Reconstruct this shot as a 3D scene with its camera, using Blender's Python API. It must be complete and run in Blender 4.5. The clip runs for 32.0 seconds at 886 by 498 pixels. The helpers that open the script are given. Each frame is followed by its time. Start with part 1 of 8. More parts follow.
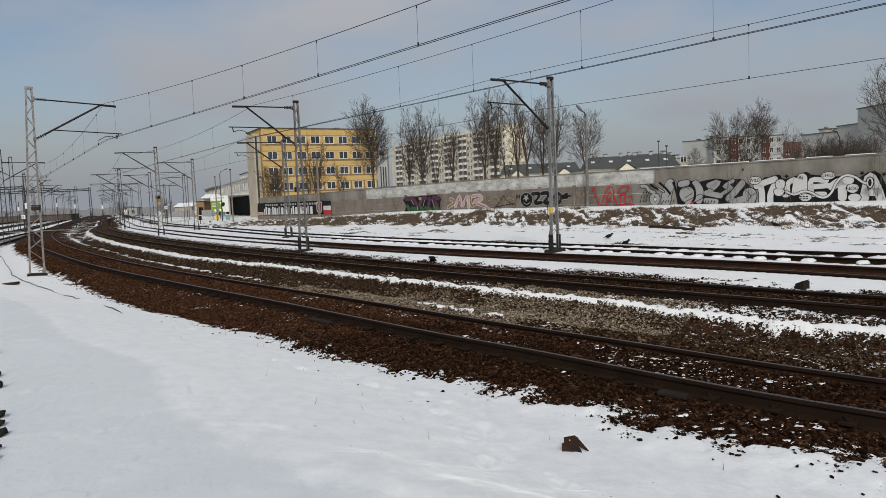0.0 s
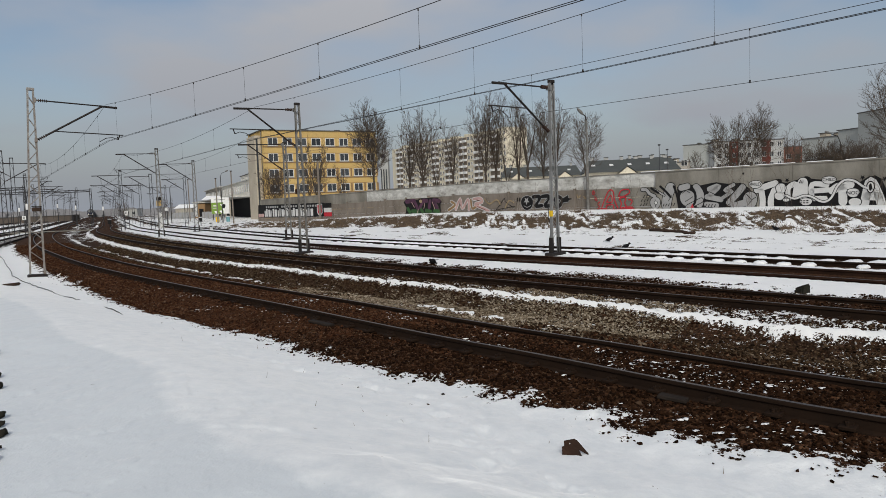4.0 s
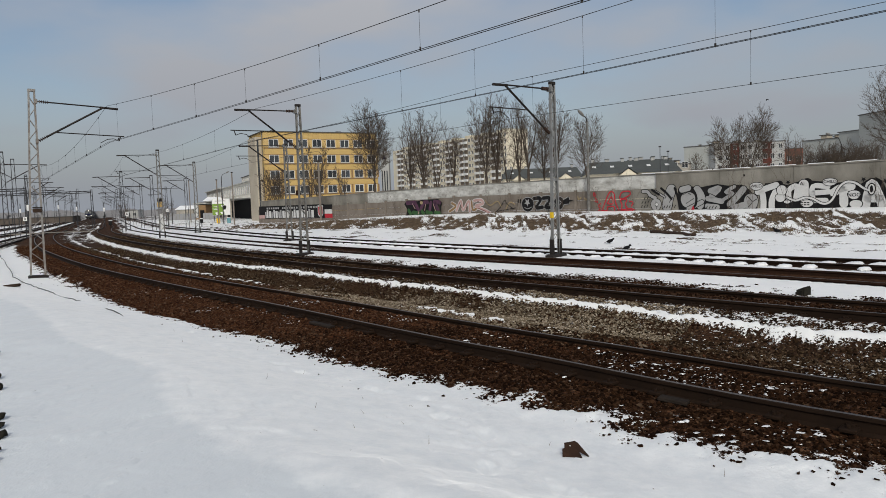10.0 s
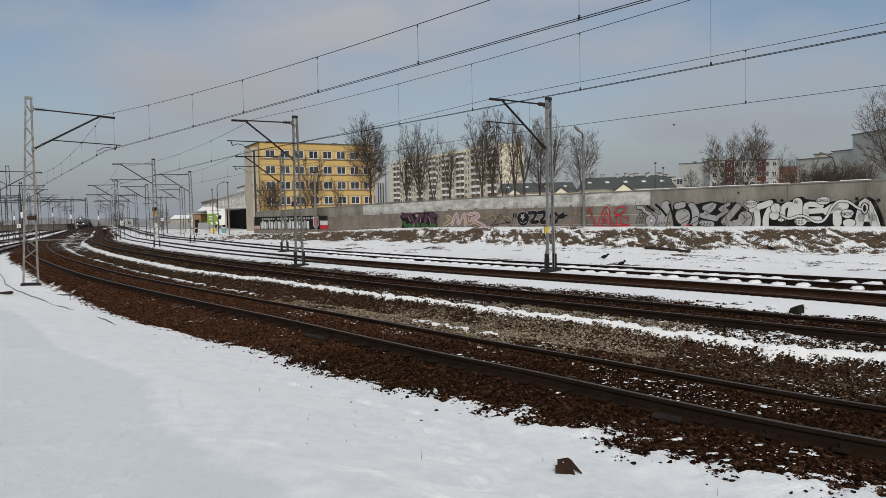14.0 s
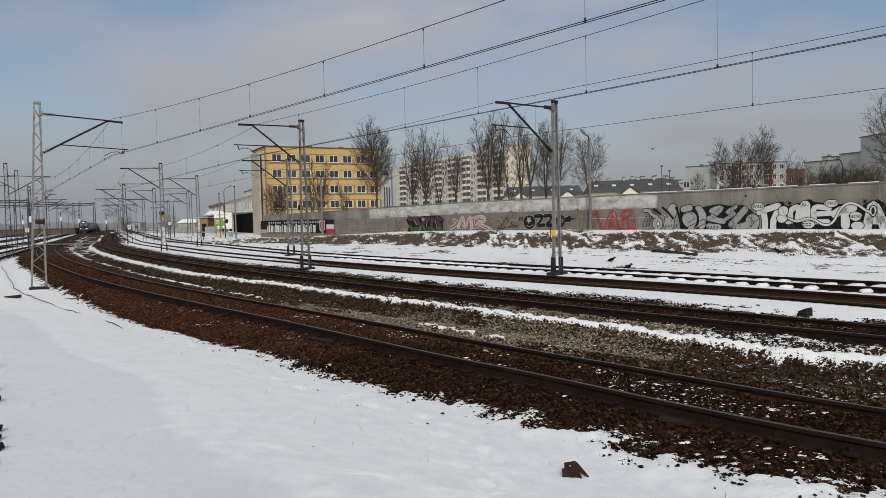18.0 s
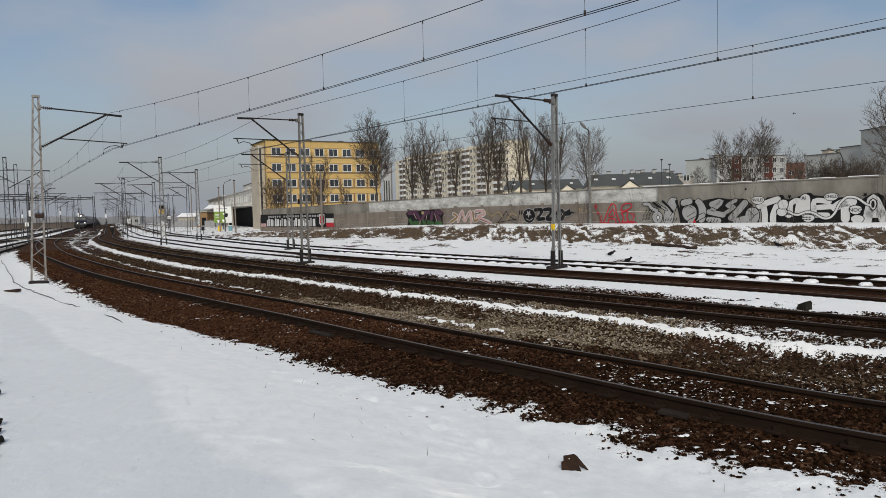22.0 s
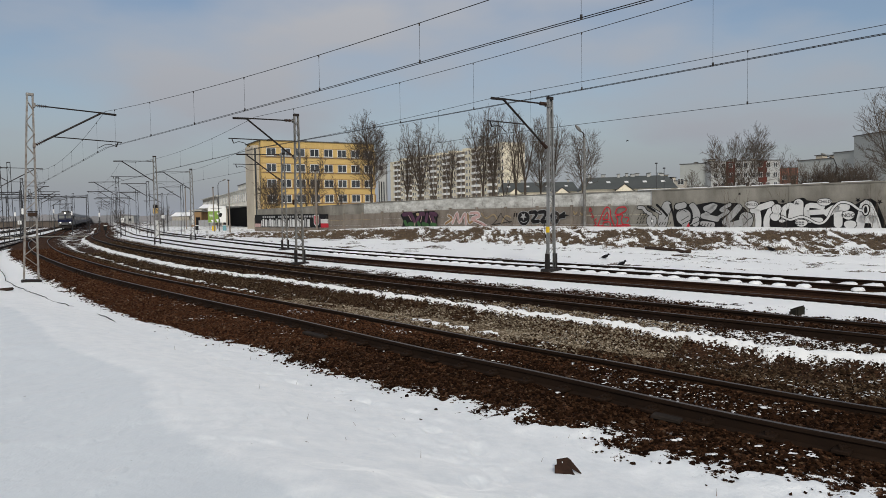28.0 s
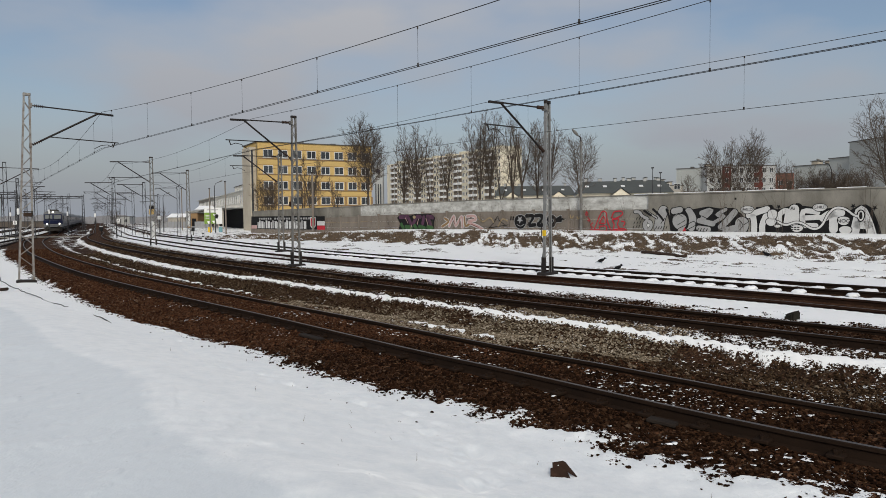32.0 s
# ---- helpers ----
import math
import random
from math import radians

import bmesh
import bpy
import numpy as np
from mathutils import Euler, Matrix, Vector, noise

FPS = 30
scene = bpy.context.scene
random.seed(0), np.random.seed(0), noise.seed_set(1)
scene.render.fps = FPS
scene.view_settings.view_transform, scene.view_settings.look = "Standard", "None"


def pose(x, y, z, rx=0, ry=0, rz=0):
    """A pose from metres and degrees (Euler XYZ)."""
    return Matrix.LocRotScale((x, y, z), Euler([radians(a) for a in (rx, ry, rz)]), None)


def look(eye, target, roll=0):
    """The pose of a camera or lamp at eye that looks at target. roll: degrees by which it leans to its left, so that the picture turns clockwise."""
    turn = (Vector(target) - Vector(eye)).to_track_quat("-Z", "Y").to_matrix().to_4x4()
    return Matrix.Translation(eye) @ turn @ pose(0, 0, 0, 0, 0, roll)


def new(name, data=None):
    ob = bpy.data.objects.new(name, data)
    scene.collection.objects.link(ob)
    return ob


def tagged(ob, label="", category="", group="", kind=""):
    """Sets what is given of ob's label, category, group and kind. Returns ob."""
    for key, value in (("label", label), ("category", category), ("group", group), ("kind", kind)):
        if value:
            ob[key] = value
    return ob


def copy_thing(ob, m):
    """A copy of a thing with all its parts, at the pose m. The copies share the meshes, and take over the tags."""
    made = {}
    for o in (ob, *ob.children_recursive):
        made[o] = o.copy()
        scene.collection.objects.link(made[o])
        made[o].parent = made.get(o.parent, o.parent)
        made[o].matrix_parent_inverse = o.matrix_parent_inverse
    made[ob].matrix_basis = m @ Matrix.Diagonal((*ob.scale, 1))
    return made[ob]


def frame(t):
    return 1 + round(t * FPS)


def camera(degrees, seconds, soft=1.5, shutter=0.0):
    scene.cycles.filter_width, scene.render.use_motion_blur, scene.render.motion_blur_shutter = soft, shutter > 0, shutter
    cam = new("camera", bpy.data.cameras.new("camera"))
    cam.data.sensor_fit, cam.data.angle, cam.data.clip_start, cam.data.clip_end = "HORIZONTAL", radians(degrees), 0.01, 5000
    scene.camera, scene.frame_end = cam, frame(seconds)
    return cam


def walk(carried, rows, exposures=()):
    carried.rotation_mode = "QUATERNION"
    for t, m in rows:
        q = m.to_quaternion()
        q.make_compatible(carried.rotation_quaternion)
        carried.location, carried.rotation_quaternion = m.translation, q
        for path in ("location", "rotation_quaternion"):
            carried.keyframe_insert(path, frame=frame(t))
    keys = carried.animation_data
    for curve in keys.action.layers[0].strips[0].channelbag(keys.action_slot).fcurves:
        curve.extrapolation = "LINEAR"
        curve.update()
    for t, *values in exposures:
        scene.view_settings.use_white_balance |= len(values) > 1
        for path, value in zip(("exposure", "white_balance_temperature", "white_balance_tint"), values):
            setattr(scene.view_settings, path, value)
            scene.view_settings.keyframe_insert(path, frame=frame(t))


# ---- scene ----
# Camera: held by a standing viewer, with the small sway of the arms.
cam = camera(65.0, 32.0, soft=0.3)
PATH = [
    (0, 0.007, 0.008, 1.998, 85.687, 2.372, -0.183),
    (0.5, 0.008, 0.007, 1.999, 85.576, 2.192, -0.196),
    (1, 0.005, -0.002, 2, 85.417, 2.468, -0.144),
    (1.5, 0.006, -0.002, 2.002, 85.392, 2.6, -0.216),
    (2, 0.004, -0.001, 2.003, 85.482, 2.708, -0.247),
    (2.5, 0.004, 0.006, 2.001, 85.733, 2.269, -0.394),
    (3, 0.006, 0.01, 2, 85.834, 2.215, -0.32),
    (3.5, 0.004, 0.006, 2, 85.85, 2.205, -0.258),
    (5.5, 0.001, 0.003, 1.999, 86.197, 1.891, 0.158),
    (6, -0, -0, 2, 86.237, 2.115, -0.139),
    (6.5, 0.001, 0, 2.006, 86.114, 2.024, -0.398),
    (7, 0.006, 0.009, 2, 86.006, 1.935, -0.289),
    (7.5, 0.007, 0.008, 1.999, 85.939, 2.25, -0.275),
    (8, 0.006, 0.01, 1.999, 85.986, 2.008, -0.276),
    (8.5, -0.002, 0.003, 2.006, 86.167, 1.621, -0.201),
    (9, 0.009, 0.012, 2.004, 86.304, 1.753, -0.282),
    (9.5, 0.003, 0.006, 2.001, 86.218, 1.828, -0.239),
    (10, 0.006, 0.012, 2, 86.032, 2.077, -0.08),
    (10.5, 0.005, 0.005, 2.005, 85.869, 2.163, 0.04),
    (11, 0.004, 0.009, 2.007, 85.889, 2.348, 0.367),
    (11.5, 0.001, 0.009, 2.006, 86.041, 1.934, 0.275),
    (12, 0.004, 0.005, 2.001, 86.369, 1.542, -0.125),
    (12.5, 0.006, 0.008, 2.005, 86.439, 1.637, -0.369),
    (13, 0.004, 0.011, 2.005, 86.511, 1.521, -0.35),
    (13.5, 0.002, 0.01, 2.007, 86.682, 1.508, -0.434),
    (14, 0.001, 0.008, 2.011, 87.088, 1.26, -0.453),
    (14.5, 0.001, 0.015, 2.008, 87.227, 1.642, -0.34),
    (16.5, 0.001, 0.022, 2.002, 87.151, 1.927, 0.188),
    (17, -0.001, 0.009, 2.008, 87.164, 2.206, 0.286),
    (17.5, 0.003, 0.01, 2.006, 87.266, 1.77, 0.205),
    (18, 0.003, 0.012, 2.004, 87.394, 1.373, 0.057),
    (18.5, 0, 0.013, 2.005, 87.21, 1.506, -0.089),
    (19, -0, 0.013, 2.009, 86.96, 1.673, -0.124),
    (19.5, 0.001, 0.007, 2.009, 86.892, 1.636, -0.164),
    (20, 0.004, 0.015, 2.007, 86.938, 1.535, -0.018),
    (20.5, 0, 0.013, 2.004, 87.125, 1.34, -0.019),
    (21, 0.007, 0.021, 2.001, 87.219, 1.073, 0.062),
    (21.5, 0.001, 0.004, 2.009, 87.07, 1.107, 0.061),
    (22, 0.008, 0.019, 2, 86.884, 1.413, 0.041),
    (22.5, 0.002, 0.017, 2.003, 86.764, 1.158, 0.027),
    (23, 0.006, 0.025, 2.008, 86.819, 1.415, 0.062),
    (23.5, 0.006, 0.021, 1.999, 86.977, 0.98, 0.054),
    (24, 0.004, 0.021, 2.007, 86.876, 1.253, 0.127),
    (24.5, 0.003, 0.007, 2.008, 86.856, 1.289, 0.132),
    (25, 0.003, 0.014, 2.005, 86.903, 1.064, 0.07),
    (25.5, 0.004, 0.022, 2.001, 86.811, 1.308, 0.114),
    (27.5, 0.008, 0.013, 1.999, 86.869, 1.411, -0.133),
    (28, 0.001, 0.014, 2.011, 87.006, 0.918, -0.393),
    (28.5, -0.002, 0.008, 2.016, 87.45, 1.023, -0.61),
    (29, 0.007, 0.049, 2.014, 88.024, 0.029, -0.272),
    (29.5, 0.008, 0.034, 2.004, 88.451, 0.368, 0.07),
    (30, -0.002, 0.02, 2.005, 88.29, 0.417, 0.067),
    (30.5, -0, 0.019, 2.006, 88.126, 0.482, -0.125),
    (31, 0.001, 0.008, 2.007, 87.951, 0.272, -0.559),
    (31.5, -0, 0.004, 2.008, 87.346, 0.906, -0.638),
    (32, -0.008, 0.002, 2.011, 87.243, 0.532, -0.678),
]

walk(cam, [(r[0], pose(*r[1:])) for r in PATH], exposures=[(0, 0.0), (14, 0.0), (24, 0.03), (32, 0.03)])

# ---- sky and sun ----
SUN_EL, SUN_AZ = 33.0, 177.0   # degrees; azimuth clockwise from +y
world = bpy.data.worlds.new("sky")
scene.world = world
world.use_nodes = True
wn, wl = world.node_tree.nodes, world.node_tree.links
wn.clear()
w_out = wn.new("ShaderNodeOutputWorld")
w_bg = wn.new("ShaderNodeBackground")
w_sky = wn.new("ShaderNodeTexSky")
w_sky.sky_type, w_sky.sun_disc = "NISHITA", False
w_sky.sun_elevation, w_sky.sun_rotation = radians(SUN_EL), radians(SUN_AZ)
w_sky.air_density, w_sky.dust_density, w_sky.ozone_density = 1.0, 2.5, 1.0
w_co = wn.new("ShaderNodeTexCoord")
w_map = wn.new("ShaderNodeMapping")
w_map.inputs["Scale"].default_value = (1.0, 1.0, 2.6)
w_noise = wn.new("ShaderNodeTexNoise")
w_noise.inputs["Scale"].default_value = 2.1
w_noise.inputs["Detail"].default_value = 5.0
w_noise.inputs["Roughness"].default_value = 0.48
w_ramp = wn.new("ShaderNodeValToRGB")
w_ramp.color_ramp.elements[0].position, w_ramp.color_ramp.elements[0].color = 0.40, (0.08, 0.08, 0.08, 1)
w_ramp.color_ramp.elements[1].position, w_ramp.color_ramp.elements[1].color = 0.62, (1, 1, 1, 1)
w_sep = wn.new("ShaderNodeSeparateXYZ")
w_alt = wn.new("ShaderNodeMapRange")
w_alt.inputs["From Min"].default_value, w_alt.inputs["From Max"].default_value = 0.0, 0.45
w_cloud = wn.new("ShaderNodeMixRGB")
w_cloud.inputs[1].default_value = (2.98, 3.23, 3.66, 1)    # haze near the horizon
w_cloud.inputs[2].default_value = (5.3, 5.35, 5.65, 1)     # thin cloud higher up
w_low = wn.new("ShaderNodeMapRange")
w_low.inputs["From Min"].default_value, w_low.inputs["From Max"].default_value = 0.0, 0.21
w_low.inputs["To Min"].default_value, w_low.inputs["To Max"].default_value = 1.0, 0.0
w_max = wn.new("ShaderNodeMath")
w_max.operation = "MAXIMUM"
w_mix = wn.new("ShaderNodeMixRGB")
wl.new(w_co.outputs["Generated"], w_map.inputs["Vector"])
wl.new(w_map.outputs[0], w_noise.inputs["Vector"])
wl.new(w_noise.outputs["Fac"], w_ramp.inputs[0])
wl.new(w_co.outputs["Generated"], w_sep.inputs[0])
wl.new(w_sep.outputs["Z"], w_alt.inputs["Value"])
wl.new(w_alt.outputs[0], w_cloud.inputs[0])
wl.new(w_sep.outputs["Z"], w_low.inputs["Value"])
wl.new(w_ramp.outputs[0], w_max.inputs[0])
wl.new(w_low.outputs[0], w_max.inputs[1])
wl.new(w_max.outputs[0], w_mix.inputs[0])
wl.new(w_sky.outputs[0], w_mix.inputs[1])
wl.new(w_cloud.outputs[0], w_mix.inputs[2])
wl.new(w_mix.outputs[0], w_bg.inputs["Color"])
w_bg.inputs["Strength"].default_value = 0.096
wl.new(w_bg.outputs[0], w_out.inputs[0])

sun_data = bpy.data.lights.new("sun", "SUN")
sun_data.energy, sun_data.angle, sun_data.color = 1.7, radians(7), (0.975, 0.965, 0.89)
sun = new("sun", sun_data)
_a, _e = radians(SUN_AZ), radians(SUN_EL)
sun.matrix_world = look((0, 0, 60), (-math.sin(_a) * math.cos(_e), -math.cos(_a) * math.cos(_e), 60 - math.sin(_e)))


# ---- materials ----
class Mat:
    """Small builder for procedural materials."""

    def __init__(self, name, rough=0.7, metal=0.0, spec=0.12):
        self.m = bpy.data.materials.new(name)
        self.m.use_nodes = True
        self.n, self.l = self.m.node_tree.nodes, self.m.node_tree.links
        self.b = self.n["Principled BSDF"]
        self.b.inputs["Roughness"].default_value = rough
        self.b.inputs["Metallic"].default_value = metal
        self.b.inputs["Specular IOR Level"].default_value = spec
        self.co = self.n.new("ShaderNodeTexCoord").outputs["Object"]

    def noise(self, scale, detail=3.0, rough=0.55, stretch=None, vector=None):
        t = self.n.new("ShaderNodeTexNoise")
        t.inputs["Scale"].default_value, t.inputs["Detail"].default_value = scale, detail
        t.inputs["Roughness"].default_value = rough
        v = vector or self.co
        if stretch:
            mp = self.n.new("ShaderNodeMapping")
            mp.inputs["Scale"].default_value = stretch
            self.l.new(v, mp.inputs["Vector"])
            v = mp.outputs[0]
        self.l.new(v, t.inputs["Vector"])
        return t.outputs["Fac"]

    def voronoi(self, scale, feature="F1", out="Distance"):
        t = self.n.new("ShaderNodeTexVoronoi")
        t.feature = feature
        t.inputs["Scale"].default_value = scale
        self.l.new(self.co, t.inputs["Vector"])
        return t.outputs[out]

    def attr(self, name):
        t = self.n.new("ShaderNodeAttribute")
        t.attribute_name = name
        return t.outputs["Fac"]

    def math(self, op, a, b=0.5, clamp=False):
        t = self.n.new("ShaderNodeMath")
        t.operation, t.use_clamp = op, clamp
        for i, v in enumerate((a, b)):
            if isinstance(v, (int, float)):
                t.inputs[i].default_value = v
            else:
                self.l.new(v, t.inputs[i])
        return t.outputs[0]

    def ramp(self, fac, stops):
        t = self.n.new("ShaderNodeValToRGB")
        el = t.color_ramp.elements
        while len(el) < len(stops):
            el.new(0.5)
        for e, (p, c) in zip(el, stops):
            e.position = p
            e.color = (c, c, c, 1) if isinstance(c, (int, float)) else (*c, 1)
        self.l.new(fac, t.inputs[0])
        return t.outputs[0]

    def mix(self, fac, a, b, mode="MIX"):
        t = self.n.new("ShaderNodeMixRGB")
        t.blend_type = mode
        for i, v in enumerate((fac, a, b)):
            if isinstance(v, (int, float)):
                t.inputs[i].default_value = v if i == 0 else (v, v, v, 1)
            elif isinstance(v, tuple):
                t.inputs[i].default_value = (*v, 1)
            else:
                self.l.new(v, t.inputs[i])
        return t.outputs[0]

    def random(self, island=False):
        if island:
            return self.n.new("ShaderNodeNewGeometry").outputs["Random Per Island"]
        return self.n.new("ShaderNodeObjectInfo").outputs["Random"]

    def bump(self, height, strength=0.3, dist=0.01):
        t = self.n.new("ShaderNodeBump")
        t.inputs["Strength"].default_value, t.inputs["Distance"].default_value = strength, dist
        self.l.new(height, t.inputs["Height"])
        self.l.new(t.outputs[0], self.b.inputs["Normal"])
        return self

    def color(self, c):
        if isinstance(c, tuple):
            self.b.inputs["Base Color"].default_value = (*c, 1)
        else:
            self.l.new(c, self.b.inputs["Base Color"])
        return self

    def set(self, name, v):
        self.l.new(v, self.b.inputs[name])
        return self


def worn(name, base, dark, scale=3.0, fine=40.0, rough=0.75, metal=0.0, bump=0.15, amount=0.5, streak=None, var=0.0):
    """A surface of one colour with stains at a large scale and grain at a small one."""
    m = Mat(name, rough, metal)
    big = m.noise(scale, 4, 0.6, streak)
    grain = m.noise(fine, 2)
    c = m.mix(m.ramp(big, [(0.35, 0.0), (0.75, amount)]), base, dark)
    c = m.mix(0.12, c, m.ramp(grain, [(0.3, 0.25), (0.7, 0.9)]), "OVERLAY")
    if var:
        c = m.mix(1.0, c, m.ramp(m.random(), [(0.0, 1 - var), (1.0, 1.0)]), "MULTIPLY")
    m.color(c)
    return m.bump(grain, bump, 0.004).m


def plain(name, c, rough=0.6, metal=0.0, var=0.06):
    m = Mat(name, rough, metal)
    g = m.noise(9.0, 3)
    m.color(m.mix(m.ramp(g, [(0.3, 0.0), (0.7, 1.0)]), tuple(v * (1 - var) for v in c), tuple(min(1, v * (1 + var)) for v in c)))
    return m.m


def ground_material():
    m = Mat("snow_and_ballast", 0.8, 0.0, 0.04)
    cover, rust, grass, snow_shade = m.attr("cover"), m.attr("rust"), m.attr("grass"), m.attr("snow_shade")
    n_big, n_mid, n_fine = m.noise(0.8, 4, 0.6), m.noise(4.0, 5, 0.68), m.noise(22.0, 3, 0.75)
    edge = m.math("ADD", m.math("MULTIPLY", m.math("SUBTRACT", n_mid, 0.5), 2.5),
                  m.math("MULTIPLY", m.math("SUBTRACT", n_fine, 0.5), 2.6))
    edge = m.math("ADD", edge, m.math("MULTIPLY", m.math("SUBTRACT", n_big, 0.5), 0.6))
    snow = m.ramp(m.math("ADD", cover, edge), [(0.46, 0.0), (0.54, 1.0)])
    # stones
    cell = m.voronoi(26.0, "F1", "Color")
    sep = m.n.new("ShaderNodeSeparateColor")
    m.l.new(cell, sep.inputs[0])
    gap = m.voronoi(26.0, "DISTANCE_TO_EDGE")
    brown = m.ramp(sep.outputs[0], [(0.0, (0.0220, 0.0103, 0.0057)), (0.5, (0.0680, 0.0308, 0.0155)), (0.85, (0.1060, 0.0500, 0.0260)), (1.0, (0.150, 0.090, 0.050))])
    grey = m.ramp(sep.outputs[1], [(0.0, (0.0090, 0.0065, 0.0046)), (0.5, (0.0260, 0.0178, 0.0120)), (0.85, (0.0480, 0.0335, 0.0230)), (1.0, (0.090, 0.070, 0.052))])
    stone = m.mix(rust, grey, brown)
    # shade in the gaps between stones, painted as near-black cell edges
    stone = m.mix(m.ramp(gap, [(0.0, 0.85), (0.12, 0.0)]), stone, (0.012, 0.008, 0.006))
    # dead grass and earth of the bank
    blade = m.noise(9.0, 5, 0.7, (1, 1, 0.3))
    earth = m.ramp(blade, [(0.3, (0.034, 0.025, 0.018)), (0.5, (0.092, 0.066, 0.046)), (0.72, (0.20, 0.150, 0.105))])
    soil = m.mix(grass, stone, earth)
    white = m.mix(m.ramp(m.noise(0.35, 3, 0.5), [(0.3, 0.0), (0.75, 1.0)]), (0.885, 0.895, 0.895), (0.925, 0.930, 0.922))
    # the near slope's shade is put into the snow colour as bluish grey
    shade_mix = m.ramp(m.math("ADD", snow_shade, m.math("MULTIPLY", m.math("SUBTRACT", n_mid, 0.5), 0.9)), [(0.25, 0.0), (0.85, 1.0)])
    white = m.mix(shade_mix, white, (0.645, 0.685, 0.715))
    white = m.mix(m.ramp(m.noise(60.0, 2), [(0.3, 0.0), (0.8, 0.10)]), white, (0.70, 0.72, 0.75))
    white = m.mix(m.ramp(m.voronoi(7.0), [(0.0, 0.9), (0.03, 0.0)]), white, (0.2, 0.16, 0.12))
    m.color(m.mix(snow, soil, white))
    m.set("Roughness", m.mix(snow, 0.85, 0.6))
    m.set("Sheen Weight", m.mix(snow, 0.0, 0.6))
    m.b.inputs["Sheen Roughness"].default_value = 0.4
    h = m.mix(snow, m.ramp(gap, [(0.0, 0.0), (0.2, 0.6)]), m.math("ADD", m.math("ADD", m.math("MULTIPLY", m.noise(3.5, 6, 0.62), 1.3), 0.4), m.math("MULTIPLY", m.ramp(m.noise(2.2, 5, 0.65), [(0.52, 0.0), (0.58, 1.0)]), 0.13)))
    m.bump(h, 0.5, 0.035)
    return m.m


M = {}
M["ground"] = ground_material()
M["rail"] = worn("rusty_rail", (0.0211, 0.0118, 0.0071), (0.0087, 0.0053, 0.0037), 2.0, 60, 0.85, 0.0, 0.2, 0.8)
M["rail_rust"] = worn("orange_rust_rail", (0.0360, 0.0173, 0.0101), (0.0137, 0.0072, 0.0050), 1.5, 50, 0.75, 0.0, 0.2, 0.8)
M["rail_top"] = worn("worn_rail_head", (0.115, 0.092, 0.076), (0.045, 0.033, 0.026), 3.0, 60, 0.38, 0.45, 0.1, 0.6)
M["sleeper"] = worn("tarred_timber", (0.0280, 0.0216, 0.0176), (0.0128, 0.0096, 0.0080), 4, 50, 0.85, 0, 0.3, 0.8, (1, 6, 1))
M["snow"] = worn("clean_snow", (0.865, 0.868, 0.875), (0.80, 0.81, 0.825), 2.5, 30, 0.6, 0, 0.3, 0.5)
M["galv"] = worn("galvanised_steel", (0.27, 0.275, 0.275), (0.12, 0.115, 0.11), 3, 60, 0.55, 0.2, 0.1, 0.7)
M["grey_paint"] = worn("weathered_grey_paint", (0.21, 0.21, 0.20), (0.075, 0.06, 0.05), 4, 60, 0.65, 0.1, 0.15, 0.8)
M["pale_paint"] = worn("flaking_pale_paint", (0.30, 0.295, 0.28), (0.12, 0.075, 0.05), 5, 60, 0.65, 0.1, 0.15, 0.85)
M["dark_steel"] = worn("dark_painted_steel", (0.028, 0.026, 0.026), (0.05, 0.036, 0.028), 5, 60, 0.6, 0.4, 0.1, 0.6)
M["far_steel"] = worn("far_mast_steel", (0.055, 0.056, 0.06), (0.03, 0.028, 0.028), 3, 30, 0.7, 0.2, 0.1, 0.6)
M["porcelain"] = plain("brown_porcelain", (0.045, 0.028, 0.022), 0.25)
M["wire"] = plain("copper_wire_dark", (0.030, 0.027, 0.026), 0.5, 0.5)
M["concrete"] = worn("old_concrete", (0.285, 0.270, 0.235), (0.115, 0.106, 0.09), 0.7, 25, 0.9, 0, 0.3, 1.0, (1, 1, 0.45))
M["concrete_light"] = worn("pale_concrete", (0.62, 0.62, 0.59), (0.27, 0.262, 0.24), 2.4, 25, 0.9, 0, 0.25, 1.0, (0.7, 0.7, 1.3))
M["concrete_brown"] = worn("brown_grey_concrete", (0.225, 0.195, 0.165), (0.12, 0.10, 0.083), 1.1, 25, 0.9, 0, 0.3, 0.8, (1, 1, 0.5))


# ---- mesh helpers ----
def link_mesh(name, bm, material, parent=None, label="", smooth=False):
    me = bpy.data.meshes.new(name)
    bm.to_mesh(me)
    bm.free()
    if material:
        me.materials.append(material)
    if smooth:
        me.polygons.foreach_set("use_smooth", [True] * len(me.polygons))
    ob = new(name, me)
    if parent:
        ob.parent = parent
    if label:
        tagged(ob, label)
    return ob


def part(name, bm, material, parent, label="", smooth=False):
    return link_mesh(name, bm, material, parent, label, smooth)


def thing(name, m, label, category, group="", kind=""):
    ob = new(name)
    ob.empty_display_size = 0.2
    ob.matrix_basis = m
    return tagged(ob, label, category, group, kind)


def box(bm, c, s, m=None):
    """A box with its centre c and sizes s."""
    mat = Matrix.Translation(c) @ (m if m else Matrix()) @ Matrix.Diagonal((*s, 1))
    return bmesh.ops.create_cube(bm, size=1.0, matrix=mat)["verts"]


def soft_box(bm, c, s, bev=0.01, m=None, seg=1):
    b2 = bmesh.new()
    box(b2, (0, 0, 0), s)
    bmesh.ops.bevel(b2, geom=b2.edges[:], offset=bev, segments=seg, affect="EDGES")
    mat = Matrix.Translation(c) @ (m if m else Matrix())
    add_bm(bm, b2, mat)


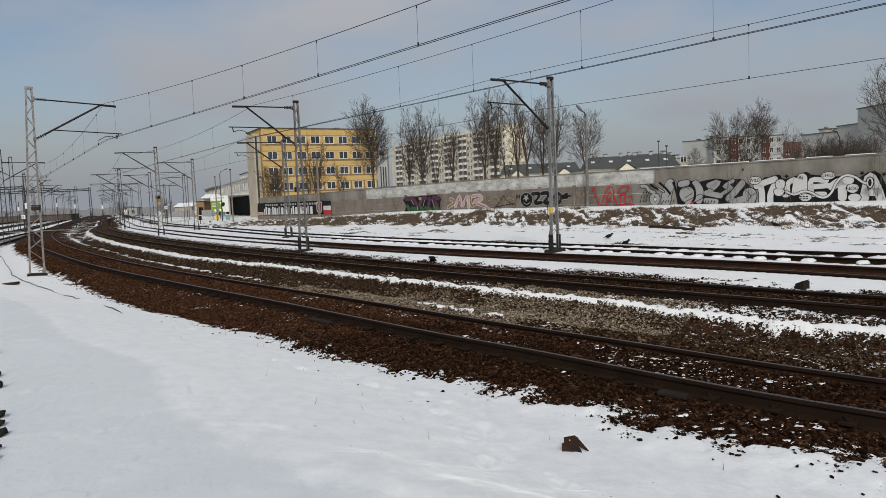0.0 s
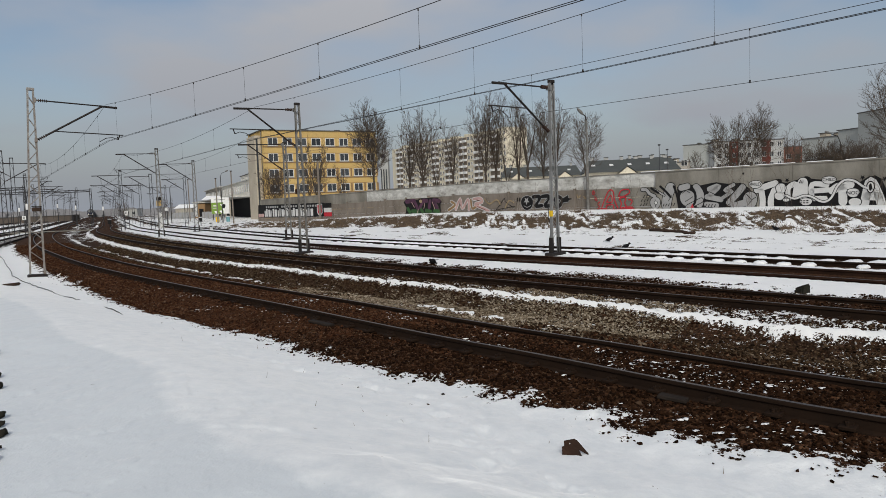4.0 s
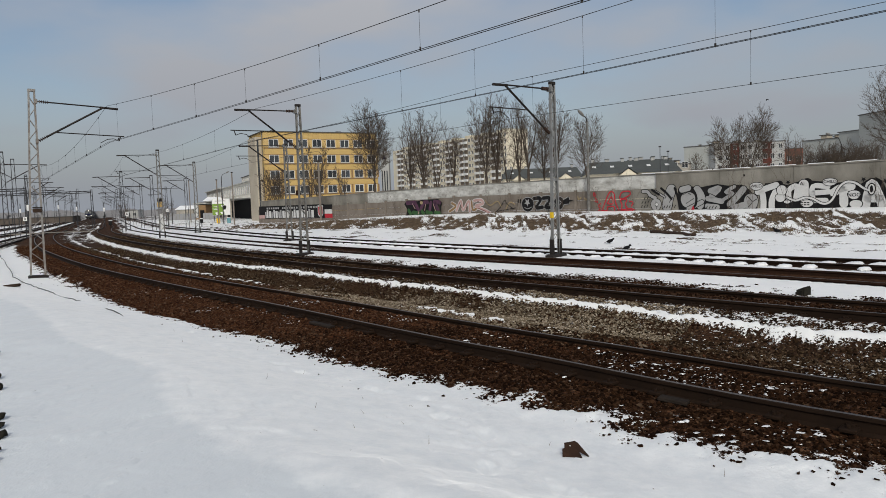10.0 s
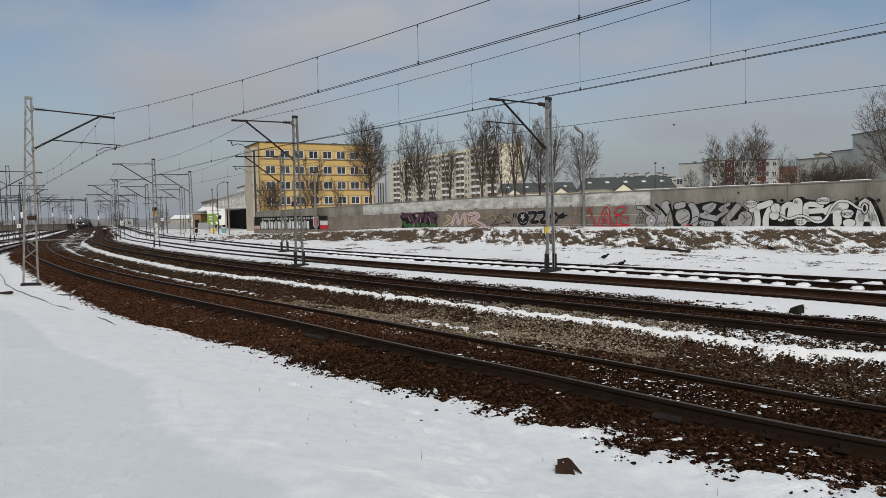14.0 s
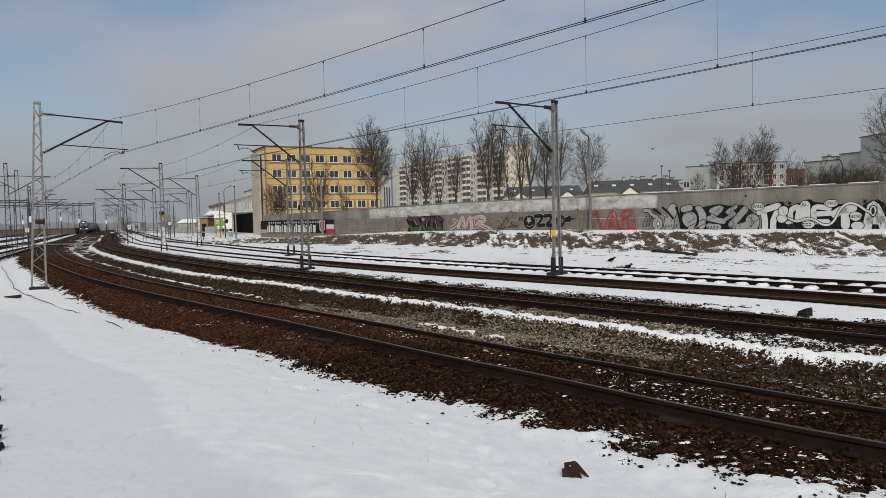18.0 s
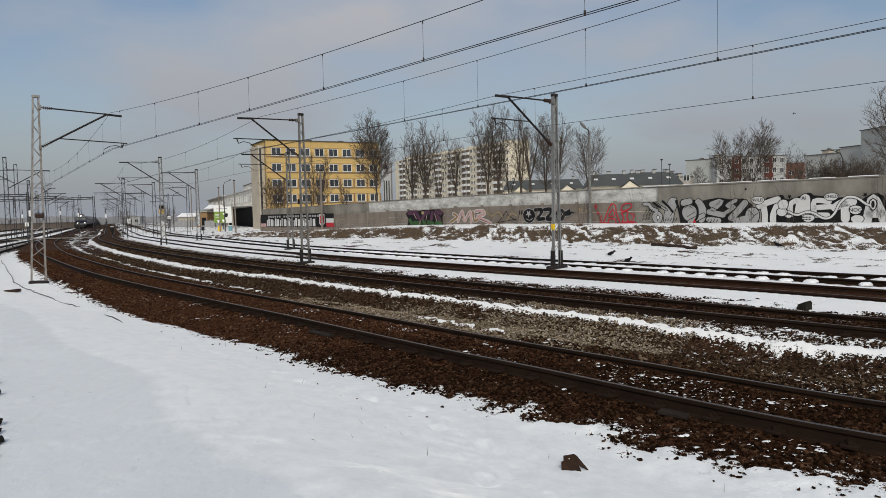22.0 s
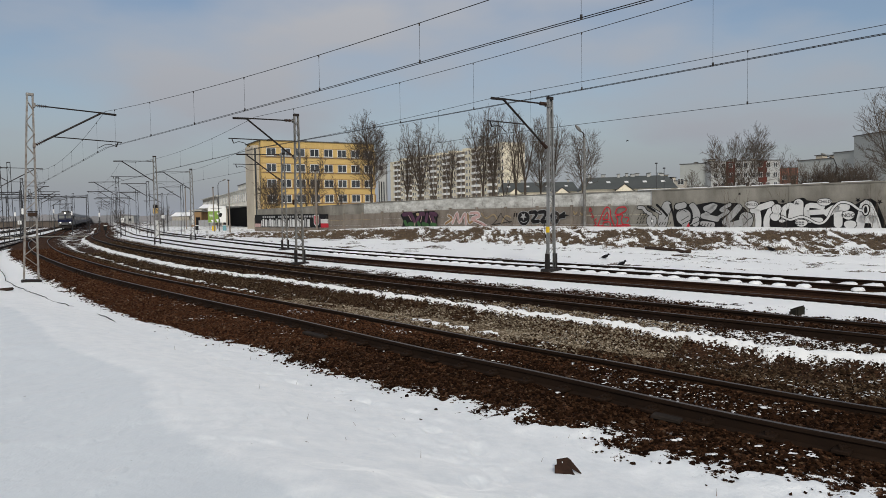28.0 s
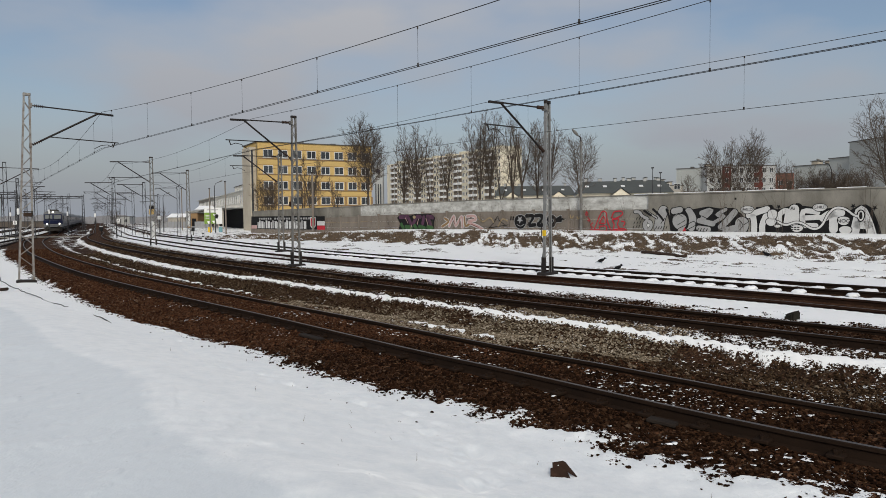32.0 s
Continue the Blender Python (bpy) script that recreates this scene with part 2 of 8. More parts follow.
def add_bm(bm, other, mat):
    vs = [bm.verts.new(mat @ v.co) for v in other.verts]
    other.verts.index_update()
    for f in other.faces:
        bm.faces.new([vs[v.index] for v in f.verts])
    other.free()


def tube(bm, p, q, r, seg=6, r2=None):
    p, q = Vector(p), Vector(q)
    d = q - p
    L = d.length
    if L < 1e-6:
        return
    mat = Matrix.Translation((p + q) / 2) @ d.to_track_quat("Z", "Y").to_matrix().to_4x4()
    bmesh.ops.create_cone(bm, cap_ends=True, segments=seg, radius1=r, radius2=r if r2 is None else r2, depth=L, matrix=mat)


def mesh_np(name, verts, faces, material, parent=None, smooth=False):
    me = bpy.data.meshes.new(name)
    me.from_pydata(verts, [], faces)
    if material:
        me.materials.append(material)
    if smooth:
        me.polygons.foreach_set("use_smooth", [True] * len(me.polygons))
    ob = new(name, me)
    if parent:
        ob.parent = parent
    return ob


def grid_faces(nr, nc, close=False):
    i = np.arange(nr - 1)[:, None] * nc + np.arange(nc if close else nc - 1)[None]
    j = (np.arange(nc) + 1) % nc if close else np.arange(1, nc)
    k = np.arange(nr - 1)[:, None] * nc + j[None]
    return np.stack([i, k, k + nc, i + nc], -1).reshape(-1, 4)


_tab = np.random.RandomState(5).rand(256, 256)


def vnoise(x, y):
    """Smooth value noise on a plane, 0 to 1."""
    x, y = np.asarray(x, float), np.asarray(y, float)
    xi, yi = np.floor(x).astype(int), np.floor(y).astype(int)
    fx, fy = x - xi, y - yi
    fx, fy = fx * fx * (3 - 2 * fx), fy * fy * (3 - 2 * fy)
    a, b = _tab[xi & 255, yi & 255], _tab[(xi + 1) & 255, yi & 255]
    c, d = _tab[xi & 255, (yi + 1) & 255], _tab[(xi + 1) & 255, (yi + 1) & 255]
    return (a * (1 - fx) + b * fx) * (1 - fy) + (c * (1 - fx) + d * fx) * fy


def fbm(x, y, octaves=4, gain=0.5):
    s, amp, tot = 0.0, 1.0, 0.0
    for k in range(octaves):
        s = s + amp * vnoise(x * 2 ** k + 17 * k, y * 2 ** k + 31 * k)
        tot += amp
        amp *= gain
    return s / tot


def sstep(a, b, x):
    t = np.clip((x - a) / (b - a), 0, 1)
    return t * t * (3 - 2 * t)


# ---- plan: four tracks, given by x at certain y, straight beyond ----
KY = np.array([-6, 1, 6, 10, 16, 25, 40, 65, 105, 135, 170, 215, 280.0])
KU = np.log(KY + 12)
TRACK_X = {1: [26.58, 14.1, 5.19, 1.36, -3.66, -11.12, -21.9, -37.3, -57.7, -73.2, -90.2, -111.9, -143.1],
           2: [24.59, 17.25, 12.0, 7.81, 2.39, -5.04, -15.8, -31.1, -50.6, -65.05, -81.85, -103.45, -134.62],
           3: [22.65, 18.05, 14.77, 12.14, 8.21, 0.25, -11.16, -26.6, -47.1, -61.6, -78.4, -99.95, -131.14],
           4: [32.23, 25.99, 21.54, 17.98, 12.64, 4.81, -6.66, -21.52, -41.95, -56.5, -73.36, -94.95, -126.12]}
RAIL_Z = {1: -0.12, 2: 0.06, 3: 0.03, 4: 0.03}
CANT = {1: 0.04, 2: 0.03, 3: 0.0, 4: 0.0}
FAR = -0.4796


def track_x(k, y):
    X = np.array(TRACK_X[k])
    y = np.asarray(y, float)
    u = np.log(np.clip(y, -8, 280) + 12)
    n = len(KU)
    D = np.array([(X[min(i + 1, n - 1)] - X[max(i - 1, 0)]) / (KU[min(i + 1, n - 1)] - KU[max(i - 1, 0)]) for i in range(n)])
    i = np.clip(np.searchsorted(KU, u) - 1, 0, n - 2)
    h = KU[i + 1] - KU[i]
    t = (u - KU[i]) / h
    x = (2 * t ** 3 - 3 * t ** 2 + 1) * X[i] + (3 * t ** 2 - 2 * t ** 3) * X[i + 1] + h * (t ** 3 - 2 * t ** 2 + t) * D[i] + h * (t ** 3 - t ** 2) * D[i + 1]
    s0 = (X[1] - X[0]) / 7.0
    return x + np.where(y > 280, (y - 280) * FAR, 0) + np.where(y < -8, (y + 8) * s0, 0)


def fall(y):
    """The line drops gently towards the yard."""
    return -0.36 * sstep(55, 125, np.asarray(y, float))


def track_slope(k, y):
    return (track_x(k, np.asarray(y, float) + 0.2) - track_x(k, np.asarray(y, float) - 0.2)) / 0.4


def track_d(k, x, y):
    """Signed distance from a track's centre line, positive on the far side."""
    return (x - track_x(k, y)) / np.sqrt(1 + track_slope(k, y) ** 2)


def on_track(k, y, d=0.0):
    s = float(track_slope(k, y))
    q = math.sqrt(1 + s * s)
    return float(track_x(k, y)) + d / q, float(y) - d * s / q


# ---- plan: the long wall ----
WALL_P, WALL_D, WALL_N = np.array([9.6, 46.0]), np.array([-0.667, 0.745]), np.array([0.745, 0.667])


def shoulder(y):
    """Where the ballast of the near track gives way to the snow, from the track's centre."""
    return np.interp(y, [4.5, 6, 7.3, 8, 9, 12, 13.2, 16, 20, 23, 30, 60], [-1.58, -1.62, -1.68, -1.80, -1.95, -2.14, -2.38, -2.58, -2.32, -2.0, -1.95, -1.95])


def ground_z(x, y):
    """Height of the ground and its three surface fields."""
    x, y = np.asarray(x, float), np.asarray(y, float)
    d = {k: track_d(k, x, y) for k in (1, 2, 3, 4)}
    dw = 37.83 - (x * WALL_N[0] + y * WALL_N[1])
    s = (x - WALL_P[0]) * WALL_D[0] + (y - WALL_P[1]) * WALL_D[1]
    n1, n2, n3 = fbm(x * 0.7, y * 0.7), fbm(x * 2.3 + 9, y * 2.3), fbm(x * 0.15 + 3, y * 0.15)
    base = np.full_like(x, -0.40)
    near = 1 - sstep(14, 34, np.hypot(x, y))
    side = sstep(1.75, 2.2, -d[1])
    ridge = np.interp(y, [3.5, 5.2, 5.8, 6.7, 9.5, 13.0, 16.0], [3.75, 4.02, 4.16, 4.56, 4.85, 4.80, 4.72]) + (n3 - 0.5) * 0.12
    rise = 0.08 * sstep(2.0, 3.0, -d[1]) + 0.42 * sstep(-0.1, 1.25, (-d[1] - 2.8) / (ridge - 2.8)) - 0.06 * np.clip(-d[1] - ridge, 0, 3.0)
    base = np.where(d[1] < -1.6, -0.36 + near * rise - (1 - near) * 0.08 * side, base)
    # the field behind the second track lies higher
    mid = sstep(1.1, 1.9, d[2]) * (1 - sstep(60, 110, y))
    base = base + mid * 0.28
    # bank below the wall
    wall_base = np.interp(s, [-80, 8, 20, 31, 45, 60], [0.85, 0.85, 0.75, 0.42, 0.28, -0.4])
    bank = sstep(16, 7.0, dw) * 0.33 * (wall_base + 0.15) + sstep(7.6, 0.8, dw) * 0.67 * (wall_base + 0.15)
    front = (d[4] > 0.5) & (s < 60)
    base = base + np.where(front, bank, 0)
    base = np.where((dw < 0.2) & (s < 46) & (d[4] > 3), np.maximum(base, 1.2 * sstep(-0.6, -3.0, dw)), base)
    lump = (n1 - 0.5) * 0.16 + (n2 - 0.5) * 0.07 + (fbm(x * 5.5, y * 5.5 + 7, 3) - 0.5) * 0.022
    lean = s + 0.9 * dw
    streak = fbm(lean * 2.1, dw * 0.5) * 0.55 + fbm(lean * 4.6 + 7, dw * 1.3) * 0.45
    on_bank = front * sstep(9.7, 8.5, dw + (n1 - 0.5) * 2.0) * sstep(1.7, 3.1, dw + (n1 - 0.5) * 2.4) * sstep(56, 44, s)
    base = base + lump * np.where(d[1] < -1.9, 0.62, 0.6) + on_bank * (fbm(x * 1.6, y * 1.6) - 0.5) * 0.5
    # beds of the tracks
    cover = np.full_like(x, 1.4)
    for k, half in ((1, 1.55), (2, 1.35)):
        a = np.abs(d[k])
        bed = RAIL_Z[k] - 0.122 + (vnoise(x * 9, y * 9) - 0.5) * 0.03
        w = 1 - sstep(half - 0.1, half + 0.75, a)
        base = base * (1 - w) + bed * w
    for k in (3, 4):
        w = 1 - sstep(0.9, 1.7, np.abs(d[k]))
        base = base * (1 - w) + (RAIL_Z[k] - 0.125) * w
    wob = (fbm(x * 0.9 + 40, y * 0.9) - 0.5) * 0.9
    # snow cover: the ballast shoulders stay bare
    edge1 = shoulder(y)
    bare1 = sstep(edge1 - 0.55, edge1 + 0.40, d[1] + wob * 0.3 + (n2 - 0.5) * 0.5 + (fbm(x * 7 + 21, y * 7, 3) - 0.5) * 0.5) * (1 - sstep(-0.2, 0.2, d[1] - 2.6 + wob))
    gap12 = (d[1] > 1.2) & (d[2] < -1.0)
    cover = cover - 1.85 * bare1
    cover = np.where(d[1] > 1.5, np.where(d[2] < -0.9, -0.45, cover), cover)
    mid2 = np.interp(y, [9, 10.5, 13, 24, 30, 50], [1.48, 1.62, 1.50, 1.50, 1.66, 1.60])
    fray = (fbm(x * 3.1 + 5, y * 3.1) - 0.5)
    half2 = np.interp(y, [9, 11, 13, 20, 30, 45], [0.105, 0.095, 0.085, 0.085, 0.12, 0.17])
    fringe = fbm(x * 8 + 2, y * 8, 3) - 0.5
    strip = np.exp(-((d[2] + mid2 + fray * 0.13 + fringe * 0.12) / half2) ** 2)
    cover = np.where(gap12, np.maximum(cover, -0.45 + 1.75 * strip * sstep(-0.5, -0.2, wob + 0.16)), cover)
    mid1 = np.interp(y, [20, 24, 27, 31, 41, 55], [1.36, 1.40, 1.52, 1.65, 2.2, 2.2])
    half1 = np.interp(y, [12.3, 12.7, 14.6, 15.2, 19, 21, 27, 40, 60], [0.0, 0.10, 0.07, 0.0, 0.0, 0.11, 0.22, 0.26, 0.22])
    strip1 = np.exp(-((d[1] - mid1 - fray * 0.5) / (half1 + 0.001)) ** 2) * (half1 > 0.01)
    cover = np.where(gap12, np.maximum(cover, -0.45 + strip1 * (1.4 + 3.6 * fray + 1.2 * fringe - 0.2 * sstep(24, 34, y))), cover)
    cover = np.where(gap12 & (y > 46), np.maximum(cover, -0.45 + sstep(46, 60, y) * (0.25 + wob * 4.5)), cover)
    bare2 = sstep(-1.35, -1.05, d[2]) * (1 - sstep(1.15, 1.6, d[2] + wob * 0.5))
    cover = cover - 1.9 * bare2 * (d[2] > -1.4)
    speck = sstep(-mid2 - 0.1, -mid2 + 0.15, d[2]) * (1 - sstep(-1.0, -0.85, d[2])) * (1 - sstep(24, 30, y))
    cover = np.where(gap12 | (np.abs(d[2] + 1.0) < 0.2), np.maximum(cover, -0.4 + speck * (0.66 + 1.3 * fray + 0.6 * wob)), cover)
    gravel = sstep(1.1, 1.3, d[2]) * (1 - sstep(1.9, 2.7, d[2] + wob)) * sstep(0.0, 0.25, wob + 0.12 + 0.2 * sstep(12, 18, y))
    cover = cover - 1.2 * gravel
    for k, half in ((3, 0.84), (4, 1.32)):
        a = np.abs(d[k])
        thin = (sstep(28, 40, y) if k == 3 else sstep(16, 21, y)) * np.clip(np.abs(a - 0.75) / 0.20 - 0.35, 0, 1)
        cover = cover - (1.75 - 1.3 * thin) * (1 - sstep(half - 0.1, half + 0.12, a))
    spots = sstep(0.66, 0.74, n1) * (d[4] > 1.5)
    cover = cover - 0.95 * spots
    cover = cover - on_bank * (np.interp(s, [-30, -12, -4, 10, 26, 36, 46], [1.26, 1.20, 1.06, 1.34, 1.30, 0.85, 0.5]) + 5.0 * (streak - 0.5) + 2.0 * (n2 - 0.5))
    weeds = front * sstep(9.3, 10.2, dw) * sstep(0.585, 0.66, fbm(s * 0.45 + 2, dw * 1.7)) * sstep(0.40, 0.5, fbm(s * 2.2, dw * 5.0 + 3))
    cover = cover - 1.2 * weeds
    far = sstep(50, 90, y) * (d[4] > -3)
    cover = cover - far * (0.35 + 1.3 * np.maximum(0, n3 - 0.5))
    yard = (d[1] < -4) * sstep(35, 70, y)
    cover = cover - yard * (0.4 + 1.1 * np.maximum(0, n1 - 0.45))
    for x59 in (-37.4, -42.4, -49.8, -60.0):
        ds = np.abs(x - x59 - FAR * (y - 59)) / 1.109
        cover = cover - 1.0 * (1 - sstep(0.8, 1.5, ds)) * (y > 42)
    beyond = sstep(170, 260, np.hypot(x, y))
    cover = cover - beyond * (0.5 + 0.9 * (n3 - 0.5))
    base = base + fall(y)
    snow_here = np.clip(cover, 0, 1)
    base = base + 0.07 * snow_here * sstep(0, 6, np.hypot(x, y))
    # an old line of footprints beside the near track
    walk_s = (y - 0.9 * x) / 1.35
    foot = (np.mod(walk_s, 0.7) - 0.35) / 0.14
    off = (d[1] + 3.0 + 0.25 * np.sin(walk_s * 0.8) + 0.11 * np.where(np.mod(np.floor(walk_s / 0.7), 2) > 0.5, 1, -1)) / 0.07
    base = base - 0.045 * np.exp(-foot ** 4 - off ** 4) * (y < 18)
    trod = np.exp(-((d[1] + 3.05 + 0.2 * np.sin(walk_s * 0.8)) / 0.28) ** 2) * (y < 24)
    base = base + trod * (0.05 * (fbm(x * 4.5 + 3, y * 4.5, 3) - 0.5) + 0.02 * (vnoise(x * 14, y * 14) - 0.5))
    base = base + 0.012 * (sstep(0.52, 0.56, fbm(x * 1.7 + 11, y * 1.7)) - 0.5) * (d[1] < -2.3) * (y < 20)
    rust = np.clip(1.0 - sstep(1.0, 1.8, d[1]) * 0.45 * (d[2] < -1.2) - 0.15 * sstep(-1.5, -0.8, d[2]) + (n1 - 0.5) * 0.6, 0, 1)
    # painted shade: full behind the ridge, half over the other near snow
    snow_shade = np.maximum(sstep(-0.05, 0.45, -d[1] - ridge), 0.52 * (d[1] < -1.5)) * (1 - sstep(14, 30, np.hypot(x, y)))
    return base, cover, rust, np.clip(on_bank + spots + weeds, 0, 1), snow_shade


def build_ground():
    half = math.radians(37)
    fine = np.linspace(-half, half, 460)
    rest = np.linspace(half, 2 * math.pi - half, 50)[1:-1]
    ang = np.concatenate([fine, rest])
    r = np.concatenate([[0.0, 0.05, 0.3, 0.7], np.geomspace(1.2, 5.0, 70)[:-1], np.geomspace(5.0, 50.0, 390)[:-1], np.geomspace(50.0, 440.0, 150)])
    r = np.concatenate([r, r[-1] * 1.1 ** np.arange(1, 26)])
    R, A = np.meshgrid(r, ang, indexing="ij")
    x, y = R * np.sin(A), R * np.cos(A)
    z, cover, rust, grass, snow_shade = ground_z(x, y)
    # old snow caught between the stones
    d1, d2 = track_d(1, x, y), track_d(2, x, y)
    patch = sstep(0.38, 0.66, fbm(x * 0.9 + 13, y * 0.9))
    caught = (d1 > 1.2) * (d2 < -0.9) * (0.25 + 0.75 * sstep(-1, 5, x)) * (0.25 + 0.75 * patch) * 0.48 + (np.abs(d1) < 1.3) * 0.28 * patch * sstep(-3, 4, x) + (d1 < -1.2) * (d1 > -2.4) * 0.2 * patch
    caught = caught * (1 - sstep(16, 26, y)) + (d2 > -1.2) * (d2 < 1.3) * 0.45 * patch * (y < 26)
    cover = cover + caught * (cover < 0.3)
    v = np.stack([x, y, z], -1).reshape(-1, 3)
    f = grid_faces(len(r), len(ang), True)
    me = bpy.data.meshes.new("ground")
    me.vertices.add(len(v))
    me.vertices.foreach_set("co", v.ravel())
    me.loops.add(len(f) * 4)
    me.loops.foreach_set("vertex_index", f[:, ::-1].ravel())
    me.polygons.add(len(f))
    me.polygons.foreach_set("loop_start", np.arange(len(f)) * 4)
    me.polygons.foreach_set("use_smooth", np.ones(len(f), bool))
    me.update(calc_edges=True)
    for name, val in (("cover", cover), ("rust", rust), ("grass", grass), ("snow_shade", snow_shade)):
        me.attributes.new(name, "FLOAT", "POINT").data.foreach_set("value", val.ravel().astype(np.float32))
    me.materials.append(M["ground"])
    tagged(new("ground", me), "snow-covered railway ground with bare rusty brown ballast along the tracks", "ground", "", "structure")


build_ground()

# ---- rails and sleepers ----
RAIL_SHAPE = [(-0.075, -0.172), (0.075, -0.172), (0.075, -0.160), (0.012, -0.140), (0.010, -0.050), (0.036, -0.038), (0.036, -0.006), (0.028, 0.0),
              (-0.028, 0.0), (-0.036, -0.006), (-0.036, -0.038), (-0.010, -0.050), (-0.012, -0.140), (-0.075, -0.160)]


def rail_steps(y0, y1):
    ys, y = [], y0
    while y < y1:
        ys.append(y)
        y += max(0.5, 0.02 * abs(y))
    return np.array(ys + [y1])


def rail_mesh(name, fx, fz, ys, material, parent):
    x, z = fx(ys), fz(ys)
    t = np.gradient(x, ys)
    q = np.sqrt(1 + t * t)
    v = []
    for px, pz in RAIL_SHAPE:
        v.append(np.stack([x + px / q, ys - px * t / q, z + pz], -1))
    v = np.stack(v, 1).reshape(-1, 3)
    n = len(RAIL_SHAPE)
    f = grid_faces(len(ys), n, True).tolist()
    f += [list(range(n))[::-1], list(range((len(ys) - 1) * n, len(ys) * n))]
    ob = mesh_np(name, v.tolist(), f, material, parent)
    top = np.stack([np.stack([x + o / q, ys - o * t / q, z + 0.0015], -1) for o in (-0.024, 0.024)], 1).reshape(-1, 3)
    mesh_np("running_surface", top.tolist(), grid_faces(len(ys), 2).tolist(), M["rail_top"], ob)
    return ob




def build_tracks():
    bm = bmesh.new()
    soft_box(bm, (0, 0, -0.09), (2.5, 0.24, 0.18), 0.015)
    me = bpy.data.meshes.new("sleeper")
    bm.to_mesh(me)
    bm.free()
    me.materials.append(M["sleeper"])
    bm = bmesh.new()
    soft_box(bm, (0, 0, 0.012), (0.16, 0.15, 0.035), 0.006)
    tube(bm, (0.03, 0.0, 0.02), (0.03, 0.0, 0.062), 0.017, 6)
    box(bm, (-0.05, 0, 0.035), (0.06, 0.07, 0.04))
    chair = bpy.data.meshes.new("rail_chair")
    bm.to_mesh(chair)
    bm.free()
    chair.materials.append(M["rail"])
    labels = {1: "curving railway track of rusty steel rails in brown ballast", 2: "curving railway track of dark rails in blackened ballast",
              3: "railway track with orange-brown rusty rails sunk in snow", 4: "disused railway track with dark sleepers and snow lying between them"}
    for k in (1, 2, 3, 4):
        tr = thing("railway_track", Matrix(), labels[k], "railway track", "tracks", "")
        for side in (-1, 1):
            ys = rail_steps(-5.5, 900.0)
            rail_mesh("rail", lambda y: track_x(k, y) + side * 0.753 * np.sqrt(1 + track_slope(k, y) ** 2) * 1.0,
                      lambda y: RAIL_Z[k] - side * CANT[k] * (1 - sstep(45, 90, y)) + fall(y), ys, M["rail_rust" if k == 3 else "rail"], tr)
        y = 3.0
        n = 0
        while y < 75 and n < 130:
            x0, y0 = on_track(k, y)
            s = float(track_slope(k, y))
            ob = new("sleeper", me)
            ob.parent = tr
            ob.matrix_basis = pose(x0, y0, RAIL_Z[k] + float(fall(y)) - (0.155 if k == 4 else 0.19), 0, -2.0 * CANT[k] / 1.5 * 28, math.degrees(math.atan2(-s, 1)) + random.uniform(-1.5, 1.5))
            if k < 3 and n < 60:
                for side in (-1, 1):
                    for out in (-1, 1):
                        xc, yc = on_track(k, y, side * 0.753 + out * 0.105)
                        c = new("rail_chair", chair)
                        c.parent = tr
                        c.matrix_basis = pose(xc, yc, RAIL_Z[k] - side * CANT[k] - 0.135, 0, 0, math.degrees(math.atan2(-s, 1)) + (0 if out > 0 else 180))
            y += 0.62 / math.sqrt(1 + s * s)
            n += 1


build_tracks()


# ---- masts with their arms ----
def insulator(bm, p, q):
    """A string of porcelain sheds from p to q."""
    p, q = Vector(p), Vector(q)
    tube(bm, p, q, 0.022, 6)
    n = 5
    for i in range(n):
        c = p.lerp(q, (i + 0.5) / n)
        d = (q - p).normalized() * 0.012
        tube(bm, c - d, c + d, 0.065, 10, 0.045)


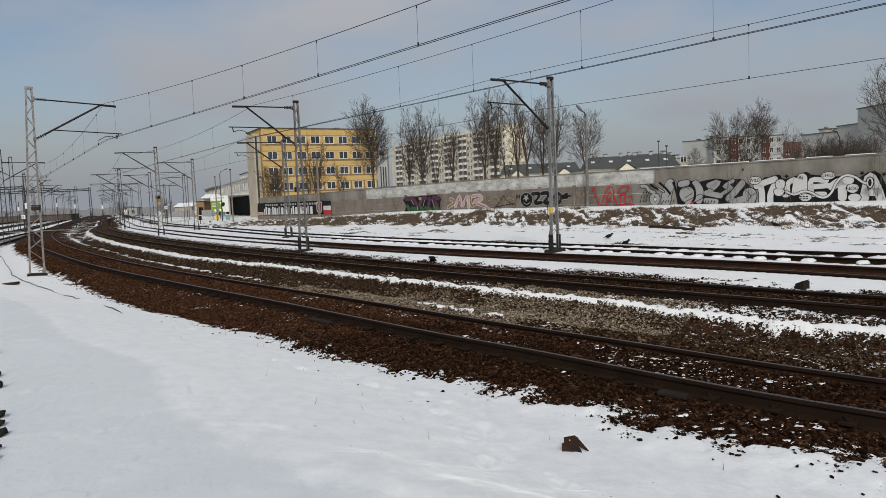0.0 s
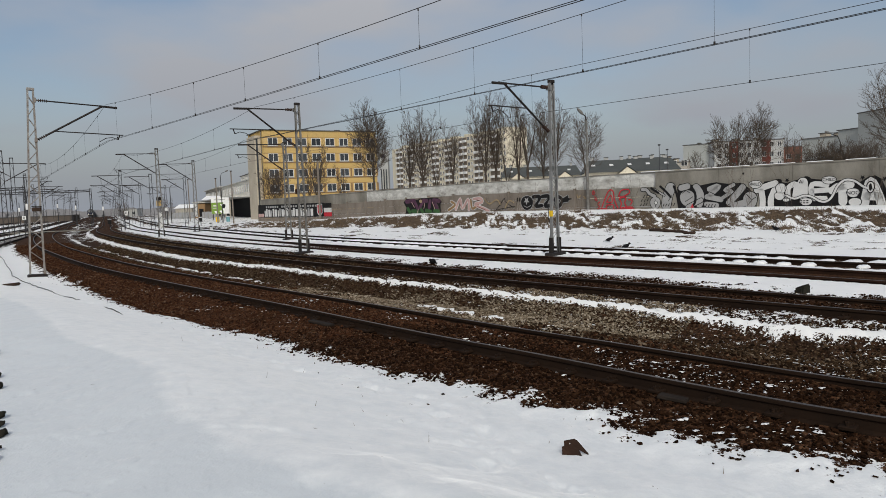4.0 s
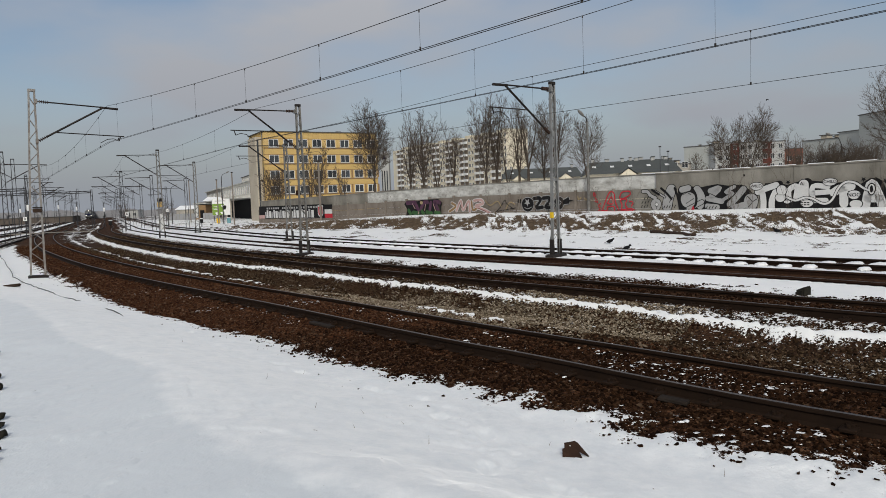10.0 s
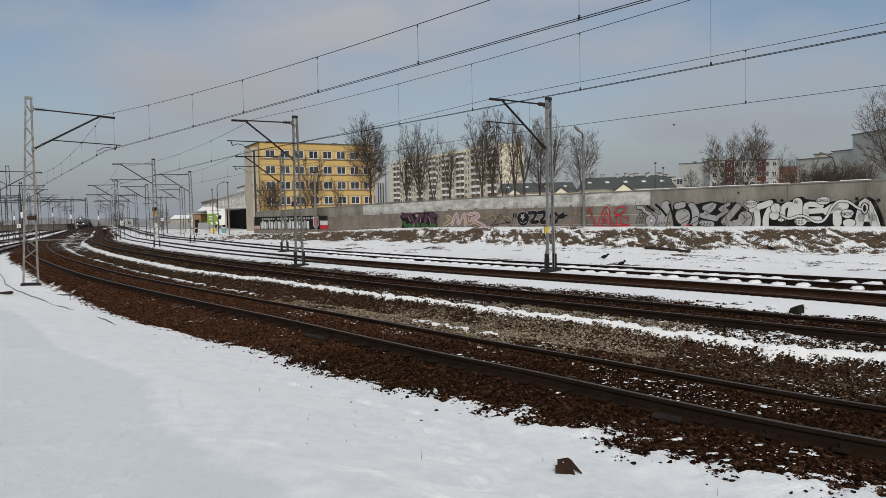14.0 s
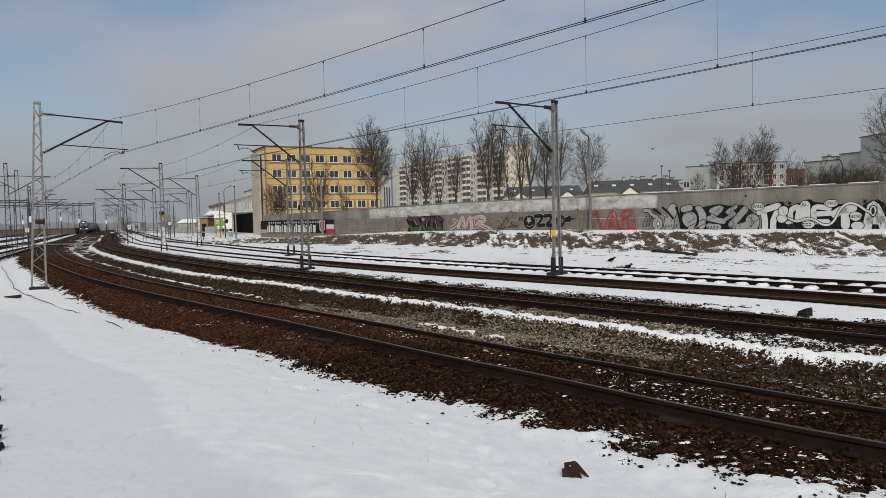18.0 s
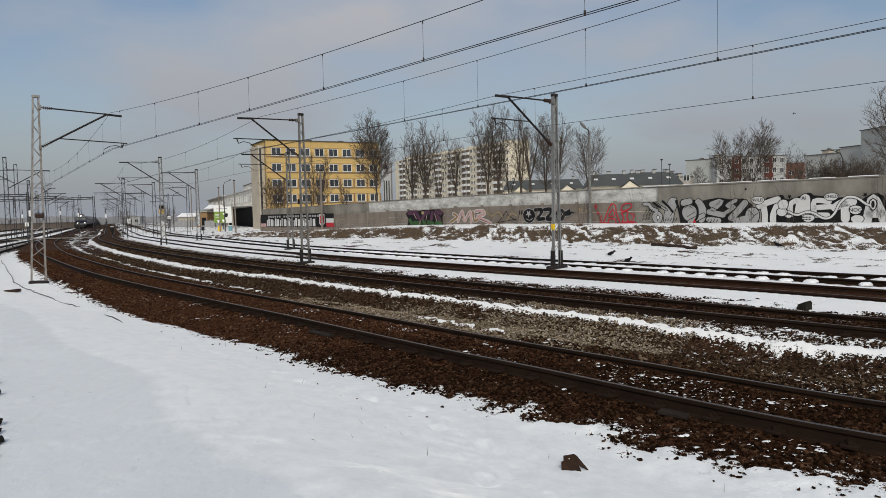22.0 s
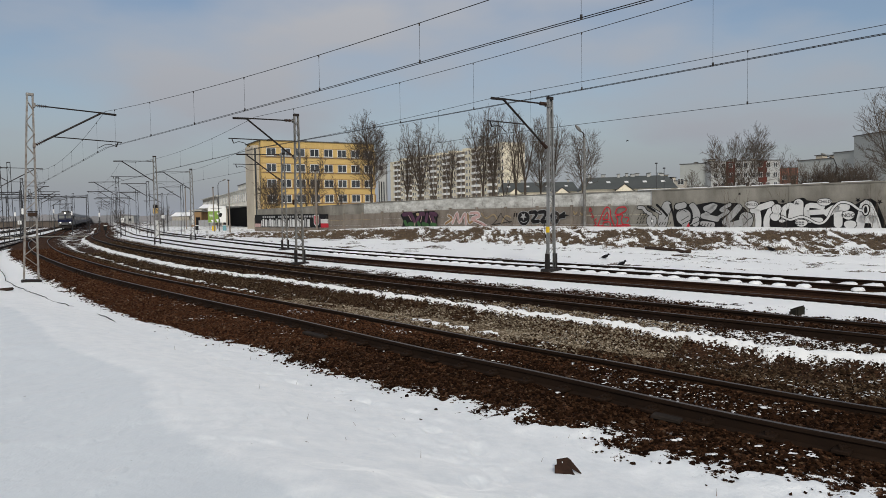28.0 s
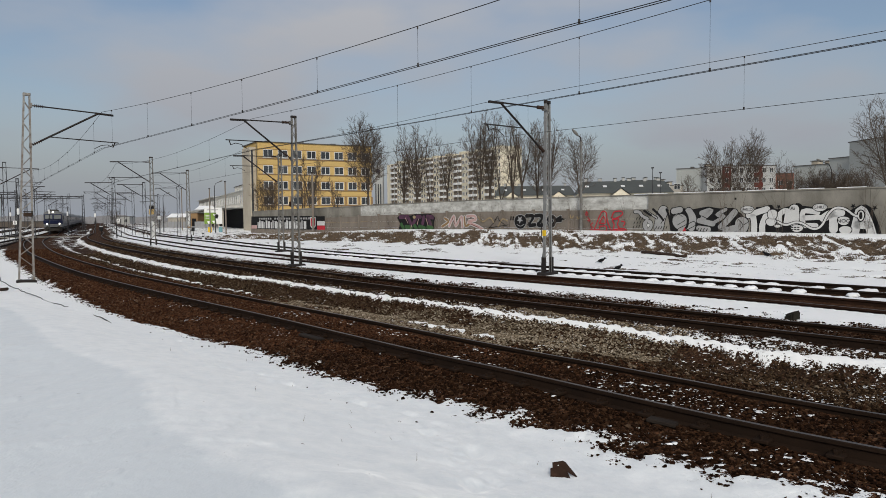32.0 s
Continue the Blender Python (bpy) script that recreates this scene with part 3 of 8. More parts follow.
def catenary_mast(x, y, z, top, heading, reach, z_mess, z_cont, w0=0.46, w1=0.24, style="pair", steel="galv", arm=True, label="", flip=1, sleeve=0.0, far=False):
    """A latticed mast at x, y, z; its arm points along heading (degrees from +x)."""
    t = thing("catenary_mast", pose(x, y, z, 0, 0, heading), label or "grey latticed steel mast carrying an overhead wire arm", "catenary mast", "masts along the tracks")
    h = top - z
    # two channel chords, drawn together towards the top
    for sgn in (-1, 1):
        bm = bmesh.new()
        b, c = w0 / 2 * sgn, w1 / 2 * sgn
        for off, tx, ty in ((0, 0.014, 0.10), (0.043, 0.058, 0.012), (-0.043, 0.058, 0.012)):
            vs = []
            for zz, xx in ((0.0, b), (h, c)):
                for dx, dy in ((-1, -1), (1, -1), (1, 1), (-1, 1)):
                    vs.append(bm.verts.new((xx - (sgn * 0.022 if off else 0) + dx * tx / 2, off + dy * ty / 2, zz)))
            for i in range(4):
                j = (i + 1) % 4
                bm.faces.new((vs[i], vs[j], vs[j + 4], vs[i + 4]))
            bm.faces.new(vs[:4][::-1])
            bm.faces.new(vs[4:])
        part("chord", bm, M[steel], t)
        if style == "pair":
            bm = bmesh.new()
            box(bm, (b, 0, 0.27), (0.085, 0.14, 0.54))
            part("base_sleeve", bm, M["dark_steel"], t, "black bitumen-coated foot")
    # lacing
    n = 6 if far else 15
    for i in range(n):
        za, zb = 0.5 + (h - 0.7) * i / n, 0.5 + (h - 0.7) * (i + 1) / n
        wa, wb = w0 + (w1 - w0) * za / h, w0 + (w1 - w0) * zb / h
        sg = 1 if i % 2 else -1
        for yy in ((0.05,) if far else (0.05, -0.05)):
            bm = bmesh.new()
            tube(bm, (-sg * wa / 2, yy, za), (sg * wb / 2, yy, zb), 0.013, 4)
            part("lacing_bar", bm, M[steel], t)
    bm = bmesh.new()
    soft_box(bm, (0, 0, h), (w1 + 0.03, 0.13, 0.10), 0.01)
    part("cap", bm, M["dark_steel" if style == "pair" else steel], t, "cap plate at the mast head")
    bm = bmesh.new()
    soft_box(bm, (0, 0, -0.18), (w0 + (0.34 if style == "pair" else 0.12), 0.4, 0.42), 0.04)
    part("foundation", bm, M["dark_steel"], t, "dark concrete footing")
    if not arm:
        return t
    zt, zl = z_mess - z, z_mess - z - 1.42
    xa = w1 / 2 + 0.02
    bm = bmesh.new()
    insulator(bm, (xa + 0.10, 0, zt + 0.06), (xa + 0.42, 0, zt + 0.055))
    part("upper_insulator", bm, M["porcelain"], t, "brown ribbed insulator")
    bm = bmesh.new()
    tube(bm, (xa - 0.04, 0, zt + 0.06), (xa + 0.12, 0, zt + 0.06), 0.03, 6)
    box(bm, (xa, 0, zt + 0.06), (0.08, 0.2, 0.16))
    part("bracket", bm, M["galv" if steel == "galv" else steel], t)
    bm = bmesh.new()
    box(bm, (xa, 0, zl), (0.08, 0.2, 0.16))
    part("bracket", bm, M["galv" if steel == "galv" else steel], t)
    bm = bmesh.new()
    tube(bm, (xa + 0.4, 0, zt + 0.055), (reach + 0.55, 0, zt + 0.02), 0.026 if not far else 0.035, 8)
    tube(bm, (reach - 0.1, 0, zt + 0.02), (reach + 0.55, 0, zt), 0.042, 8)
    part("top_tube", bm, M["dark_steel"], t, "dark horizontal arm tube")
    bm = bmesh.new()
    insulator(bm, (xa + 0.06, 0, zl + 0.02), (xa + 0.36, 0, zl + 0.21))
    part("lower_insulator", bm, M["porcelain"], t, "brown ribbed insulator")
    bm = bmesh.new()
    tube(bm, (xa + 0.34, 0, zl + 0.2), (reach - 0.02, 0, zt), 0.036 if not far else 0.045, 8)
    part("strut", bm, M["dark_steel"], t, "dark diagonal strut")
    zr = z_cont - z + 0.32
    f = (zr - zl - 0.2) / max(0.2, zt - zl - 0.2)
    xs = xa + 0.34 + (reach - xa - 0.36) * max(0.1, min(0.8, f))
    bm = bmesh.new()
    tube(bm, (xs, 0, zr), (reach + 0.75, 0, zr - 0.01), 0.020 if not far else 0.03, 6)
    part("registration_tube", bm, M["dark_steel"], t)
    bm = bmesh.new()
    tube(bm, (reach + 0.62, 0, zr), (reach + 0.55, 0, zr - 0.2), 0.022, 6)
    pts = [(reach + 0.55, 0, zr - 0.2), (reach + 0.35, 0, zr - 0.12), (reach + 0.12, 0, zr - 0.16), (reach - 0.12, 0, zr - 0.31)]
    for a, b in zip(pts, pts[1:]):
        tube(bm, a, b, 0.014, 5)
    part("steady_arm", bm, M["dark_steel"], t)
    return t


ZC = 4.75


def heading_to(k, y, side):
    """Degrees from +x of the way across track k; side 1 towards the far side."""
    s = float(track_slope(k, y))
    return math.degrees(math.atan2(-s * side, side))


MASTS = {}
MASTS["A"] = catenary_mast(3.83, 23.67, 0.02, 5.80, heading_to(3, 22.5, -1), 2.3, 5.53, 4.52, 0.40, 0.21, "pair", "galv", label="galvanised latticed mast with a yellow band, standing in the snow")
MASTS["B"] = catenary_mast(-5.85, 29.27, 0.0, 6.17, heading_to(2, 28.5, -1), 2.15, 5.86, ZC, 0.37, 0.20, "pair", "grey_paint", label="grey latticed mast with a dark wire arm, beside dark track")
MASTS["L"] = catenary_mast(-15.22, 25.97, -0.26, 6.63, heading_to(1, 26.5, 1), 2.42, 6.18, ZC + 0.06, 0.52, 0.22, "lattice", "pale_paint", label="tall grey latticed mast with rusty edges on the snow bank")
MASTS["L"].matrix_basis = MASTS["L"].matrix_basis @ pose(0, 0, 0, 0, 1.9, 0)
MASTS["5"] = catenary_mast(-9.07, 41.1, 0.0, 5.62, heading_to(3, 40, -1), 2.2, 5.48, 4.62, 0.37, 0.20, "pair", "grey_paint")
MASTS["3"] = catenary_mast(-21.5, 53.3, -0.1, 6.62, heading_to(2, 52, -1), 2.3, 6.2, ZC, 0.40, 0.22, "pair", "grey_paint")
MASTS["4"] = catenary_mast(-21.8, 61.9, -0.05, 6.2, heading_to(3, 61, -1), 2.3, 5.9, ZC, 0.38, 0.21, "pair", "grey_paint")
x, y = on_track(1, 57.8, -2.6)
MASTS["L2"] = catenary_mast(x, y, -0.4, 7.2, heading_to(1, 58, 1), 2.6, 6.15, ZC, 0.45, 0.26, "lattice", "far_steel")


# ---- overhead wires ----
def sweep(name, pts, r, material, parent, seg=5):
    """One connected round tube along a line of points."""
    V, F = [], []
    for i, p in enumerate(pts):
        d = (pts[min(i + 1, len(pts) - 1)] - pts[max(i - 1, 0)]).normalized()
        u = d.cross(Vector((0, 0, 1)))
        u = u.normalized() if u.length > 1e-4 else Vector((1, 0, 0))
        w = u.cross(d)
        V += [p + (u * math.cos(6.28319 * k / seg) + w * math.sin(6.28319 * k / seg)) * r for k in range(seg)]
    for i in range(len(pts) - 1):
        F += [(i * seg + k, i * seg + (k + 1) % seg, (i + 1) * seg + (k + 1) % seg, (i + 1) * seg + k) for k in range(seg)]
    F += [tuple(range(seg))[::-1], tuple(range((len(pts) - 1) * seg, len(pts) * seg))]
    return mesh_np(name, V, F, material, parent, True)


def overhead(spans, twin=True, cz=ZC, drops=6):
    """Contact wires, carrier and droppers between supports (x, y, carrier height); a span: two supports, carrier sag and,
    where they are known, the contact wire's two heights, its sag and the places of the droppers."""
    t = thing("overhead_line", Matrix(), "dark overhead contact wire hung below its carrier cable", "overhead wire", "overhead lines")
    for (x0, y0, z0), (x1, y1, z1), sg, *more in spans:
        (c0, c1), csag, places = more if more else ((cz, cz), 0.0, [(i + 0.5) / drops for i in range(drops)])
        a, b = Vector((x0, y0, 0)), Vector((x1, y1, 0))
        side = (b - a).normalized().cross(Vector((0, 0, 1))) * 0.04

        def carrier(u):
            return a.lerp(b, u) + Vector((0, 0, z0 + (z1 - z0) * u - 4 * sg * u * (1 - u)))

        def contact(u):
            return a.lerp(b, u) + Vector((0, 0, c0 + (c1 - c0) * u - 4 * csag * u * (1 - u)))

        for off in ((-1, 1) if twin else (0,)):
            sweep("contact_wire", [contact(i / 16) + side * off for i in range(17)], 0.0068, M["wire"], t)
        sweep("carrier_cable", [carrier(i / 24) for i in range(25)], 0.0075, M["wire"], t)
        for u in places:
            d = bmesh.new()
            tube(d, contact(u), carrier(u), 0.003, 4)
            box(d, contact(u) + Vector((0, 0, 0.02)), (0.03, 0.03, 0.07))
            box(d, carrier(u) - Vector((0, 0, 0.02)), (0.025, 0.025, 0.05))
            part("dropper", d, M["wire"], t)
    return t


far1 = [(*on_track(1, y), 6.1) for y in (58, 88, 118, 150, 185, 225)]
overhead([((17.0, -7.6, 6.15), (-12.9, 27.4, 6.15), 0.77, (ZC, ZC), 0.055, (0.973, 0.888, 0.806, 0.733, 0.653, 0.578, 0.5, 0.42, 0.34)), ((-12.9, 27.4, 6.15), far1[0], 0.7)] + [(a, b, 0.6) for a, b in zip(far1, far1[1:])], drops=8)
far2 = [(*on_track(2, y), 6.1) for y in (52.3, 80, 108, 140, 175, 215)]
overhead([((16.2, 0.0, 6.89), (-7.3, 28.2, 5.96), 0.45, (ZC, 4.70), 0.04, (0.912, 0.735, 0.648, 0.552, 0.468, 0.38)), ((-7.3, 28.2, 5.96), far2[0], 0.5, (4.70, ZC), 0.0, (0.2, 0.4, 0.6, 0.8))] + [(a, b, 0.6) for a, b in zip(far2, far2[1:])], drops=6)
far3 = [(*on_track(3, y), 5.75) for y in (39.8, 60.8, 84, 110, 140)]
overhead([((17.2, 7.6, 6.10), (1.65, 23.05, 5.70), 0.02, (4.60, 4.52), 0.0, (0.918, 0.617, 0.35)), ((1.65, 23.05, 5.70), far3[0], 0.12)] + [(a, b, 0.4) for a, b in zip(far3, far3[1:])], False, 4.52, 4)

# ---- more materials ----
M["yellow"] = worn("yellow_render", (0.53, 0.37, 0.145), (0.43, 0.295, 0.11), 0.25, 8, 0.85, 0, 0.1, 0.5)
M["yellow_pale"] = worn("pale_yellow_render", (0.57, 0.40, 0.175), (0.45, 0.315, 0.135), 0.3, 8, 0.85, 0, 0.1, 0.5)
M["brick_brown"] = worn("brown_band", (0.26, 0.165, 0.085), (0.18, 0.115, 0.06), 0.5, 8, 0.85, 0, 0.1, 0.6)
M["beige"] = worn("beige_render", (0.46, 0.41, 0.33), (0.32, 0.28, 0.22), 0.3, 8, 0.85, 0, 0.1, 0.6)
M["cream"] = worn("cream_render", (0.70, 0.64, 0.50), (0.56, 0.50, 0.38), 0.12, 4, 0.85, 0, 0.1, 0.5)
# brown grey that carries the shade of the balcony recesses
M["recess"] = worn("recess_shade_brown", (0.20, 0.165, 0.13), (0.14, 0.115, 0.09), 0.12, 4, 0.85, 0, 0.1, 0.5)
M["white_wall"] = worn("white_render", (0.410, 0.412, 0.398), (0.310, 0.312, 0.304), 0.2, 6, 0.85, 0, 0.1, 0.6)
M["shed_white"] = worn("cream_white_render", (0.82, 0.79, 0.71), (0.62, 0.59, 0.52), 0.3, 6, 0.85, 0, 0.1, 0.6)
M["shed_grey"] = worn("aged_beige_render", (0.40, 0.37, 0.32), (0.25, 0.23, 0.20), 0.4, 6, 0.9, 0, 0.1, 0.7)
M["red_dull"] = worn("dull_red_render", (0.24, 0.10, 0.075), (0.16, 0.08, 0.06), 0.3, 6, 0.9, 0, 0.1, 0.6)
M["grey_wall"] = worn("light_grey_render", (0.340, 0.352, 0.336), (0.255, 0.265, 0.252), 0.2, 6, 0.85, 0, 0.1, 0.5)
M["red_wall"] = worn("brick_red_render", (0.1125, 0.0345, 0.0270), (0.0825, 0.0285, 0.0225), 0.3, 6, 0.85, 0, 0.1, 0.5)
M["slate"] = worn("dark_roof_sheet", (0.082, 0.088, 0.084), (0.05, 0.054, 0.052), 0.4, 6, 0.6, 0, 0.1, 0.5)
M["roof_felt"] = worn("roof_felt", (0.10, 0.095, 0.09), (0.06, 0.06, 0.06), 0.4, 6, 0.8, 0, 0.1, 0.5)
M["frame_white"] = plain("white_window_frame", (0.72, 0.72, 0.71), 0.5)
# near black for the shade inside openings that are not cut out
M["dark_in"] = plain("interior_shade_black", (0.012, 0.012, 0.013), 0.9)
M["bark"] = worn("grey_brown_bark", (0.082, 0.066, 0.053), (0.032, 0.026, 0.022), 3, 30, 0.95, 0, 0.3, 0.7)
M["twig"] = worn("thin_twigs", (0.105, 0.082, 0.064), (0.060, 0.047, 0.038), 2, 20, 0.95, 0, 0.1, 0.6)
M["dry_grass"] = worn("dead_grass", (0.155, 0.112, 0.072), (0.062, 0.045, 0.032), 2, 20, 0.95, 0, 0.1, 0.7)
M["rust_plate"] = worn("rusty_plate", (0.045, 0.024, 0.016), (0.02, 0.013, 0.010), 8, 60, 0.85, 0.2, 0.4, 0.8)
M["black_paint"] = worn("black_spray_paint", (0.012, 0.012, 0.013), (0.022, 0.021, 0.021), 2, 30, 0.8, 0, 0.1, 0.6)
M["white_paint"] = worn("chalky_white_paint", (0.5848, 0.5848, 0.5780), (0.5168, 0.5134, 0.5032), 1.5, 30, 0.85, 0, 0.1, 0.8)
M["silver_paint"] = worn("silver_spray_paint", (0.3600, 0.3600, 0.3564), (0.2592, 0.2556, 0.2520), 1.5, 30, 0.7, 0.1, 0.1, 0.8)
M["red_paint"] = worn("red_spray_paint", (0.50, 0.035, 0.05), (0.3, 0.03, 0.04), 2, 30, 0.8, 0, 0.1, 0.5)
M["pink_paint"] = worn("faded_pink_paint", (0.50, 0.33, 0.31), (0.33, 0.22, 0.2), 2, 30, 0.85, 0, 0.1, 0.8)
M["plum_paint"] = worn("plum_spray_paint", (0.10, 0.045, 0.08), (0.05, 0.03, 0.045), 1.5, 30, 0.85, 0, 0.1, 0.8)
M["green_paint"] = worn("dull_green_paint", (0.05, 0.12, 0.045), (0.03, 0.06, 0.03), 1.5, 30, 0.85, 0, 0.1, 0.8)
M["ochre_paint"] = worn("ochre_paint", (0.35, 0.27, 0.16), (0.2, 0.15, 0.09), 1.5, 30, 0.85, 0, 0.1, 0.8)
M["old_boards"] = worn("old_brown_boards", (0.12, 0.10, 0.085), (0.07, 0.06, 0.052), 0.3, 6, 0.9, 0, 0.1, 0.7)
M["sign_green"] = plain("green_poster", (0.19, 0.30, 0.06), 0.5)
M["sign_white"] = plain("white_enamel", (0.78, 0.78, 0.77), 0.4)
M["sign_yellow"] = plain("yellow_plastic", (0.75, 0.50, 0.03), 0.45)
M["black"] = plain("matt_black", (0.018, 0.018, 0.018), 0.7)
M["blue_teal"] = plain("teal_plastic", (0.16, 0.33, 0.36), 0.5)
M["hoarding"] = worn("grey_fence", (0.34, 0.345, 0.35), (0.22, 0.22, 0.22), 0.6, 10, 0.85, 0, 0.1, 0.6)
M["feather"] = plain("black_feathers", (0.008, 0.008, 0.009), 0.75)
M["stump"] = worn("mossy_concrete", (0.0250, 0.0230, 0.0180), (0.0100, 0.0100, 0.0080), 8, 40, 0.95, 0, 0.4, 0.8)
M["wood_log"] = worn("wet_log", (0.055, 0.036, 0.026), (0.03, 0.02, 0.016), 5, 30, 0.9, 0, 0.4, 0.8)
M["loco_blue"] = plain("navy_blue_enamel", (0.014, 0.018, 0.048), 0.35)
M["loco_grey"] = worn("dusty_grey_enamel", (0.14, 0.143, 0.15), (0.09, 0.09, 0.09), 0.8, 20, 0.45, 0, 0.05, 0.6)
M["coach_grey"] = worn("dusty_coach_side", (0.26, 0.265, 0.275), (0.15, 0.15, 0.15), 0.6, 20, 0.5, 0, 0.05, 0.6)
M["bogie"] = worn("brake_dusted_steel", (0.045, 0.04, 0.036), (0.025, 0.022, 0.02), 2, 30, 0.8, 0.1, 0.1, 0.7)


def glass_material(name, tint):
    m = Mat(name, 0.08, 0.0, 0.6)
    m.color(m.mix(m.ramp(m.random(), [(0.0, 0.0), (1.0, 1.0)]), tuple(v * 0.5 for v in tint), tuple(v * 1.6 for v in tint)))
    return m.m


def lamp_material(name, c, power):
    m = Mat(name, 0.3)
    m.color(c)
    m.b.inputs["Emission Color"].default_value = (*c, 1)
    m.b.inputs["Emission Strength"].default_value = power
    return m.m


M["glass"] = glass_material("dark_window_glass", (0.035, 0.04, 0.045))
M["headlight"] = lamp_material("lit_headlight", (1.0, 0.95, 0.82), 3.0)

# ---- the long wall, in its own frame: x along it, y away from the tracks ----
WALL_M = Matrix(((-WALL_D[0], WALL_N[0], 0, WALL_P[0]), (-WALL_D[1], WALL_N[1], 0, WALL_P[1]), (0, 0, 1, 0), (0, 0, 0, 1)))


def wall_top(u):
    return 3.12 if u > -12 else 3.12 + (u + 12) * 0.014


def wall_mid(u):
    return 2.28 if u > -12 else 2.28 + (u + 12) * 0.020


def build_wall():
    w = thing("wall_1", WALL_M, "long weathered concrete wall covered with graffiti above a snowy bank", "wall", "", "structure")
    u = -46.0
    i = 0
    while u < 30:
        wid = 3.0 if u < 3.5 else 4.0
        lo = -0.1 if u > -33 else -0.5
        top = wall_mid(u + wid / 2)
        if u < 3.5:
            n = 4
            for k in range(n):
                bm = bmesh.new()
                z0, z1 = lo + (top - lo) * k / n, lo + (top - lo) * (k + 1) / n
                soft_box(bm, (u + wid / 2, 0.07 + random.uniform(-0.008, 0.008), (z0 + z1) / 2), (wid - 0.02, 0.12, z1 - z0 - 0.012), 0.012)
                part("wall_board", bm, M["concrete_brown"] if u < 0 else M["concrete"], w)
            bm = bmesh.new()
            soft_box(bm, (u, 0.04, (lo + top + 0.1) / 2), (0.16, 0.2, top - lo + 0.1), 0.02)
            part("wall_post", bm, M["concrete_brown"] if u < 0 else M["concrete"], w)
        else:
            bm = bmesh.new()
            soft_box(bm, (u + wid / 2, 0.1, (lo + top) / 2), (wid - 0.015, 0.2, top - lo), 0.012)
            part("wall_panel", bm, M["concrete"], w)
        bm = bmesh.new()
        t2 = wall_top(u + wid / 2)
        a, b = wall_top(u), wall_top(u + wid)
        off = 0.26 if u < 3.5 else 0.12
        vs = box(bm, (u + wid / 2, off + 0.1, (top - 0.3 + t2) / 2), (wid - 0.012, 0.22, t2 - top + 0.3))
        for v in vs:
            if v.co.z > top:
                v.co.z = a if v.co.x < u + wid / 2 else b
        mat = "concrete_light" if -26 < u < 2.5 else "concrete"
        part("upper_panel", bm, M[mat], w, "pale limewashed upper slab" if mat == "concrete_light" else "")
        bm = bmesh.new()
        vs = box(bm, (u + wid / 2, off + 0.1, t2 + 0.04), (wid - 0.005, 0.30, 0.07))
        for v in vs:
            v.co.z += (a if v.co.x < u + wid / 2 else b) - t2
        part("coping", bm, M["concrete"], w)
        if u > 3 and i % 2 == 0:
            bm = bmesh.new()
            box(bm, (u + 1.4, off - 0.008, t2 - 0.33), (0.11, 0.02, 0.11))
            part("drain_hole", bm, M["dark_in"], w, "small black square for the shade in a drain hole")
        u += wid
        i += 1
    # snow lying along the coping
    bm = bmesh.new()
    u = 4.0
    while u < 30:
        L = random.uniform(0.8, 2.6)
        soft_box(bm, (u + L / 2, 0.22, wall_top(u) + 0.085), (L, 0.22, 0.05), 0.02)
        u += L + random.uniform(0.0, 0.8)
    tagged(link_mesh("snow_on_wall", bm, M["snow"]), "thin line of snow lying on the wall coping", "snow", "", "stuff").matrix_basis = WALL_M
    return w


build_wall()


# ---- graffiti: flat paint shapes on the wall ----
def stroke(bm, pts, w, y, steps=7):
    """A flat band along pts (x, z) with round ends, a few millimetres proud of the wall."""
    pts = [Vector((p[0], p[1])) for p in pts]
    if len(pts) > 2:
        sm = []
        for i in range(len(pts) - 1):
            p0, p1, p2, p3 = pts[max(i - 1, 0)], pts[i], pts[i + 1], pts[min(i + 2, len(pts) - 1)]
            for k in range(4):
                t = k / 4
                sm.append(0.5 * ((2 * p1) + (p2 - p0) * t + (2 * p0 - 5 * p1 + 4 * p2 - p3) * t * t + (3 * p1 - p0 - 3 * p2 + p3) * t ** 3))
        pts = sm + [pts[-1]]
    left, right = [], []
    for i, p in enumerate(pts):
        d = (pts[min(i + 1, len(pts) - 1)] - pts[max(i - 1, 0)])
        d = d.normalized() if d.length > 1e-6 else Vector((1, 0))
        n = Vector((-d.y, d.x)) * w / 2
        left.append(p + n)
        right.append(p - n)
    def fan(c, a0):
        return [c + Vector((math.cos(a0 + math.pi * k / steps), math.sin(a0 + math.pi * k / steps))) * w / 2 for k in range(1, steps)]
    d0, d1 = (pts[1] - pts[0]), (pts[-1] - pts[-2])
    for a, b, c, d in zip(left, left[1:], right[1:], right):
        q = [bm.verts.new((v.x, y, v.y)) for v in (d, c, b, a)]
        bm.faces.new(q)
    for c, dd in ((pts[0], -d0), (pts[-1], d1)):
        a0 = math.atan2(dd.y, dd.x) - math.pi / 2
        ring = [c + Vector((math.cos(a0), math.sin(a0))) * w / 2] + fan(c, a0) + [c - Vector((math.cos(a0), math.sin(a0))) * w / 2]
        bm.faces.new([bm.verts.new((v.x, y, v.y)) for v in ring])


def blob(bm, c, rx, rz, y, wob=0.0, n=20, rot=0.0):
    vs = []
    for k in range(n):
        a = 2 * math.pi * k / n
        r = 1 + wob * math.sin(3 * a + rot * 5)
        px, pz = rx * r * math.cos(a), rz * r * math.sin(a)
        vs.append(bm.verts.new((c[0] + px * math.cos(rot) - pz * math.sin(rot), y, c[1] + px * math.sin(rot) + pz * math.cos(rot))))
    bm.faces.new(vs)


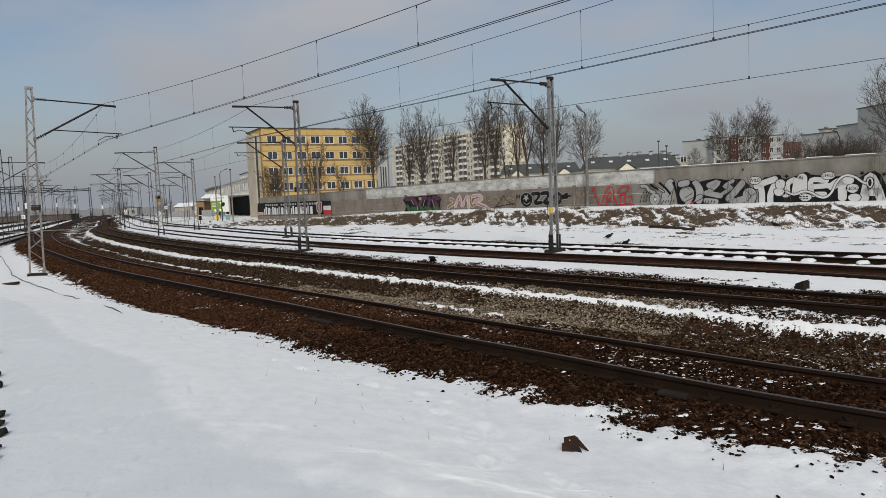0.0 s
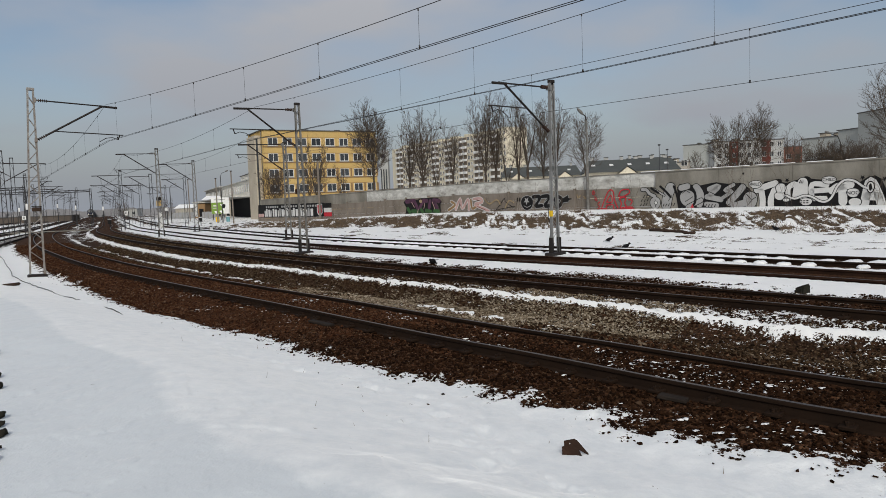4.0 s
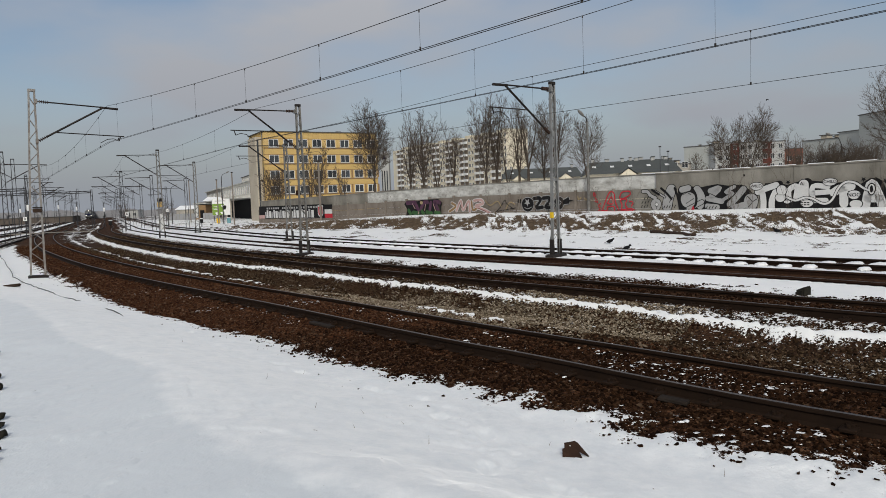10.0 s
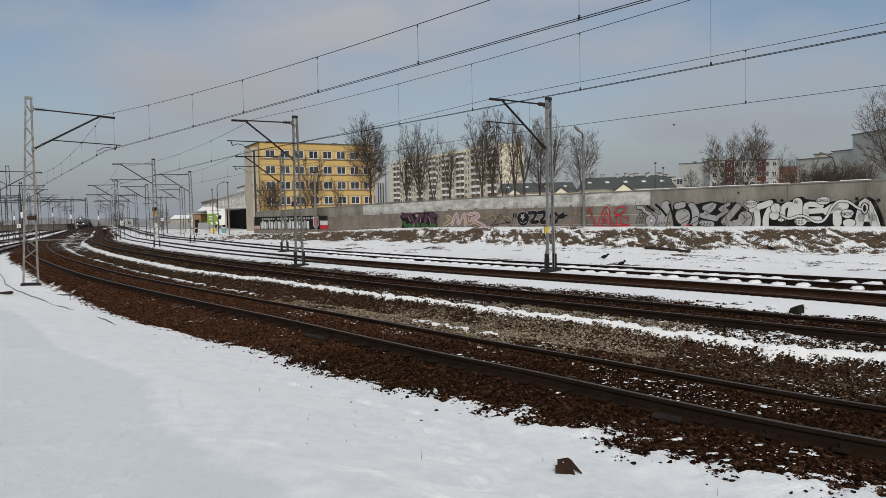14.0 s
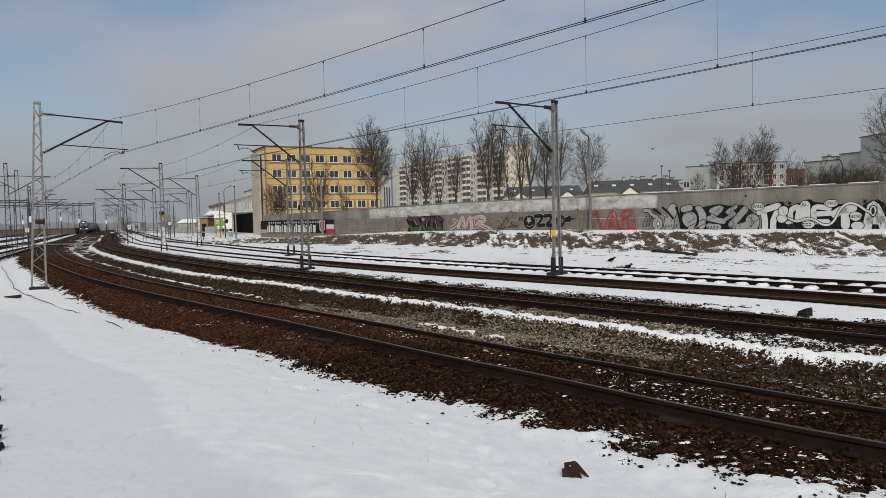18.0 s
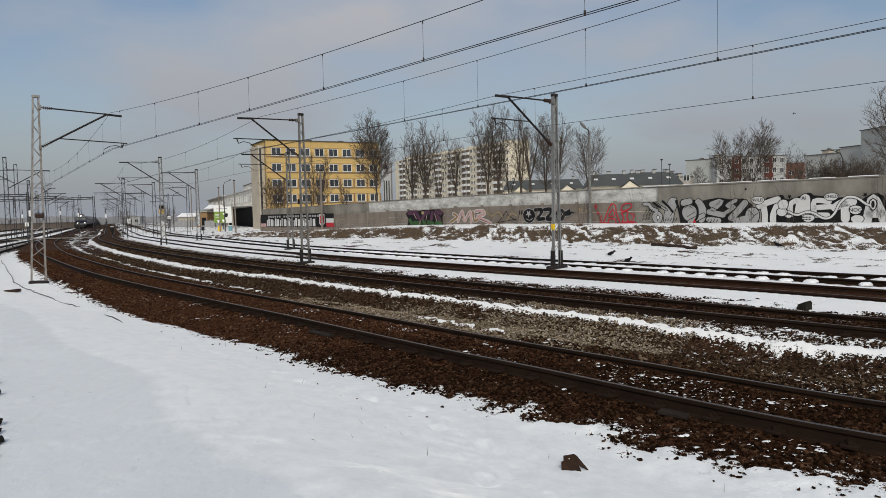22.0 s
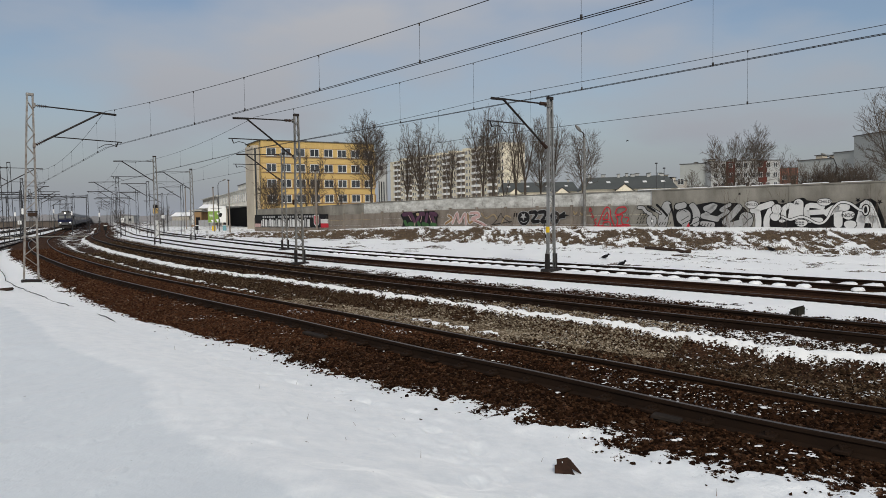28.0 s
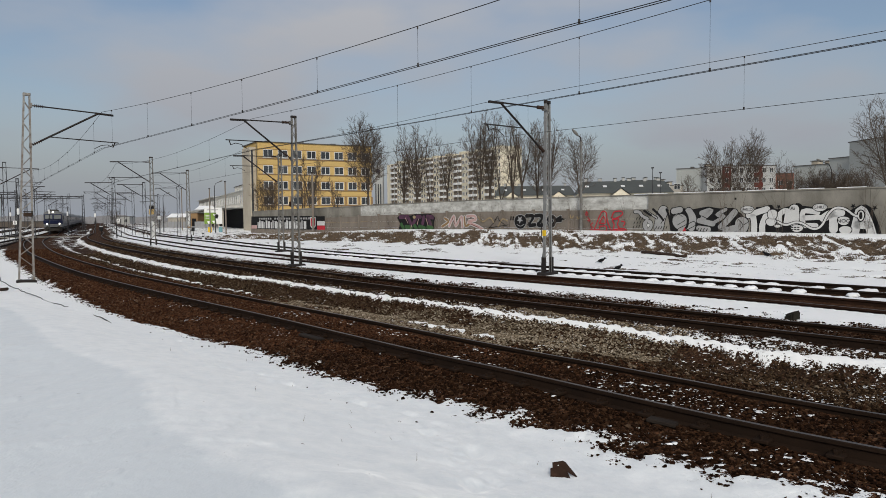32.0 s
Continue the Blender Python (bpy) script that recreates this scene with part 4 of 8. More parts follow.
def star(bm, c, r, y):
    bm.faces.new([bm.verts.new((c[0] + (r if k % 2 else r * 0.42) * math.cos(math.pi * k / 5 + 0.3), y, c[1] + (r if k % 2 else r * 0.42) * math.sin(math.pi * k / 5 + 0.3))) for k in range(10)])


def words(txt, u, z, size, y, material, label):
    cu = bpy.data.curves.new("lettering", "FONT")
    cu.body, cu.size, cu.extrude, cu.align_x = txt, size, 0.002, "CENTER"
    tmp = bpy.data.objects.new("lettering", cu)
    scene.collection.objects.link(tmp)
    me = bpy.data.meshes.new_from_object(tmp.evaluated_get(bpy.context.evaluated_depsgraph_get()))
    bpy.data.objects.remove(tmp)
    me.materials.clear()
    me.materials.append(material)
    ob = new("painted_word", me)
    ob.matrix_basis = WALL_M @ Matrix.Translation((u, y, z)) @ Matrix.Rotation(math.pi / 2, 4, "X")
    return tagged(ob, label, "graffiti", "graffiti on the wall")


def touching(paths, gap):
    """Groups the lines that touch one another."""
    groups = []
    for p in paths:
        dense = [(a[0] + (b[0] - a[0]) * k / 6, a[1] + (b[1] - a[1]) * k / 6) for a, b in zip(p, p[1:]) for k in range(7)]
        hit = [g for g in groups if any((a - c) ** 2 + (b - d) ** 2 < gap * gap for a, b in dense for c, d in g[1])]
        merged = ([p], dense)
        for g in hit:
            merged = (g[0] + merged[0], g[1] + merged[1])
            groups.remove(g)
        groups.append(merged)
    return [g[0] for g in groups]


def letter(g, fill, paths, w, y, rim=0.045, cast=None, edge="black_paint", blobs=()):
    """One painted letter: cast shade and outline in one mesh, its fill on top; paths run in metres along and up the wall."""
    bm = bmesh.new()
    for p in paths:
        if cast:
            for k in (0.5, 1.0):
                stroke(bm, [(a + cast[0] * k, b + cast[1] * k) for a, b in p], w + rim, y + 0.0008)
        stroke(bm, p, w + 2 * rim, y)
    for c, rx, rz in blobs:
        blob(bm, c, rx + rim, rz + rim, y, 0.03)
    lt = part("letter", bm, M[edge], g)
    for group in touching(paths, w * 0.95):
        bm = bmesh.new()
        for p in group:
            stroke(bm, p, w, y - 0.004)
        part("letter_fill", bm, M[fill], lt)
    for c, rx, rz in blobs:
        bm = bmesh.new()
        blob(bm, c, rx, rz, y - 0.0045, 0.03)
        part("letter_fill", bm, M[fill], lt)


def marks(g, name, material, paths, w, y):
    """Separate painted lines."""
    for p in paths:
        bm = bmesh.new()
        stroke(bm, p, w, y)
        part(name, bm, M[material], g)


def bubble(g, c, rx, rz, y, fill="white_paint", rim=0.03):
    bm = bmesh.new()
    blob(bm, c, rx + rim, rz + rim, y, 0.04)
    b = part("bubble", bm, M["black_paint"], g)
    bm = bmesh.new()
    blob(bm, c, rx, rz, y - 0.004, 0.04)
    part("bubble_fill", bm, M[fill], b)


def field(g, name, material, pts, y):
    bm = bmesh.new()
    bm.faces.new([bm.verts.new((a, y, b)) for a, b in pts])
    part(name, bm, M[material], g)


def build_graffiti():
    # white letters on black
    g = thing("graffiti", WALL_M, "large white block letters with thick black shadows painted on concrete", "graffiti", "graffiti on the wall")
    field(g, "painted_ground", "black_paint", [(11.32, 1.78), (11.60, 2.31), (12.29, 2.31), (12.72, 2.17), (13.34, 2.34), (13.80, 2.37), (14.60, 2.25), (15.13, 2.19), (15.81, 2.25), (16.18, 2.08), (16.59, 2.34), (16.87, 2.26), (17.23, 1.78), (17.43, 1.33), (17.48, 0.87), (11.32, 0.90)], -0.010)
    letter(g, "white_paint", [[(11.20, 1.86), (11.65, 2.03), (12.17, 2.19)], [(11.49, 0.92), (11.50, 1.37), (11.44, 1.78)]], 0.32, -0.0160, 0.04, (0.17, 0.05))
    letter(g, "white_paint", [[(11.94, 0.92), (11.94, 1.37), (12.12, 1.81)]], 0.32, -0.0172, 0.04, (0.17, 0.05))
    letter(g, "white_paint", [[(12.83, 1.35), (12.83, 1.90), (13.22, 2.10), (13.17, 1.50)]], 0.27, -0.0184, 0.04, (0.17, 0.05))
    letter(g, "white_paint", [[(13.55, 1.51), (13.55, 2.17)]], 0.49, -0.0196, 0.04, (0.17, 0.05))
    letter(g, "white_paint", [[(14.00, 1.34), (14.00, 2.04), (14.69, 2.00)], [(14.00, 1.71), (14.76, 1.75)], [(14.04, 1.33), (14.61, 1.32)]], 0.26, -0.0208, 0.04, (0.17, 0.05))
    letter(g, "white_paint", [[(14.97, 1.70), (15.30, 1.91), (15.76, 1.97)], [(15.44, 1.14), (15.43, 1.83)]], 0.40, -0.0220, 0.04, (0.17, 0.05))
    letter(g, "white_paint", [[(16.38, 0.91), (16.49, 1.53), (16.66, 2.11), (16.96, 1.52), (17.15, 0.90)], [(16.51, 1.38), (16.96, 1.37)]], 0.40, -0.0232, 0.04, (0.17, 0.05))
    letter(g, "white_paint", [], 0.2, -0.0300, 0.04, None, "black_paint", (((12.46, 1.90), 0.25, 0.27), ((12.39, 1.51), 0.26, 0.21), ((12.73, 1.29), 0.16, 0.08), ((15.98, 1.11), 0.28, 0.20)))
    deco = thing("graffiti", WALL_M, "white bubbles, stars and a long winding band beside white letters", "graffiti", "graffiti on the wall")
    bubble(deco, (11.13, 2.17), 0.34, 0.20, -0.0380)
    bubble(deco, (14.80, 2.24), 0.33, 0.18, -0.0380)
    bubble(deco, (15.90, 1.57), 0.28, 0.21, -0.0380)
    bubble(deco, (13.71, 1.18), 0.30, 0.18, -0.0380)
    letter(deco, "white_paint", [[(12.73, 1.53), (13.15, 1.35), (13.62, 1.49), (13.98, 1.43), (14.39, 1.19), (14.70, 1.18), (14.96, 1.42), (15.21, 1.93), (15.55, 2.21), (15.97, 2.14), (16.35, 1.85), (16.63, 1.75)]], 0.10, -0.0460, 0.03)
    letter(deco, "white_paint", [], 0.1, -0.0460, 0.05, None, "black_paint", (((16.66, 1.82), 0.14, 0.25),))
    field(deco, "dark_core", "black_paint", [(16.66 + 0.07 * math.cos(k * 0.524), 1.82 + 0.18 * math.sin(k * 0.524)) for k in range(12)], -0.0560)
    for c in ((12.79, 2.31), (12.42, 1.11), (15.14, 1.10), (16.32, 2.29), (17.25, 2.19)):
        bm = bmesh.new()
        star(bm, c, 0.14, -0.0560)
        part("star", bm, M["black_paint"], deco)
    marks(deco, "scrawl", "black_paint", [[(u, z), (u + 0.07, z)] for u in (13.30, 13.45, 13.60, 13.75) for z in (1.23, 1.12)], 0.05, -0.0560)
    words("WILD", 11.13, 2.10, 0.24, -0.0580, M["black_paint"], "hand-painted word WILD in a white bubble")
    words("CHILD", 14.81, 2.19, 0.21, -0.0580, M["black_paint"], "hand-painted word CHILD in a white bubble")
    words("Ai", 13.49, 2.13, 0.26, -0.0580, M["black_paint"], "small black painted letters Ai on a white letter")
    words("NOG", 15.90, 1.48, 0.25, -0.0580, M["black_paint"], "hand-painted word NOG in a white bubble")
    g = thing("graffiti", WALL_M, "silver and black spiky lettering sprayed on concrete", "graffiti", "graffiti on the wall")
    field(g, "painted_ground", "black_paint", [(6.51, 2.19), (6.65, 2.36), (7.27, 2.32), (7.97, 2.24), (8.37, 2.31), (8.92, 2.38), (9.53, 2.27), (10.32, 2.29), (10.79, 1.97), (11.16, 1.43), (11.18, 0.92), (9.52, 0.89), (6.55, 0.92)], -0.010)
    letter(g, "silver_paint", [[(5.79, 1.18), (5.91, 1.74), (6.09, 2.16)]], 0.62, -0.0160, 0.04, None, "black_paint", ())
    letter(g, "silver_paint", [[(6.77, 2.14), (7.17, 2.22)]], 0.35, -0.0172, 0.04, None, "black_paint", (((7.15, 1.54), 0.46, 0.46), ))
    letter(g, "silver_paint", [[(7.71, 2.11), (7.96, 1.70), (7.89, 1.20)]], 0.45, -0.0184, 0.04, None, "black_paint", ())
    letter(g, "silver_paint", [[(8.51, 2.01), (9.07, 2.16), (8.58, 1.71)], [(8.36, 1.58), (9.18, 1.40)], [(8.33, 1.15), (8.92, 1.08)]], 0.30, -0.0196, 0.04, None, "black_paint", ())
    letter(g, "silver_paint", [[(9.91, 2.20), (9.40, 1.90), (9.83, 1.85), (9.29, 1.50)]], 0.19, -0.0208, 0.04, None, "black_paint", ())
    letter(g, "silver_paint", [[(9.65, 1.22), (9.98, 1.55), (10.42, 2.04)], [(9.91, 1.05), (10.46, 1.17)]], 0.35, -0.0220, 0.04, None, "black_paint", ())
    letter(g, "silver_paint", [[(7.17, 1.01), (8.01, 1.39)]], 0.24, -0.0232, 0.04, None, "black_paint", ())
    letter(g, "silver_paint", [], 0.20, -0.0244, 0.04, None, "black_paint", (((10.83, 1.33), 0.38, 0.46), ))
    letter(g, "silver_paint", [], 0.20, -0.0256, 0.04, None, "black_paint", (((5.06, 1.30), 0.34, 0.36), ))
    letter(g, "silver_paint", [[(4.18, 2.13), (4.48, 2.10), (4.70, 1.85), (5.03, 1.71)]], 0.19, -0.0268, 0.04, None, "black_paint", ())
    letter(g, "silver_paint", [[(5.01, 2.12), (5.67, 1.74)]], 0.09, -0.0280, 0.04, None, "black_paint", ())
    marks(g, "line", "black_paint", [[(6.31, 2.25), (6.50, 1.73), (6.64, 1.00)], [(7.41, 2.19), (7.64, 1.81), (7.65, 1.31), (7.48, 1.09)], [(5.42, 2.27), (5.79, 1.96), (6.09, 1.62)], [(4.81, 2.19), (5.27, 1.91)]], 0.14, -0.0350)
    marks(g, "line", "black_paint", [[(6.85, 1.83), (7.09, 1.96), (7.33, 1.82)], [(7.03, 1.33), (7.50, 1.60)], [(8.53, 1.85), (8.87, 1.68)], [(10.64, 1.64), (10.90, 1.33), (10.71, 1.08)], [(10.90, 1.33), (11.15, 1.48)], [(9.36, 0.98), (9.69, 1.14)], [(10.06, 1.24), (10.38, 1.49)], [(5.06, 1.50), (5.08, 1.07)], [(5.94, 1.40), (6.19, 1.73)]], 0.035, -0.0360)
    bubble(g, (5.11, 1.30), 0.09, 0.10, -0.0400)
    marks(g, "scrawl", "black_paint", [[(4.26, 1.63), (4.34, 1.77)], [(4.47, 1.65), (4.55, 1.79)], [(4.65, 1.65), (4.73, 1.78)], [(4.10, 1.38), (4.18, 1.52)], [(4.31, 1.38), (4.39, 1.51)], [(4.52, 1.42), (4.60, 1.56)], [(4.04, 1.12), (4.12, 1.26)], [(4.25, 1.14), (4.33, 1.28)], [(4.44, 1.17), (4.52, 1.30)], [(5.59, 1.09), (5.66, 1.22)], [(5.76, 1.09), (5.84, 1.22)], [(5.94, 1.10), (6.01, 1.23)], [(6.11, 1.09), (6.18, 1.23)], [(6.28, 1.10), (6.35, 1.24)], [(8.26, 1.00), (8.33, 1.13)], [(8.44, 1.00), (8.51, 1.13)], [(8.62, 1.02), (8.69, 1.15)], [(8.80, 1.00), (8.87, 1.12)]], 0.045, -0.0400)
    field(g, "red_mark", "red_paint", [(7.33, 0.94), (7.48, 1.20), (7.57, 0.94)], -0.0420)
    g = thing("graffiti", WALL_M, "red outlined letters A and i sprayed on concrete boards", "graffiti", "graffiti on the wall")
    marks(g, "line", "red_paint", [[(1.18, 1.00), (1.72, 2.09), (2.09, 2.10), (2.19, 1.57), (2.44, 1.02)], [(1.59, 1.43), (1.91, 1.86), (2.02, 1.43), (1.59, 1.43)], [(1.59, 1.22), (2.07, 1.24), (2.13, 1.00)], [(1.18, 1.00), (1.53, 1.00), (1.62, 1.22)], [(2.50, 1.78), (2.70, 2.13), (3.22, 2.17), (3.27, 1.95), (2.78, 1.73), (2.50, 1.78)], [(2.56, 1.64), (3.03, 1.68), (2.94, 1.35), (3.10, 1.08)], [(2.56, 1.59), (2.69, 1.33), (2.60, 1.02)], [(2.60, 1.02), (3.35, 1.08), (3.61, 0.99)], [(1.07, 1.44), (0.89, 1.30), (1.04, 1.15), (0.92, 1.00)], [(1.03, 0.98), (2.24, 0.92), (3.48, 0.99)], [(0.58, 2.19), (0.70, 1.99), (0.52, 1.97), (0.58, 2.19)], [(0.69, 1.82), (0.87, 1.52), (0.66, 1.62)], [(3.22, 1.55), (3.49, 1.48), (3.37, 1.25)]], 0.075, -0.0640)
    g = thing("graffiti", WALL_M, "black block letters with a pale outline and an arrow", "graffiti", "graffiti on the wall")
    letter(g, "black_paint", [], 0.20, -0.0640, 0.045, None, "silver_paint", (((-5.15, 1.52), 0.56, 0.50), ))
    letter(g, "black_paint", [[(-4.57, 1.92), (-3.92, 1.90), (-4.38, 1.30), (-3.79, 1.30)]], 0.26, -0.0652, 0.045, None, "silver_paint", ())
    letter(g, "black_paint", [[(-3.71, 1.93), (-3.11, 1.91), (-3.52, 1.29), (-2.92, 1.31)]], 0.26, -0.0664, 0.045, None, "silver_paint", ())
    letter(g, "black_paint", [], 0.20, -0.0676, 0.045, None, "silver_paint", (((-2.32, 1.56), 0.42, 0.44), ))
    letter(g, "black_paint", [[(-2.00, 1.61), (-1.54, 1.83)], [(-2.00, 1.56), (-1.52, 1.60)]], 0.20, -0.0688, 0.045, None, "silver_paint", ())
    bm = bmesh.new()
    star(bm, (-5.18, 1.66), 0.30, -0.0760)
    part("star", bm, M["silver_paint"], g)
    field(g, "arrow", "black_paint", [(-1.93, 1.71), (-1.48, 1.98), (-1.54, 1.78), (-1.07, 1.70), (-1.55, 1.60), (-1.49, 1.45)], -0.0765)
    marks(g, "line", "silver_paint", [[(-4.47, 1.78), (-4.13, 1.75), (-4.37, 1.49)], [(-3.61, 1.79), (-3.28, 1.76), (-3.52, 1.50)], [(-2.52, 1.62), (-2.32, 1.72), (-2.13, 1.61), (-2.29, 1.44), (-2.52, 1.62)], [(-5.44, 1.31), (-5.12, 1.20), (-4.80, 1.33)]], 0.04, -0.0775)
    marks(g, "line", "black_paint", [[(-6.04, 1.86), (-6.06, 1.67)], [(-5.82, 1.86), (-5.84, 1.67)]], 0.12, -0.0650)
    g = thing("graffiti", WALL_M, "faded pink and white outlined lettering", "graffiti", "graffiti on the wall")
    letter(g, "brick_brown", [[(-13.46, 1.12), (-12.69, 1.51), (-13.13, 1.78)]], 0.20, -0.0640, 0.045, None, "white_paint")
    letter(g, "pink_paint", [[(-12.62, 1.18), (-12.07, 1.97), (-11.88, 1.20), (-11.17, 1.93), (-11.12, 1.11)]], 0.20, -0.0652, 0.045, None, "white_paint")
    letter(g, "brick_brown", [[(-10.88, 1.86), (-10.74, 1.19), (-10.11, 1.48)]], 0.20, -0.0664, 0.045, None, "white_paint")
    letter(g, "pink_paint", [[(-10.59, 1.92), (-9.83, 1.95), (-9.65, 1.67), (-10.48, 1.51), (-9.43, 1.15), (-8.95, 0.95)]], 0.20, -0.0676, 0.045, None, "white_paint")
    marks(g, "line", "red_wall", [[(-12.25, 1.80), (-12.00, 1.35)], [(-11.39, 1.76), (-11.49, 1.27)], [(-10.22, 1.85), (-9.85, 1.76)], [(-10.15, 1.33), (-9.35, 1.07)]], 0.05, -0.0740)
    g = thing("graffiti", WALL_M, "faint ochre and black scrawl on brown concrete", "graffiti", "graffiti on the wall")
    marks(g, "line", "black_paint", [[(-8.24, 1.06), (-7.73, 1.48), (-7.37, 1.89), (-7.19, 1.61), (-6.49, 1.21)], [(-8.36, 1.03), (-7.40, 1.16), (-6.31, 1.29)], [(-7.57, 1.70), (-7.81, 1.36)]], 0.05, -0.0640)
    marks(g, "line", "ochre_paint", [[(-9.40, 1.90), (-8.90, 1.52), (-8.14, 1.82), (-7.77, 1.45)], [(-7.32, 1.16), (-6.89, 1.71), (-6.41, 1.57)], [(-0.73, 1.94), (-0.64, 1.74), (-0.48, 1.89)], [(-0.18, 1.83), (-0.09, 1.71)], [(0.07, 1.90), (0.00, 1.73)]], 0.10, -0.0640)
    g = thing("graffiti", WALL_M, "dark plum and green painted field with letters", "graffiti", "graffiti on the wall")
    field(g, "field", "black_paint", [(-19.23, 1.84), (-18.81, 2.13), (-17.34, 2.04), (-16.85, 2.15), (-14.79, 2.15), (-14.25, 1.83), (-14.45, 1.53), (-14.43, 0.88), (-15.94, 0.82), (-19.02, 0.83), (-18.84, 1.38)], -0.0620)
    marks(g, "letter", "plum_paint", [[(-18.82, 1.90), (-17.75, 1.95)], [(-17.70, 1.85), (-17.38, 1.34)], [(-17.03, 1.37), (-16.61, 1.90), (-16.13, 1.92)], [(-15.86, 1.36), (-15.70, 1.88)], [(-15.27, 1.94), (-14.57, 1.87)], [(-15.14, 1.78), (-14.83, 1.28)]], 0.34, -0.0660)
    marks(g, "letter", "green_paint", [[(-18.64, 1.28), (-18.40, 0.99)], [(-18.04, 1.09), (-17.29, 1.02)], [(-16.89, 1.17), (-16.65, 0.95)], [(-16.26, 1.11), (-15.64, 0.98)], [(-15.21, 1.07), (-14.66, 1.01)]], 0.34, -0.0670)
    marks(g, "line", "pink_paint", [[(-18.11, 1.83), (-17.77, 1.40)], [(-16.38, 1.74), (-16.54, 1.27)], [(-15.42, 1.79), (-15.16, 1.22)], [(-17.26, 1.24), (-17.39, 0.95)]], 0.06, -0.0690)
    bubble(g, (-16.91, 1.90), 0.2, 0.14, -0.0700, "ochre_paint")
    # supporters' banner: black field, white bars, small bars above, a shield
    ban = thing("graffiti", WALL_M, "black, white and red painted banner field with a shield", "graffiti", "graffiti on the wall")
    for x0, x1, z0, z1, m, n in ((-45.9, -32.0, 0.72, 2.1, "black_paint", "black_field"), (-32.0, -30.6, 1.58, 2.05, "black_paint", "upper_stripe"), (-32.0, -30.6, 1.14, 1.57, "white_paint", "white_stripe"), (-32.0, -30.6, 0.72, 1.13, "red_paint", "red_stripe"), (-45.9, -44.6, 0.72, 1.1, "pink_paint", "faded_patch")):
        bm = bmesh.new()
        box(bm, ((x0 + x1) / 2, -0.060 - (0.004 if n == "faded_patch" else 0), (z0 + z1) / 2), (x1 - x0, 0.006, z1 - z0))
        part(n, bm, M[m], ban)
    x0 = -44.4
    for k in range(21):
        wd = 0.22 + 0.13 * ((k * 7) % 3)
        bm = bmesh.new()
        z = 1.16 + 0.05 * ((k * 5) % 3 - 1)
        box(bm, (x0 + wd / 2, -0.068, z), (wd, 0.006, 0.68 + 0.09 * ((k * 5) % 3)))
        part("bar", bm, M["silver_paint" if k % 4 == 3 else "white_paint"], ban)
        x0 += wd + 0.11 + 0.08 * (k % 2)
    for k in range(20):
        bm = bmesh.new()
        box(bm, (-43.9 + k * 0.5 + (0.5 if k > 5 else 0) + (0.4 if k > 12 else 0), -0.068, 1.84), (0.32, 0.006, 0.2))
        part("small_bar", bm, M["silver_paint"], ban)
    for sc, mt, yy in ((1.0, "white_paint", -0.076), (0.78, "red_paint", -0.080), (0.4, "white_paint", -0.084)):
        bm = bmesh.new()
        bm.faces.new([bm.verts.new((-32.75 + a * sc, yy, 1.38 + b * sc)) for a, b in ((-0.5, 0.62), (-0.5, -0.3), (0, -0.72), (0.5, -0.3), (0.5, 0.62))])
        part("shield", bm, M[mt], ban, "red and white shield shape")


build_graffiti()


def gz(x, y):
    return float(ground_z(np.array([float(x)]), np.array([float(y)]))[0][0])


# ---- buildings ----
def window_meshes(w, h, mull=1, depth=0.12, t=0.05):
    """Pane and frame of a window, in x and z, facing -y."""
    bm = bmesh.new()
    box(bm, (0, -0.01, 0), (w, 0.06, h))
    pane = bpy.data.meshes.new("pane")
    bm.to_mesh(pane)
    bm.free()
    pane.materials.append(M["glass"])
    bm = bmesh.new()
    for sx in (-1, 1):
        box(bm, (sx * (w / 2 - t / 2), -0.05, 0), (t, depth, h))
    for sz in (-1, 1):
        box(bm, (0, -0.05, sz * (h / 2 - t / 2)), (w, depth - 0.004, t))
    for k in range(mull):
        box(bm, (-w / 2 + w * (k + 1) / (mull + 1), -0.05, 0), (t, depth - 0.008, h))
    fr = bpy.data.meshes.new("window_frame")
    bm.to_mesh(fr)
    bm.free()
    fr.materials.append(M["frame_white"])
    return pane, fr


def put_window(parent, meshes, x, y, z, rz=0.0):
    p = new("window", meshes[0])
    p.parent = parent
    p.matrix_basis = pose(x, y, z, 0, 0, rz)
    f = new("window_frame", meshes[1])
    f.parent = p
    return p


